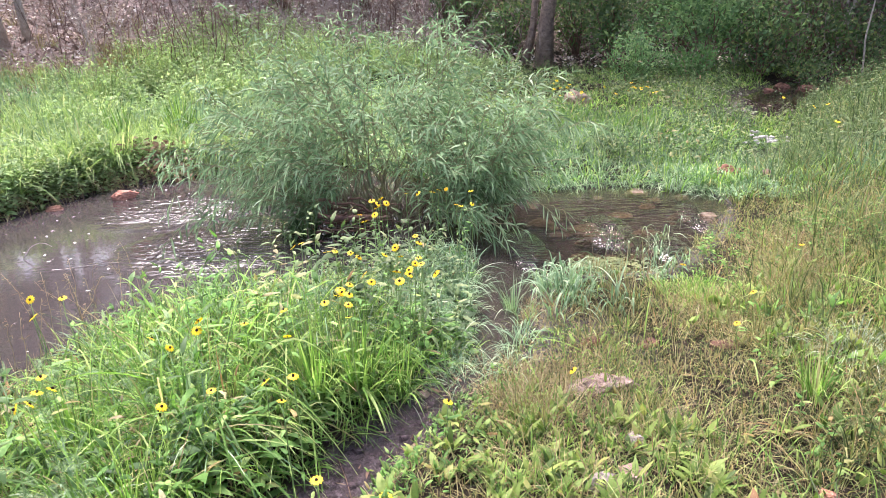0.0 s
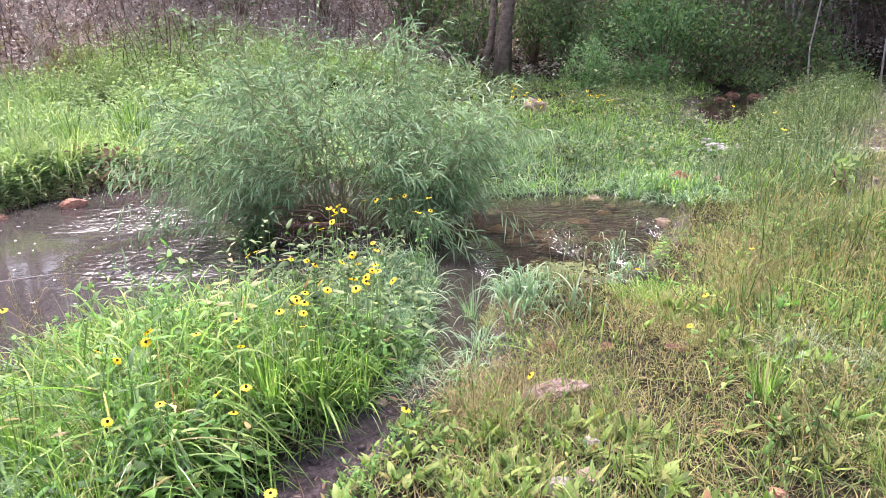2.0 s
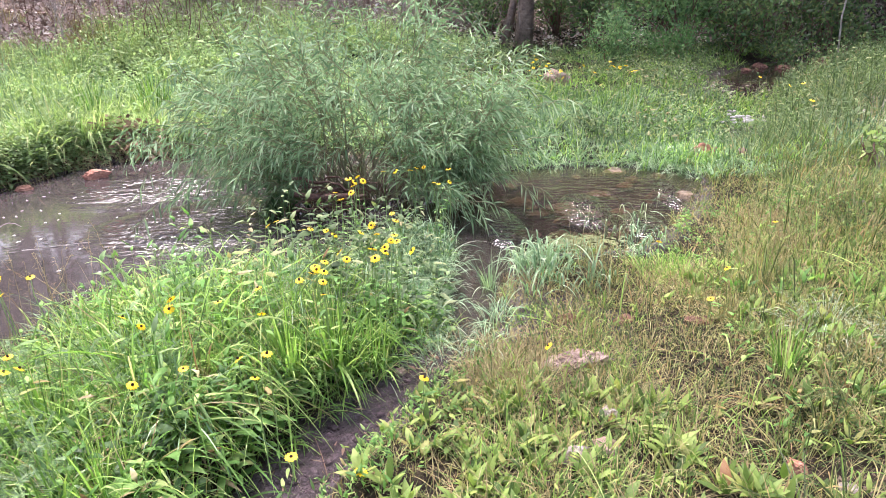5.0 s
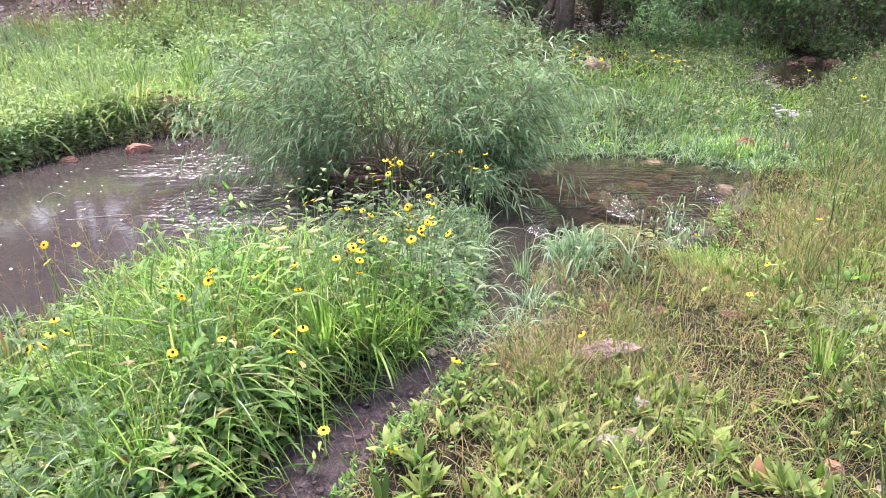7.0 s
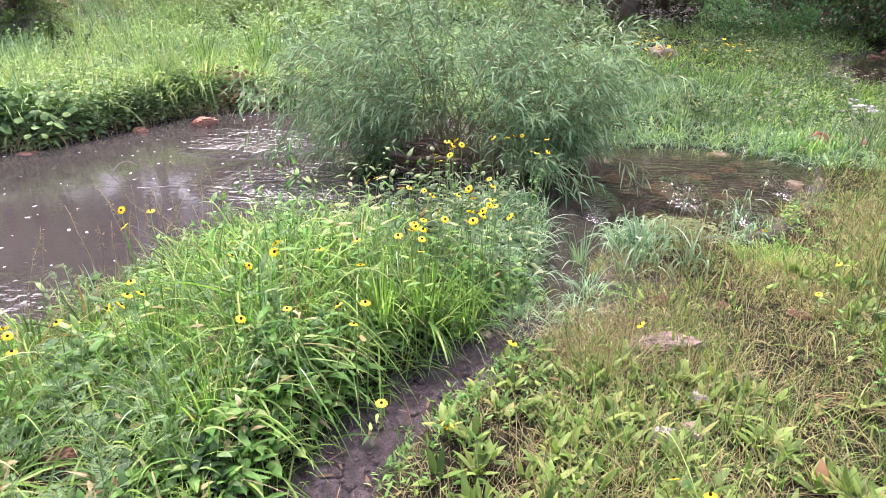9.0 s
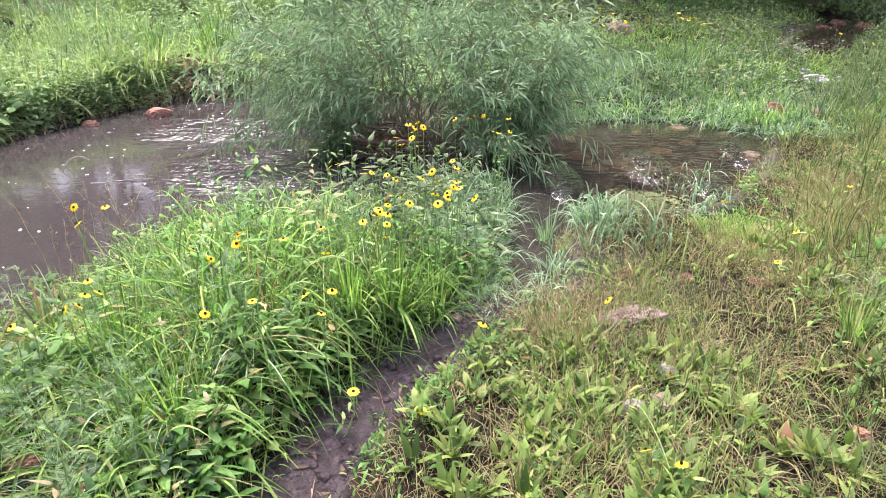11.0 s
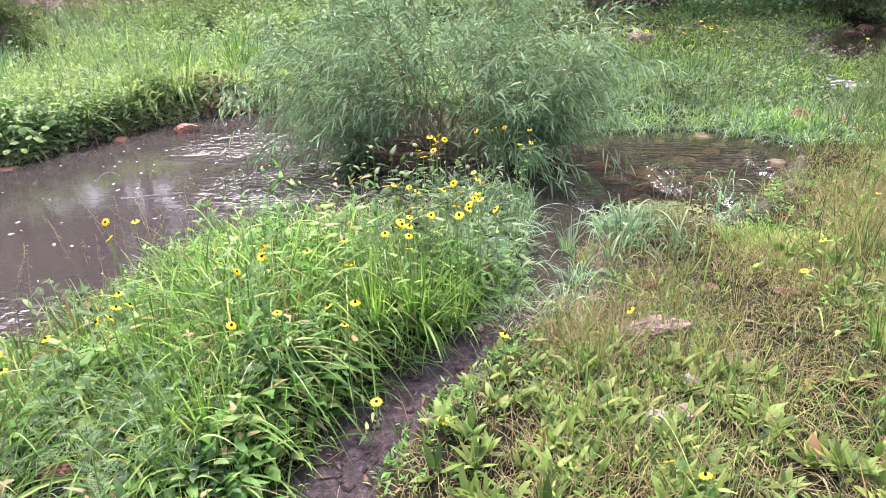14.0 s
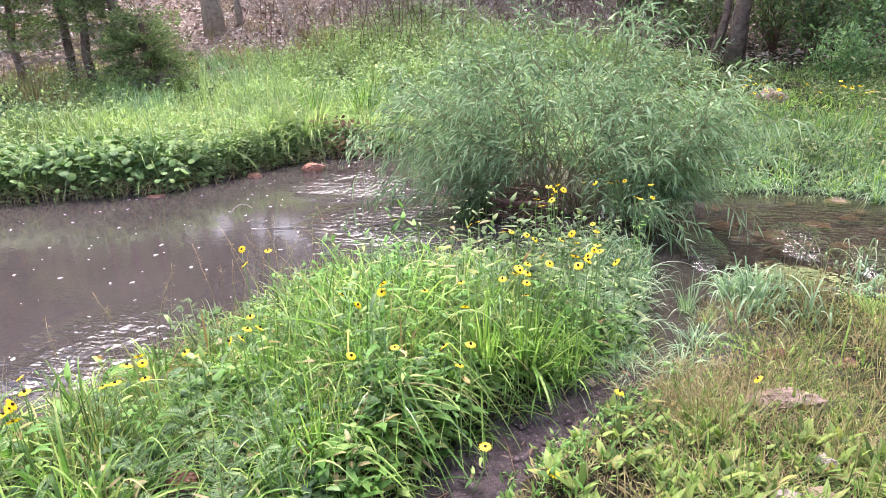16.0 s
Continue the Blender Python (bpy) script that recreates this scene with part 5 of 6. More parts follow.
stuff("meadow_green_grass", pl.mesh("meadow_green_grass", FRESH), "green grass clumps in wet ground", "grass")
pl = Pile()
grass(pl, 12500, (-0.4, 3.4, 0.7, 5.2), lambda x, y: right_area(x, y) * BARE(x, y) * step(0.4, 0.68, grain(x + 9, y, 1.3)), (0.08, 0.26), (0.002, 0.0045), (0.1, 1.3), (0.1, 0.7), rng, clump=11, levels=3)
grass(pl, 3400, (-0.5, 4.4, 0.6, 5.6), right_area, (0.06, 0.24), (0.0015, 0.004), (1.1, 1.55), (-0.1, 0.05), rng, levels=3)
grass(pl, 4800, (0.2, 1.5, 2.3, 3.6), lambda x, y: right_area(x, y) * BARE(x, y) * (np.hypot(x - 0.68, y - 2.5) > 0.2) * step(0.33, 0.58, grain(x + 2, y + 5, 1.9)), (0.12, 0.34), (0.0018, 0.004), (0.1, 1.1), (0.2, 0.9), rng, clump=26, levels=4)
grass(pl, 2600, (1.7, 2.5, 3.3, 4.7), lambda x, y: right_area(x, y) * np.exp(-((x - 2.05) / 0.25) ** 2 - ((y - 3.95) / 0.4) ** 2), (0.12, 0.3), (0.002, 0.004), (0.1, 1.2), (0.2, 0.9), rng, clump=26, levels=4)
grass(pl, 2600, (-0.2, 2.4, 1.1, 2.7), lambda x, y: right_area(x, y) * BARE(x, y), (0.16, 0.36), (0.0016, 0.003), (0.2, 1.3), (0.1, 0.8), rng, levels=6)
stuff("meadow_straw", pl.mesh("meadow_straw", DRY), "dry tan and rusty grass in wet ground", "dry grass")

stuff("meadow_weeds", herb_pile.mesh("meadow_weeds", HERB), "leafy weeds among the meadow grass", "herbs")


def rosettes(n, box, keep, leaf, per, mat, name, label):
    pl = Pile()
    cx, cy = spread(n, box, keep, rng)
    k = np.repeat(np.arange(len(cx)), per)
    n = len(k)
    az, el = rng.uniform(0, 6.28, n), rng.uniform(0.35, 1.3, n)
    D = np.stack([np.cos(az) * np.cos(el), np.sin(az) * np.cos(el), np.sin(el)], 1)
    L = rng.uniform(leaf[0], leaf[1], n) * (0.7 + 0.6 * grain(cx[k], cy[k], 2))
    x, y = cx[k] + rng.normal(0, 0.02, n), cy[k] + rng.normal(0, 0.02, n)
    pl.add(*ribbons(np.stack([x, y, ground_z(x, y) + rng.uniform(-0.01, 0.06, n)], 1), D, L, L * rng.uniform(0.2, 0.36, n), rng.uniform(0, 0.4, n), leaf_shape, 4, fold=0.12,
                    side=np.stack([-np.sin(az), np.cos(az), np.zeros(n)], 1)))
    stuff(name, pl.mesh(name, mat), label, "herbs")


rosettes(400, (-0.5, 3.8, 0.6, 4.8), lambda x, y: right_area(x, y) * (0.12 + 0.88 * step(0.42, 0.6, grain(x, y, 1.5))) * step(4.2, 2.2, y), (0.03, 0.085), 7, ROSETTE, "meadow_herbs", "light green lance-leaved herbs in wet ground")
rosettes(100, (0.8, 3.6, 0.9, 3.2), lambda x, y: right_area(x, y) * step(0.45, 0.65, grain(x + 5, y + 2, 1.1)), (0.05, 0.12), 8, HERB, "meadow_dark_herbs", "darker broad-leaved herbs in the meadow")
rosettes(170, (-0.5, 0.6, 0.8, 2.8), lambda x, y: right_area(x, y) * step(0.55, 0.15, seg_dist(x, y, MUD, False)), (0.02, 0.05), 8, HERB, "mud_herbs", "small grey-green herbs along the mud")

# grass standing in the outlet and the shallows
pl = Pile()
grass(pl, 260, (0.35, 1.1, 3.2, 4.2), lambda x, y: np.exp(-((x - 0.64) / 0.24) ** 2 - ((y - 3.65) / 0.28) ** 2), (0.34, 0.66), (0.007, 0.014), (0.05, 0.6), (0.5, 1.2), rng, clump=14, levels=8, even=True)
grass(pl, 110, (1.0, 1.7, 3.9, 5.4), lambda x, y: np.exp(-((x - 1.3) / 0.2) ** 2 - ((y - 4.6) / 0.5) ** 2), (0.35, 0.6), (0.008, 0.013), (0.05, 0.6), (0.7, 1.5), rng, clump=4, levels=9, even=True)
grass(pl, 200, (0.45, 1.5, 3.8, 4.2), lambda x, y: (shore(x, y) > -0.1) * 1.0, (0.2, 0.45), (0.006, 0.011), (0.1, 0.9), (0.6, 1.3), rng, clump=18, levels=7, even=True)
grass(pl, 620, (-0.3, 0.16, 3.1, 4.4), lambda x, y: spit_area(x, y) * 1.0, (0.25, 0.45), (0.005, 0.01), (0.1, 0.9), (0.4, 1.1), rng, clump=12, levels=7, even=True)
grass(pl, 320, (0.0, 0.45, 2.8, 4.0), lambda x, y: 1.0 * (np.abs(shore(x, y) - 0.05) < 0.06), (0.2, 0.4), (0.004, 0.008), (0.2, 1.0), (0.4, 1.1), rng, clump=7, levels=7, even=True)
grass(pl, 900, (0.6, 2.6, 5.6, 6.4), lambda x, y: 1.0 * (np.abs(shore(x, y) - 0.06) < 0.09), (0.2, 0.4), (0.006, 0.01), (0.2, 1.0), (0.5, 1.1), rng, clump=8, levels=6)
grass(pl, 460, (-0.2, 0.3, 2.66, 3.05), lambda x, y: 1.0 * (np.hypot(x - 0.22, y - 3.05) > 0.08), (0.12, 0.32), (0.002, 0.005), (0.3, 1.3), (0.3, 1.0), rng, clump=9, levels=6, even=True)
dead = Pile()
grass(dead, 300, (-0.16, 0.38, 2.6, 3.1), lambda x, y: right_area(x, y) + 0.5, (0.1, 0.28), (0.0016, 0.0035), (0.4, 1.4), (0.1, 0.8), rng, clump=11, levels=4, even=True)
grass(dead, 26, (0.85, 1.35, 3.5, 4.15), lambda x, y: np.exp(-((x - 1.1) / 0.16) ** 2 - ((y - 3.85) / 0.2) ** 2), (0.3, 0.5), (0.003, 0.005), (0.0, 0.3), (0.0, 0.3), rng, clump=6, levels=5, even=True)
stuff("dead_stalks", dead.mesh("dead_stalks", DRY), "brown dead stalks standing at the outlet", "dry grass")
stuff("water_grass", pl.mesh("water_grass", BLUEGRASS), "blue-green drooping grass standing in shallow water", "grass")

# far shore
pl = Pile()
grass(pl, 6000, (-0.6, 4.0, 5.4, 9.0), far_shore, (0.2, 0.42), (0.008, 0.016), (0.1, 0.9), (0.3, 1.0), rng, clump=9, levels=4)
grass(pl, 12000, (-1, 9, 8.0, 14.5), far_shore, (0.2, 0.5), (0.01, 0.022), (0.1, 0.9), (0.2, 0.8), rng, clump=8, levels=3)
pale = Pile()
grass(pale, 12000, (-0.6, 4.0, 5.4, 9.5), far_shore, (0.22, 0.45), (0.008, 0.015), (0.1, 0.9), (0.3, 1.0), rng, clump=10, levels=4)
stuff("pale_shore_grass", pale.mesh("pale_shore_grass", SHOREGRASS), "blue-green drooping grass on the far shore", "grass")
stuff("shore_grass", pl.mesh("shore_grass", FRESH), "fresh green drooping grass on the far shore", "grass")
pl = Pile()
herbs(pl, stems, 300, (-0.6, 4, 5.9, 9.5), lambda x, y: far_shore(x, y) * (0.2 + 0.8 * step(0.4, 0.65, grain(x, y, 0.9))), (0.2, 0.5), (0.07, 0.13), (0.25, 0.4), 9, rng)
herbs(pl, stems, 1500, (-0.6, 9, 8.6, 14.5), lambda x, y: far_shore(x, y) * (0.25 + 0.75 * step(0.4, 0.65, grain(x, y, 0.9))), (0.25, 0.75), (0.06, 0.12), (0.25, 0.4), 11, rng, 0.0)
stuff("shore_herbs", pl.mesh("shore_herbs", SHOREHERB), "leafy weeds along the far shore", "herbs")
rosettes(420, (1.5, 3.6, 5.2, 7.2), lambda x, y: far_shore(x, y) * step(1.0, 0.3, np.hypot(x - 2.5, y - 6.0)), (0.03, 0.07), 9, BLUEGRASS, "cress", "low blue-green cress around the far rocks")
pl = Pile()
grass(pl, 15000, (2.4, 9.0, 4.4, 12.5), lambda x, y: (np.hypot((x - 3.6) / 0.3, (y - 7.9) / 0.45) > 1) * (shore(x, y) > 0.5) * in_sight(x, y) * (seg_dist(x, y, CREEK, False) > 0.5) * (0.4 + 0.6 * step(0.35, 0.6, grain(x, y, 1.1))) * (1 - 0.4 * dry_side(x, y)), (0.18, 0.42), (0.004, 0.009), (0.1, 1.2), (0.3, 1.1), rng, clump=14, levels=4)
BAND = lambda x, y: in_sight(x, y) * step(0.4, 0.45, np.arctan2(x, y)) * step(0.62, 0.55, np.arctan2(x, y)) * (seg_dist(x, y, CREEK, False) > 0.3) * (shore(x, y) > 0.4)
grass(pl, 5200, (2.6, 7.5, 5.6, 11.0), BAND, (0.4, 0.8), (0.005, 0.01), (0.05, 0.8), (0.2, 0.9), rng, clump=16, levels=5)
weeds = Pile()
herbs(weeds, stems, 260, (3.0, 6.5, 7.4, 11.0), BAND, (0.25, 0.6), (0.06, 0.12), (0.25, 0.4), 10, rng, 0.0)
stuff("stream_weeds", weeds.mesh("stream_weeds", SHOREHERB), "leafy dark green weeds beside the narrow stream", "herbs")
dead = Pile()
grass(dead, 4200, (1.9, 8.5, 3.6, 11.5), lambda x, y: (shore(x, y) > 0.25) * in_sight(x, y) * (seg_dist(x, y, CREEK, False) > 0.5) * (0.3 + 0.7 * step(0.4, 0.6, grain(x + 6, y, 1.3))), (0.1, 0.42), (0.003, 0.007), (0.02, 1.3), (0.0, 0.7), rng, clump=9, levels=4)
stuff("path_straw", dead.mesh("path_straw", DRY), "dry tan grass beside the gravel", "dry grass")
stuff("path_grass", pl.mesh("path_grass", SHOREHERB), "tall thin grass beside the gravel", "grass")

# left bank
# tall weeds where the bank meets the slope
pl = Pile()
SLOPE = lambda x, y: in_sight(x, y) * step(0.3, 0.5, ground_z(x, y)) * step(1.5, 1.0, ground_z(x, y)) * step(-6.9, -5.6, x) * (x < 1.2) * (0.25 + 0.75 * step(0.35, 0.55, grain(x + 2, y, 0.8)))
herbs(pl, stems, 520, (-7, 1.2, 8, 15), SLOPE, (0.45, 0.85), (0.1, 0.2), (0.2, 0.36), 12, rng, 0.0)
herbs(pl, stems, 1500, (-6.2, 1.2, 8.4, 15.5), lambda x, y: in_sight(x, y) * step(0.2, 0.4, ground_z(x, y)) * step(-6.2, -5.2, x), (0.25, 0.6), (0.1, 0.18), (0.3, 0.5), 8, rng, 0.0)
stuff("slope_weeds", pl.mesh("slope_weeds", BANKHERB), "tall green weeds at the foot of the slope", "herbs")
pl = Pile()
grass(pl, 7000, (-7, 1.2, 8, 15), SLOPE, (0.5, 1.0), (0.01, 0.02), (0.05, 0.7), (0.2, 0.9), rng, clump=20, levels=4)
stuff("slope_grass", pl.mesh("slope_grass", BANKGRASS), "tall yellow-green grass at the foot of the slope", "grass")
pl = Pile()
grass(pl, 26000, (-11, 0.2, 4.6, 12.5), left_bank, (0.2, 0.5), (0.009, 0.018), (0.05, 0.9), (0.2, 0.9), rng, clump=9, levels=2)
grass(pl, 9000, (-8, -1, 5.8, 11.5), lambda x, y: left_bank(x, y) * step(0.45, 0.65, grain(x, y, 0.8)), (0.45, 0.8), (0.01, 0.02), (0.1, 0.8), (0.3, 1.0), rng, clump=24, levels=5)
stuff("bank_grass", pl.mesh("bank_grass", BANKGRASS), "tall bright green grass on the bank", "grass")
pl = Pile()
grass(pl, 13000, (-9, 0.2, 5, 12.5), lambda x, y: left_bank(x, y) * step(0.4, 0.65, grain(x + 4, y + 7, 0.7)), (0.3, 0.7), (0.008, 0.016), (0.05, 0.8), (0.2, 0.9), rng, clump=14, levels=3)
stuff("pale_bank_grass", pl.mesh("pale_bank_grass", BLUEGRASS), "grey-green weeds and grass on the bank", "grass")
pl = Pile()
herbs(pl, stems, 560, (-9, 0.2, 4.6, 9), lambda x, y: left_bank(x, y) * np.exp(-shore(x, y) / 0.45), (0.08, 0.3), (0.06, 0.13), (0.4, 0.65), 9, rng)
herbs(pl, stems, 800, (-9, 0.2, 4.4, 9), lambda x, y: (np.abs(shore(x, y) - 0.06) < 0.09) * (x < -2.4) * (y > 4.0) * in_sight(x, y), (0.1, 0.26), (0.06, 0.12), (0.4, 0.6), 8, rng)
herbs(pl, stems, 650, (-9, 0.2, 5, 12), lambda x, y: left_bank(x, y) * (0.2 + 0.8 * step(0.35, 0.6, grain(x, y, 0.9))), (0.2, 0.6), (0.08, 0.16), (0.25, 0.45), 10, rng)
stuff("bank_herbs", pl.mesh("bank_herbs", BANKHERB), "leafy herbs hanging over the bank's edge", "herbs")
pl = Pile()
grass(pl, 8000, (-9, 0, 4.4, 9), lambda x, y: (shore(x, y) > -0.04) * (shore(x, y) < 0.2) * (x < 0) * (y > 4.4) * in_sight(x, y), (0.12, 0.32), (0.005, 0.01), (0.6, 1.6), (0.5, 1.4), rng, levels=3)
grass(pl, 3500, (-13, 0, 7, 14), lambda x, y: in_sight(x, y) * step(0.45, 0.8, ground_z(x, y)) * step(2.2, 1.2, ground_z(x, y)), (0.25, 0.6), (0.007, 0.014), (0.05, 0.6), (0.1, 0.5), rng, clump=20)
stuff("bank_straw", pl.mesh("bank_straw", DRY), "dry straw hanging at the bank and above it", "dry grass")

# rough grass round about, behind the walk
pl = Pile()
grass(pl, 20000, (-3.5, 5, -4.5, 3), lambda x, y: (shore(x, y) > 0.05) * (1.0 - in_sight(x, y) * (y > 0.65)), (0.14, 0.34), (0.01, 0.022), (0.2, 1.2), (0.2, 0.8), rng, clump=5, levels=2)
stuff("rough_grass", pl.mesh("rough_grass", MEADOW), "rough yellow-green grass of the clearing", "grass")
stuff("herb_stems", stems.mesh("herb_stems", GREENSTEM), "thin green herb stems", "herbs")


def tussock(x, y, n, h, w, mat, label, rng, spread_r=0.06, lean=0.25, droop=(0.1, 0.9), group="grass tussocks"):
    ob = base("grass_tussock", (x, y, float(ground_z(x, y)) - 0.01), label, "grass tuft", group)
    az = rng.uniform(0, 6.28, n)
    tilt = np.abs(rng.normal(lean, lean, n))
    D = np.stack([np.cos(az) * np.sin(tilt), np.sin(az) * np.sin(tilt), np.cos(tilt)], 1)
    P = np.stack([np.cos(az), np.sin(az), np.zeros(n)], 1) * rng.uniform(0, spread_r, n)[:, None]
    side = np.stack([-np.sin(az), np.cos(az), np.zeros(n)], 1) + rng.normal(0, 0.3, (n, 3))
    tagged(part("foliage", Pile_of([ribbons(P, D, rng.uniform(0.5, 1, n) * h, rng.uniform(0.7, 1.2, n) * w, rng.uniform(droop[0], droop[1], n), blade_shape, 7, side=side)], "foliage", mat), ob), kind="stuff")


rng = np.random.default_rng(41)
tussock(-0.38, 2.52, 210, 0.56, 0.011, FRESH, "dense upright bright green grass tuft", rng, 0.1)
tussock(-0.23, 2.64, 150, 0.5, 0.010, FRESH, "dense upright bright green grass tuft", rng, 0.08)
tussock(-0.52, 2.38, 120, 0.5, 0.010, FRESH, "dense upright bright green grass tuft", rng, 0.08)
tussock(-1.3, 2.0, 120, 0.55, 0.008, FRESH, "arching green grass tuft on the spit", rng, 0.1)
tussock(-0.95, 1.7, 100, 0.5, 0.007, FRESH, "arching green grass tuft on the spit", rng, 0.1)
tussock(-1.7, 1.5, 120, 0.5, 0.006, MEADOW, "fine-leaved drooping grass tuft", rng, 0.12)
tussock(-1.42, 1.12, 60, 0.72, 0.013, FRESH, "long arching pale green grass tuft on the near spit", rng, 0.08, 0.45, (0.5, 1.2))
tussock(-1.62, 1.3, 50, 0.7, 0.012, FRESH, "long arching pale green grass tuft on the near spit", rng, 0.08, 0.45, (0.5, 1.2))
tussock(-1.05, 1.05, 50, 0.62, 0.01, FRESH, "long arching pale green grass tuft on the near spit", rng, 0.08, 0.45, (0.5, 1.2))
tussock(0.36, 3.55, 46, 0.36, 0.009, BLUEGRASS, "blue-green grass tuft at the outlet", rng, 0.05)
tussock(1.5, 2.4, 80, 0.35, 0.007, FRESH, "green grass tuft in the wet meadow", rng)
tussock(-4.1, 7.9, 160, 0.8, 0.016, FRESH, "tall yellow-green grass tuft on the bank", rng, 0.2)
tussock(-3.6, 8.4, 160, 0.8, 0.016, FRESH, "tall yellow-green grass tuft on the bank", rng, 0.2)
tussock(-6.45, 12.3, 260, 1.05, 0.012, DRY, "tall tan grass tuft at the slope's foot", rng, 0.35)
tussock(-6.1, 12.4, 200, 1.0, 0.012, MEADOW, "tall tan grass tuft at the slope's foot", rng, 0.3)
tussock(-8.7, 7.8, 220, 1.0, 0.01, DRY, "straw-coloured grass tuft beside the cedars", rng, 0.25)
tussock(-8.1, 7.7, 220, 0.9, 0.01, DRY, "straw-coloured grass tuft beside the cedars", rng, 0.25)

tussock(1.85, 2.75, 320, 0.5, 0.0035, SILVER, "fine silvery drooping grass tuft in the meadow", rng, 0.16, 0.55, (0.6, 1.3))
tussock(2.15, 2.5, 300, 0.55, 0.0035, SILVER, "fine silvery drooping grass tuft in the meadow", rng, 0.16, 0.55, (0.6, 1.3))

# arching tufts all over the spit, low tufts over the wet meadow
cx, cy = spread(150, (-2.4, 0.1, 0.9, 3.5), lambda x, y: spit_area(x, y) * LUSH(x, y) * CLEAR(x, y) * (0.3 + 0.7 * step(0.35, 0.55, grain(x, y, 1.6))), rng)
for k, (x, y) in enumerate(zip(cx, cy)):
    tall = rng.uniform(0.5, 0.85) * float(tallness(x, y))
    tussock(float(x), float(y), int(rng.integers(18, 40)), tall, rng.uniform(0.006, 0.012), (FRESH, FRESH, FRESH, BLUEGRASS, MEADOW)[k % 5], "arching tuft of long green grass on the spit", rng, 0.04, 0.4, (0.4, 1.2), "arching grass tufts of the spit")
cx, cy = spread(130, (0.0, 2.6, 1.1, 3.6), lambda x, y: right_area(x, y) * BARE(x, y), rng)
for k, (x, y) in enumerate(zip(cx, cy)):
    tussock(float(x), float(y), int(rng.integers(14, 30)), rng.uniform(0.14, 0.32), rng.uniform(0.003, 0.006), (MEADOW, FRESH, DRY, MEADOW)[k % 4], "low tuft of yellow-green grass in wet ground" if k % 4 != 2 else "low tuft of dry tan grass in wet ground", rng, 0.03, 0.45, (0.3, 1.1), "low grass tufts of the meadow")

# broad round leaves overhanging the bank
heart = mesh_np("leaf", *ribbons(np.zeros((1, 3)), np.array([[1.0, 0, 0.12]]), 1.0, 0.85, 0.25, lambda s: np.clip(np.sin(np.pi * np.clip(s * 0.88 + 0.09, 0, 1)) ** 0.6, 0, 1), 6, fold=0.1, side=np.array([[0, 1.0, 0]])), BIGLEAF)
rng = np.random.default_rng(43)
for k in range(26):
    q = k / 25
    x, y = -6.5 + 2.15 * q + rng.normal(0, 0.08), np.interp(-6.5 + 2.15 * q, [-8, -6.0, -5.48, -4.5, -4.2], [3.9, 4.72, 4.92, 5.36, 5.88]) + 0.1 + rng.uniform(0, 0.3)
    ob = base("broadleaf_plant", (x, y, float(ground_z(x, y)) - 0.01), "low plant with broad round light green leaves", "plant", "broad-leaved bank plants")
    for j in range(26):
        az, rr, zz = rng.uniform(0, 6.28), rng.uniform(0.03, 0.26), rng.uniform(0.06, 0.36)
        lf = part("leaf", heart, ob)
        s = rng.uniform(0.05, 0.105)
        lf.matrix_basis = Matrix.Translation((math.cos(az) * rr, math.sin(az) * rr - 0.08, zz - rr * 0.3)) @ Euler((rng.normal(0, 0.3), rng.uniform(0.0, 0.7), az)).to_matrix().to_4x4() @ Matrix.Diagonal((s, s, s, 1))
    st = Pile()
    for j in range(8):
        az = rng.uniform(0, 6.28)
        st.add(*tube(bent((0, 0, 0), (math.cos(az) * 0.15, math.sin(az) * 0.15 - 0.05, rng.uniform(0.1, 0.25)), (0, 0, 0.03), rng, 4, 0.005), [0.004] * 4, 4))
    tagged(part("stalk_growth", st.mesh("stalk_growth", GREENSTEM), ob), kind="stuff")

# ---- yellow coneflowers ----
n = 11
pa = np.arange(n) * 2 * np.pi / n
petals = mesh_np("petals", *ribbons(np.stack([np.cos(pa) * 0.006, np.sin(pa) * 0.006, np.zeros(n)], 1), np.stack([np.cos(pa), np.sin(pa), np.full(n, 0.05)], 1), 0.024, 0.012, 0.18, petal_shape, 5, fold=0.08,
                                    side=np.stack([-np.sin(pa), np.cos(pa), np.zeros(n)], 1)), PETAL)
bm = bmesh.new()
bmesh.ops.create_uvsphere(bm, u_segments=12, v_segments=8, radius=0.0075)
for v in bm.verts:
    v.co.z = v.co.z * 0.85 + 0.003
cone = bpy.data.meshes.new("cone")
bm.to_mesh(cone)
bm.free()
cone.materials.append(CONE)
stemleaf = mesh_np("leaf", *ribbons(np.zeros((1, 3)), np.array([[1.0, 0, 0.35]]), 0.08, 0.02, 0.35, leaf_shape, 4, fold=0.12, side=np.array([[0, 1.0, 0]])), HERB)


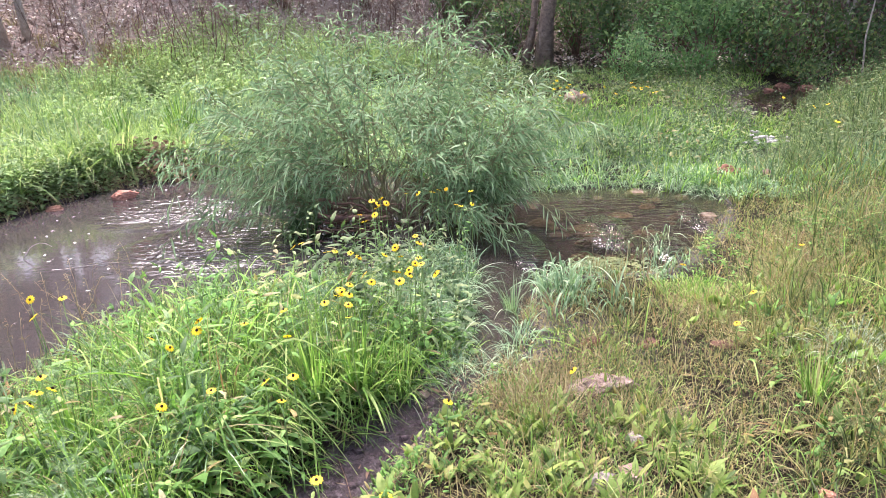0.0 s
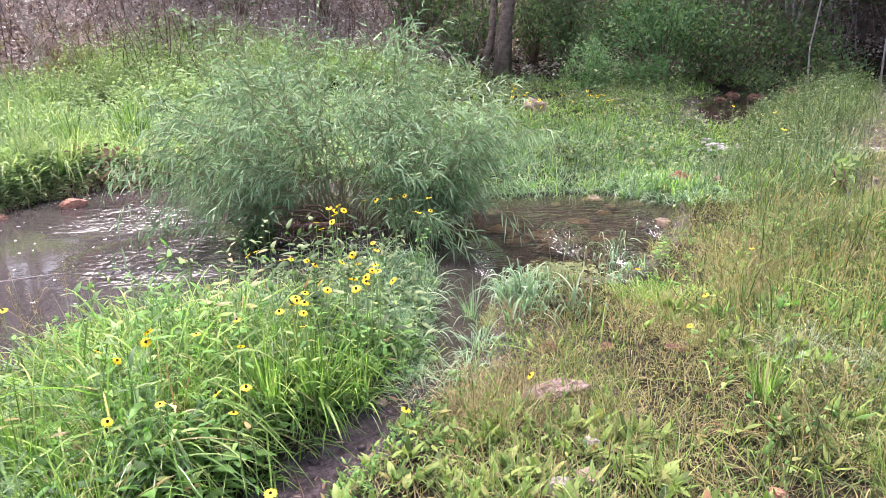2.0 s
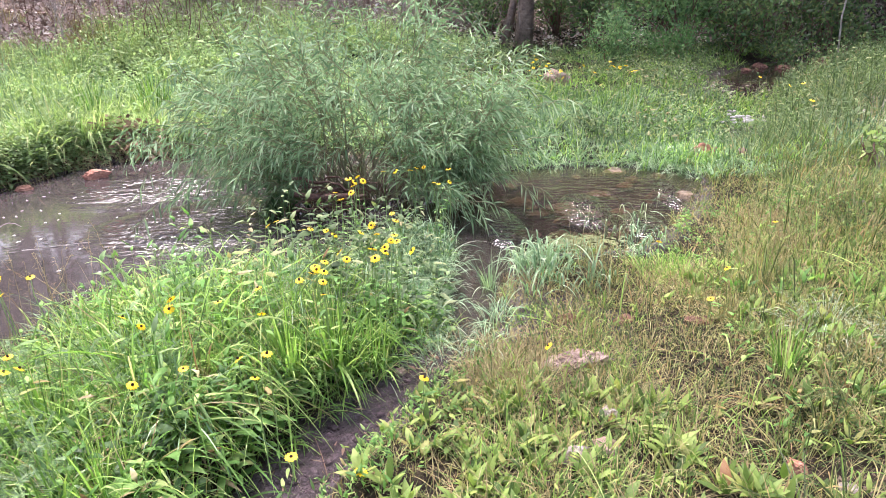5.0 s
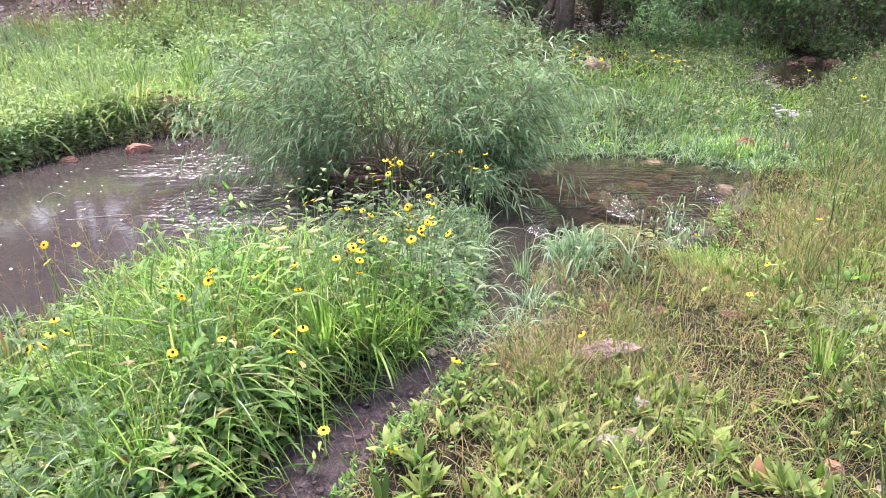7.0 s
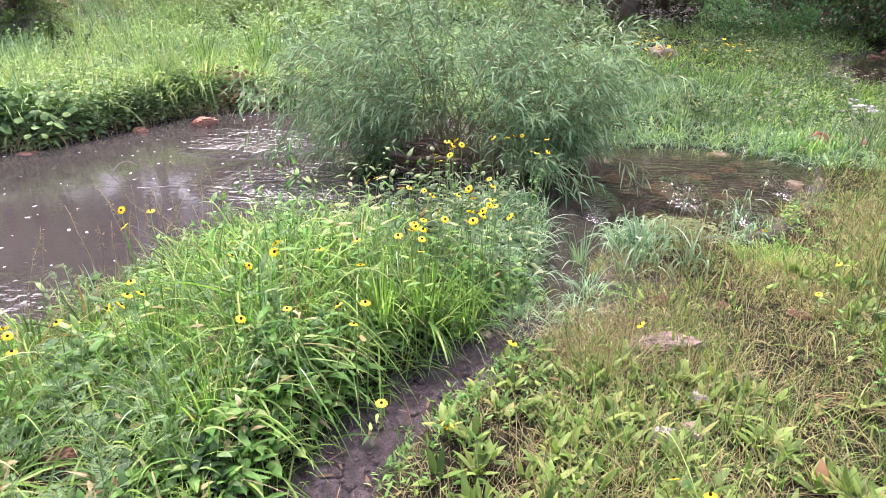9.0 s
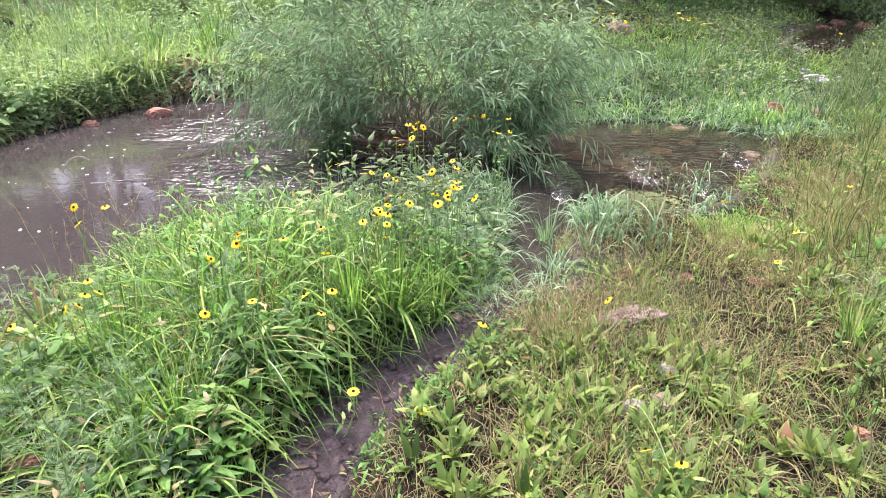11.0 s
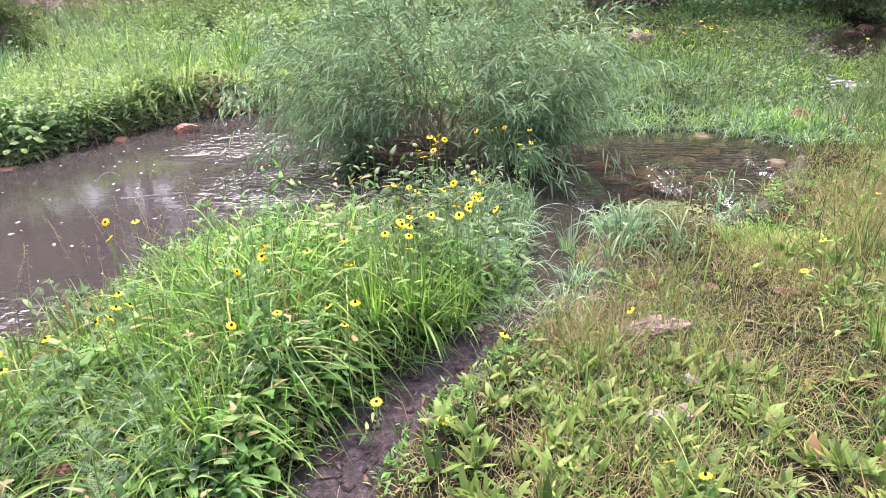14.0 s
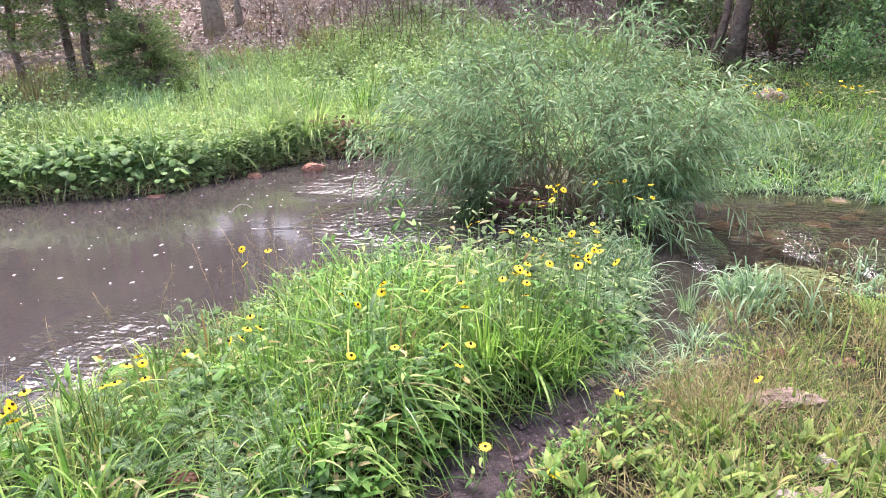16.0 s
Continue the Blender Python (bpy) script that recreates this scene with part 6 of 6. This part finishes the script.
def coneflower(x, y, z, rng, label, big=1.0):
    gz = float(ground_z(x, y))
    h = max(0.12, z - gz)
    off = rng.normal(0, 0.05, 2)
    ob = base("coneflower", (x - off[0], y - off[1], gz), label, "flower", "yellow coneflowers")
    top = np.array([off[0], off[1], z - gz])
    part("stem", Pile_of([tube(bent((0, 0, -0.02), top, (off[0] * 0.3, off[1] * 0.3, 0), rng, 6, 0.003), np.linspace(0.0028, 0.0018, 6), 5)], "stem", GREENSTEM), ob)
    head = part("petals", petals, ob, "yellow ray petals")
    sc = rng.uniform(0.56, 0.8) * big
    head.matrix_basis = Matrix.Translation(top) @ Euler((rng.normal(0.35, 0.3), rng.normal(0, 0.3), rng.uniform(0, 6))).to_matrix().to_4x4() @ Matrix.Diagonal((sc, sc, sc * rng.uniform(0.8, 1.6), 1))
    part("cone", cone, head, "dark brown centre")
    for q in rng.uniform(0.15, 0.8, 3):
        lf = part("leaf", stemleaf, ob)
        s = rng.uniform(0.6, 1.1)
        lf.matrix_basis = Matrix.Translation(top * q) @ Matrix.Rotation(rng.uniform(0, 6.28), 4, "Z") @ Matrix.Diagonal((s, s, s, 1))


ON_SPIT = [(-1.79, 2.61, 0.55), (-1.66, 2.43, 0.55), (-1.65, 2.62, 0.55), (-1.39, 2.04, 0.5), (-1.34, 1.94, 0.5), (-1.3, 1.96, 0.5), (-1.32, 1.87, 0.5), (-1.35, 1.84, 0.5), (-0.88, 1.87, 0.48), (-0.75, 1.96, 0.48), (-0.58, 2.01, 0.48), (-0.49, 1.89, 0.48), (-0.49, 2.04, 0.48), (-0.59, 2.34, 0.48), (-1.03, 2.27, 0.48), (-1.14, 2.35, 0.48), (-0.98, 2.41, 0.48), (-1.01, 2.5, 0.48), (-0.8, 2.46, 0.48), (-0.67, 2.58, 0.48)]
MID_SPIT = [(-0.35, 2.4, 0.52), (-0.37, 2.5, 0.52), (-0.4, 2.52, 0.52), (-0.41, 2.55, 0.52), (-0.38, 2.6, 0.52), (-0.29, 2.62, 0.52), (-0.17, 2.62, 0.52), (-0.14, 2.74, 0.52), (-0.11, 2.89, 0.52), (-0.12, 2.82, 0.52), (-0.02, 2.69, 0.52), (-0.3, 3.13, 0.45), (-0.26, 3.23, 0.45), (-0.14, 3.29, 0.45), (-0.61, 3.2, 0.45), (-0.48, 3.17, 0.45), (-0.43, 3.11, 0.45), (-0.78, 3.35, 0.45), (-0.17, 3.41, 0.45)]
SPIT_TIP = [(-0.51, 3.67, 0.5), (-0.46, 3.54, 0.5), (-0.42, 3.66, 0.5), (-0.43, 3.8, 0.5), (-0.43, 3.88, 0.5), (-0.38, 3.89, 0.5), (-0.43, 4.0, 0.5), (-0.48, 3.96, 0.5), (-0.31, 4.4, 0.42), (-0.23, 4.39, 0.42), (-0.13, 4.41, 0.42), (-0.09, 4.46, 0.42), (-0.04, 4.47, 0.42), (0.13, 4.4, 0.42), (0.04, 4.08, 0.42), (0.07, 4.05, 0.42), (0.14, 4.08, 0.42)]
MEADOW_FL = [(0.03, 2.26, 0.22), (0.54, 2.47, 0.22), (1.33, 3.59, 0.22), (1.56, 3.19, 0.22), (1.35, 2.85, 0.22), (2.11, 3.85, 0.22), (-0.39, 1.82, 0.22), (0.53, 1.6, 0.22), (0.62, 1.55, 0.22), (-0.15, 1.74, 0.22)]
FAR_FL = [(1.25, 9.0, 0.6), (1.31, 9.15, 0.62), (1.3, 8.69, 0.58), (1.36, 8.5, 0.6), (1.39, 8.43, 0.55), (1.14, 8.35, 0.58), (1.5, 8.3, 0.55), (1.05, 8.6, 0.6), (2.02, 8.05, 0.58), (2.06, 8.08, 0.62), (2.13, 8.2, 0.6), (2.28, 8.22, 0.6), (2.3, 8.0, 0.56), (1.75, 8.35, 0.58), (3.43, 7.18, 0.55), (3.61, 6.64, 0.55), (3.21, 5.69, 0.55), (3.42, 6.51, 0.55)]
NEAR_FL = [(-1.61, 1.67, 0.5), (-1.56, 1.63, 0.5), (-1.46, 1.73, 0.5), (-1.78, 1.3, 0.5), (-1.91, 1.45, 0.5), (-1.77, 1.27, 0.5), (-1.56, 1.5, 0.5)]
rng = np.random.default_rng(51)
for places, label in ((ON_SPIT, "yellow coneflower with dark centre on the spit"), (MID_SPIT, "yellow coneflower with dark centre among tall grass"), (SPIT_TIP, "yellow coneflower with dark centre beside the willow"),
                      (MEADOW_FL, "low yellow coneflower with dark centre in wet grass"), (FAR_FL, "distant yellow coneflower on the far shore"), (NEAR_FL, "yellow coneflower with dark centre at the pond's edge")):
    for x, y, z in places:
        far = y > 5
        z += 0.06 * (places is MID_SPIT or places is SPIT_TIP)
        coneflower(x, y, z + 0.06 * far, rng, label, 1.1 if far else 1.0)
        if places is NEAR_FL or (places is MID_SPIT and rng.random() < 0.4):
            coneflower(x + rng.normal(0, 0.035), y + rng.normal(0, 0.035), z + rng.uniform(-0.06, 0.03), rng, label)
        for k in range(1 if y > 7.9 else 0):
            coneflower(x + rng.normal(0, 0.1), y + rng.normal(0, 0.1), z + rng.uniform(-0.05, 0.12), rng, label, 1.1)

# ---- small things on the water and banks ----
rng = np.random.default_rng(71)
pl = Pile()
grass(pl, 420, (-0.9, 0.2, 0.8, 2.9), lambda x, y: step(0.2, 0.1, seg_dist(x, y, MUD, False)), (0.06, 0.22), (0.0015, 0.0035), (1.3, 1.55), (-0.05, 0.02), rng, levels=3)
stuff("mud_straw", pl.mesh("mud_straw", DRY), "loose straw lying on the wet mud", "straw")
pl = Pile()
grass(pl, 210, (-2.4, -1.2, 1.0, 3.4), lambda x, y: (np.abs(shore(x, y) - 0.15) < 0.15) * 1.0, (0.5, 0.75), (0.0018, 0.003), (0.05, 0.5), (0.1, 0.6), rng, levels=7)
grass(pl, 1100, (-2.4, -0.8, 1.0, 3.8), lambda x, y: (np.abs(shore(x, y) - 0.09) < 0.09) * 1.0, (0.3, 0.6), (0.0016, 0.0035), (0.1, 1.0), (0.3, 1.1), rng, clump=14, levels=5)
seeds = []
sx, sy = spread(26, (-2.3, -1.0, 1.0, 3.2), lambda x, y: (np.abs(shore(x, y) - 0.12) < 0.12) * 1.0, rng)
for qx, qy in zip(sx, sy):
    root, tip = np.array([qx, qy, float(ground_z(qx, qy))]), np.array([qx, qy, float(ground_z(qx, qy))]) + np.array([rng.normal(-0.06, 0.1), rng.normal(0.03, 0.1), rng.uniform(0.35, 0.55)])
    line = bent(root, tip, (0, 0, 0.03), rng, 8, 0.006)
    seeds.append(tube(line, np.linspace(0.002, 0.001, 8), 4))
    where = line[4] + (line[7] - line[4]) * rng.random((16, 1)) + rng.normal(0, 0.004, (16, 3))
    seeds.append(ribbons(where, rng.normal(0, 1, (16, 3)) * (1, 1, 0.6) + (0, 0, 0.5), rng.uniform(0.012, 0.03, 16), np.full(16, 0.004), 0.2, leaf_shape, 2, rng=rng))
for chunk in seeds:
    pl.add(*chunk)
stuff("seed_stalks", pl.mesh("seed_stalks", DRY), "thin dry seed stalks at the pond's edge", "dry grass")
pl = Pile()
n = 260
P = np.stack([rng.normal(-3.3, 0.24, n), rng.normal(7.2, 0.1, n), np.zeros(n)], 1)
P[:, 2] = np.maximum(ground_z(P[:, 0], P[:, 1]), 0.0) + rng.uniform(0.01, 0.24, n)
L = rng.uniform(0.06, 0.14, n)
pl.add(*ribbons(P, rng.normal(0, 1, (n, 3)) * (1, 1, 0.5), L, L * 0.5, 0.2, leaf_shape, 3, rng=rng))
stuff("dead_leaves", pl.mesh("dead_leaves", BROWNLEAF), "heap of brown dead leaves on the bank", "leaf litter")
for name, a, b, bow, r, label in (("twig", (-3.34, 4.64, -0.02), (-3.16, 4.76, 0.06), (0.0, 0.0, 0.08), 0.005, "thin pale twig standing out of the pond"),
                                  ("stick", (-2.95, 4.4, 0.0), (-2.5, 4.5, 0.006), (0.0, 0.0, 0.0), 0.006, "thin bleached stick floating on the pond")):
    pts = bent(a, b, bow, rng, 7, 0.004)
    tagged(new(name, Pile_of([tube(pts, np.linspace(r, r * 0.5, 7), 5)], name, PALEBARK)), label, "twig")

# small grey box lying in the tall grass
def lidded_box(x, y, size, turn):
    ob = base("box", (x, y, float(ground_z(x, y)) + 0.005), "small pale grey plastic box half hidden in grass", "box", turn=turn)
    for name, z0, z1, grow, label in (("body", 0.0, size[2] * 0.7, 0.0, ""), ("lid", size[2] * 0.7 + 0.002, size[2], 0.008, "paler flat lid")):
        bm = bmesh.new()
        bmesh.ops.create_cube(bm, size=1.0)
        for v in bm.verts:
            v.co = Vector((v.co.x * (size[0] + grow), v.co.y * (size[1] + grow), (z0 + z1) / 2 + v.co.z * (z1 - z0)))
        bmesh.ops.bevel(bm, geom=bm.edges[:], offset=0.006, segments=2, affect="EDGES")
        me = bpy.data.meshes.new(name)
        bm.to_mesh(me)
        bm.free()
        me.materials.append(GREYPLASTIC)
        part(name, me, ob, label)


lidded_box(2.75, 3.04, (0.26, 0.16, 0.09), 0.12)

# dark wet pebbles where the meadow is bare
pl = Pile()
for k in range(260):
    px, py = 1.5 + rng.normal(0, 0.12), 1.72 + rng.normal(0, 0.1)
    r0 = rng.uniform(0.003, 0.01)
    d = rng.normal(0, 1, (6, 3)) * 0.25 + np.array([(1, 0, 0), (-1, 0, 0), (0, 1, 0), (0, -1, 0), (0, 0, 0.7), (0, 0, -0.7)])
    pl.add(np.array([px, py, float(ground_z(px, py))]) + d * r0, [(0, 2, 4), (2, 1, 4), (1, 3, 4), (3, 0, 4), (2, 0, 5), (1, 2, 5), (3, 1, 5), (0, 3, 5)])
stuff("pebbles", pl.mesh("pebbles", BROWNSTONE, False), "dark wet pebbles on bare soil", "pebbles")

# docks beside the mud
dock_leaf = mesh_np("leaf", *ribbons(np.zeros((1, 3)), np.array([[0.85, 0, 0.5]]), 1.0, 0.3, 0.45, leaf_shape, 8, fold=0.1, side=np.array([[0, 1.0, 0]])), HERB)
for x, y in ((-0.58, 2.14), (-0.66, 2.02), (-0.78, 1.82), (-0.9, 1.6), (-0.42, 2.4), (-0.98, 1.42)):
    ob = base("dock", (x, y, float(ground_z(x, y)) - 0.005), "dock plant with large dark green leaves beside the mud", "plant", "docks by the mud", rng.uniform(0, 6))
    for j in range(7):
        lf = part("leaf", dock_leaf, ob)
        s = rng.uniform(0.11, 0.19)
        lf.matrix_basis = Matrix.Rotation(j * 2.4 + rng.normal(0, 0.3), 4, "Z") @ Matrix.Translation((0.01, 0, rng.uniform(0, 0.06))) @ Matrix.Rotation(rng.normal(-0.15, 0.3), 4, "Y") @ Matrix.Diagonal((s, s, s, 1))

# tall pale herbs with paired leaves along the pond side of the spit
pair_leaf = [mesh_np("leaf", *ribbons(np.zeros((1, 3)), np.array([[0.8, 0, 0.6]]), 1.0, w, dr, leaf_shape, 6, fold=0.12, side=np.array([[0, 1.0, 0]])), m) for w, dr, m in ((0.2, 0.3, PALEHERB), (0.26, 0.5, PALEHERB), (0.17, 0.15, PALEHERB))]


def paired_herb(x, y, h, leaf, pairs, label, group):
    ob = base("herb", (x, y, float(ground_z(x, y)) - 0.01), label, "herb", group, rng.uniform(0, 6))
    top = np.array([rng.normal(0, 0.1) * h, rng.normal(0, 0.1) * h, h])
    part("stem", Pile_of([tube(bent((0, 0, 0), top, rng.normal(0, 0.01, 3), rng, 5, 0.003), np.linspace(0.0035, 0.0016, 5), 5)], "stem", GREENSTEM), ob)
    for k in range(pairs):
        q = 0.22 + 0.78 * (k + 0.5) / pairs
        for turn in (0, math.pi):
            lf = part("leaf", pair_leaf[rng.integers(0, 3)], ob)
            s = leaf * rng.uniform(0.75, 1.15) * (1.1 - 0.35 * q)
            tilt = rng.normal(0.25 - 0.75 * max(0.0, q - 0.6), 0.2)
            lf.matrix_basis = Matrix.Translation(top * q) @ Matrix.Rotation(k * 1.57 + turn + rng.normal(0, 0.3), 4, "Z") @ Matrix.Rotation(tilt, 4, "Y") @ Matrix.Diagonal((s, s, s, 1))


cx, cy = spread(18, (-2.1, 0.1, 2.2, 4.4), lambda x, y: spit_area(x, y) * (x < -0.35) * np.exp(-np.maximum(shore(x, y) - 0.12, 0) / 0.22), rng)
for x, y in zip(cx, cy):
    paired_herb(float(x), float(y), rng.uniform(0.16, 0.32), 0.11, 5, "pale green herb with paired lance leaves by the pond", "paired-leaf herbs by the pond")
cx, cy = spread(12, (-1.7, -0.1, 1.5, 3.3), lambda x, y: spit_area(x, y) * LUSH(x, y) * CLEAR(x, y), rng)
for x, y in zip(cx, cy):
    paired_herb(float(x), float(y), rng.uniform(0.24, 0.4), 0.13, 4, "leafy green herb among the spit grass", "leafy herbs of the spit")

# feathery ragweed-like plants on the near spit
fl, fd, fw = [], [], []
for q in np.linspace(0.12, 1, 11):
    for sd in (-1, 1):
        fl.append((q, 0, 0.02 * math.sin(q * 3)))
        fd.append((0.7, sd, 0.1))
        fw.append(0.36 * math.sin(math.pi * min(0.97, 0.15 + 0.8 * q)) + 0.06)
frond = mesh_np("frond", *ribbons(np.array(fl + [(0, 0, 0)]), np.array(fd + [(1, 0, 0.05)]), np.array(fw + [1.0]), np.array([0.055] * len(fl) + [0.03]), 0.12, leaf_shape, 3, side=np.array([(-0.6 * d[1], 0.7, 0.2) if d[1] else (0, 1, 0) for d in fd + [(1, 0, 0)]])), FEATHER)
cx, cy = spread(44, (-1.9, -0.5, 0.9, 2.4), lambda x, y: spit_area(x, y) * step(0.3, 0.55, grain(x + 1, y + 3, 1.9)), rng)
for x, y in zip(cx, cy):
    h = rng.uniform(0.16, 0.36)
    ob = base("feathery_plant", (float(x), float(y), float(ground_z(x, y)) - 0.01), "grey-green feathery-leaved plant on the near spit", "plant", "feathery plants of the spit", rng.uniform(0, 6))
    top = np.array([rng.normal(0, 0.04), rng.normal(0, 0.04), h])
    part("stem", Pile_of([tube(bent((0, 0, 0), top, rng.normal(0, 0.01, 3), rng, 5, 0.003), np.linspace(0.003, 0.0015, 5), 5)], "stem", GREENSTEM), ob)
    for k in range(9):
        q = 0.25 + 0.75 * k / 8
        fr = part("frond", frond, ob)
        s = rng.uniform(0.05, 0.09) * (1.15 - 0.4 * q)
        fr.matrix_basis = Matrix.Translation(top * q) @ Matrix.Rotation(k * 2.4 + rng.normal(0, 0.2), 4, "Z") @ Matrix.Rotation(rng.normal(-0.5, 0.25), 4, "Y") @ Matrix.Diagonal((s, s, s, 1))

# single lance-leaved herbs close by
lance = [mesh_np("leaf", *ribbons(np.zeros((1, 3)), np.array([[0.75, 0, 0.65]]), 1.0, w, dr, leaf_shape, 6, fold=0.12, side=np.array([[0, 1.0, 0]])), ROSETTE) for w, dr in ((0.26, 0.2), (0.32, 0.35), (0.22, 0.1))]
CLUSTERS = ((0.72, 2.28), (0.9, 2.2), (0.62, 1.62), (0.5, 1.5), (1.4, 3.3), (0.2, 1.72), (0.45, 2.02), (0.95, 1.95), (-0.1, 1.62), (0.02, 1.52), (1.1, 1.78), (0.42, 2.3), (1.5, 2.25), (0.1, 2.05))
cx, cy = spread(84, (-0.35, 2.1, 1.2, 3.0), lambda x, y: right_area(x, y) * step(0.35, 0.55, grain(x, y, 1.5)), rng)
near = np.array(CLUSTERS)[rng.integers(0, len(CLUSTERS), 110)] + rng.normal(0, 0.07, (110, 2))
for k, (x, y) in enumerate(zip(np.concatenate([cx, near[:, 0]]), np.concatenate([cy, near[:, 1]]))):
    thick = k >= len(cx)
    ob = base("meadow_herb", (float(x), float(y), float(ground_z(x, y)) - 0.005), "light green lance-leaved herb in a dense patch" if thick else "low light green herb with lance-shaped leaves", "herb", "lance-leaved meadow herbs", rng.uniform(0, 6))
    for j in range(rng.integers(6, 10)):
        lf = part("leaf", lance[j % 3], ob)
        s = rng.uniform(0.05, 0.1) * (1.3 if thick else 1.0)
        lf.matrix_basis = Matrix.Rotation(j * 2.4 + rng.normal(0, 0.3), 4, "Z") @ Matrix.Translation((0.008, 0, rng.uniform(0, 0.03))) @ Matrix.Rotation(rng.normal(-0.2 if thick else 0, 0.3), 4, "Y") @ Matrix.Diagonal((s, s, s, 1))

rng = np.random.default_rng(61)
pl = Pile()
x, y = spread(240, (-6.5, -0.9, 2.0, 7.2), lambda x, y: (shore(x, y) < -0.15) * (0.2 + 0.8 * grain(x, y, 0.8)), rng)
n = len(x)
L = rng.uniform(0.012, 0.045, n)
D = rng.normal(0, 1, (n, 3)) * (1, 1, 0)
pl.add(*ribbons(np.stack([x, y, np.full(n, 0.005)], 1), D, L, L * 0.6, 0.0, leaf_shape, 3, side=np.cross(unit(D), [0, 0, 1.0])))
stuff("floating_flecks", pl.mesh("floating_flecks", FOAM), "pale leaf flecks floating on the pond", "flecks")
pl = Pile()
n = 420
x, y = rng.normal(0.98, 0.13, n), rng.normal(4.17, 0.055, n)
L = rng.uniform(0.015, 0.05, n)
D = rng.normal(0, 1, (n, 3)) * (1, 1, 0.06)
pl.add(*ribbons(np.stack([x, y, rng.uniform(0.003, 0.012, n)], 1), D, L, L * 0.7, 0.0, leaf_shape, 3, side=np.cross(unit(D), [0, 0, 1.0])))
stuff("algae", pl.mesh("algae", ALGAE), "dull green algae floating by the outlet", "algae")

# clods along the wet mud
rng = np.random.default_rng(77)
pl = Pile()
x, y = spread(420, (-0.95, 0.3, 0.7, 3.0), lambda x, y: step(0.24, 0.1, seg_dist(x, y, MUD, False)), rng)
for px, py, pz in zip(x, y, ground_z(x, y)):
    k = 0.005 + 0.02 * rng.random() ** 3
    d = rng.normal(0, 1, (6, 3)) * 0.22 + np.array([(1, 0, 0), (-1, 0, 0), (0, 1, 0), (0, -1, 0), (0, 0, 0.6), (0, 0, -0.6)])
    pl.add(np.array([px, py, pz]) + d * k, [(0, 2, 4), (2, 1, 4), (1, 3, 4), (3, 0, 4), (2, 0, 5), (1, 2, 5), (3, 1, 5), (0, 3, 5)])
stuff("mud_clods", pl.mesh("mud_clods", WETMUD), "dark purplish clods of wet mud", "mud")
pl = Pile()
x, y = spread(70, (-0.9, 0.2, 0.8, 2.9), lambda x, y: step(0.22, 0.12, seg_dist(x, y, MUD, False)), rng)
n = len(x)
L = rng.uniform(0.025, 0.07, n)
D = rng.normal(0, 1, (n, 3)) * (1, 1, 0.2)
pl.add(*ribbons(np.stack([x, y, ground_z(x, y) + 0.006], 1), D, L, L * 0.35, 0.1, leaf_shape, 3, side=rng.normal(0, 1, (n, 3)) * (1, 1, 0.3)))
for k in range(16):
    i = rng.integers(0, n)
    a = np.array([x[i], y[i], float(ground_z(x[i], y[i])) + 0.008])
    b = a + rng.normal(0, 0.12, 3) * (1, 1, 0.05)
    pl.add(*tube(bent(a, b, rng.normal(0, 0.01, 3), rng, 4, 0.004), np.linspace(0.0025, 0.0012, 4), 4))
stuff("mud_debris", pl.mesh("mud_debris", BROWNLEAF), "dead leaves and bits of twig on the mud", "debris")
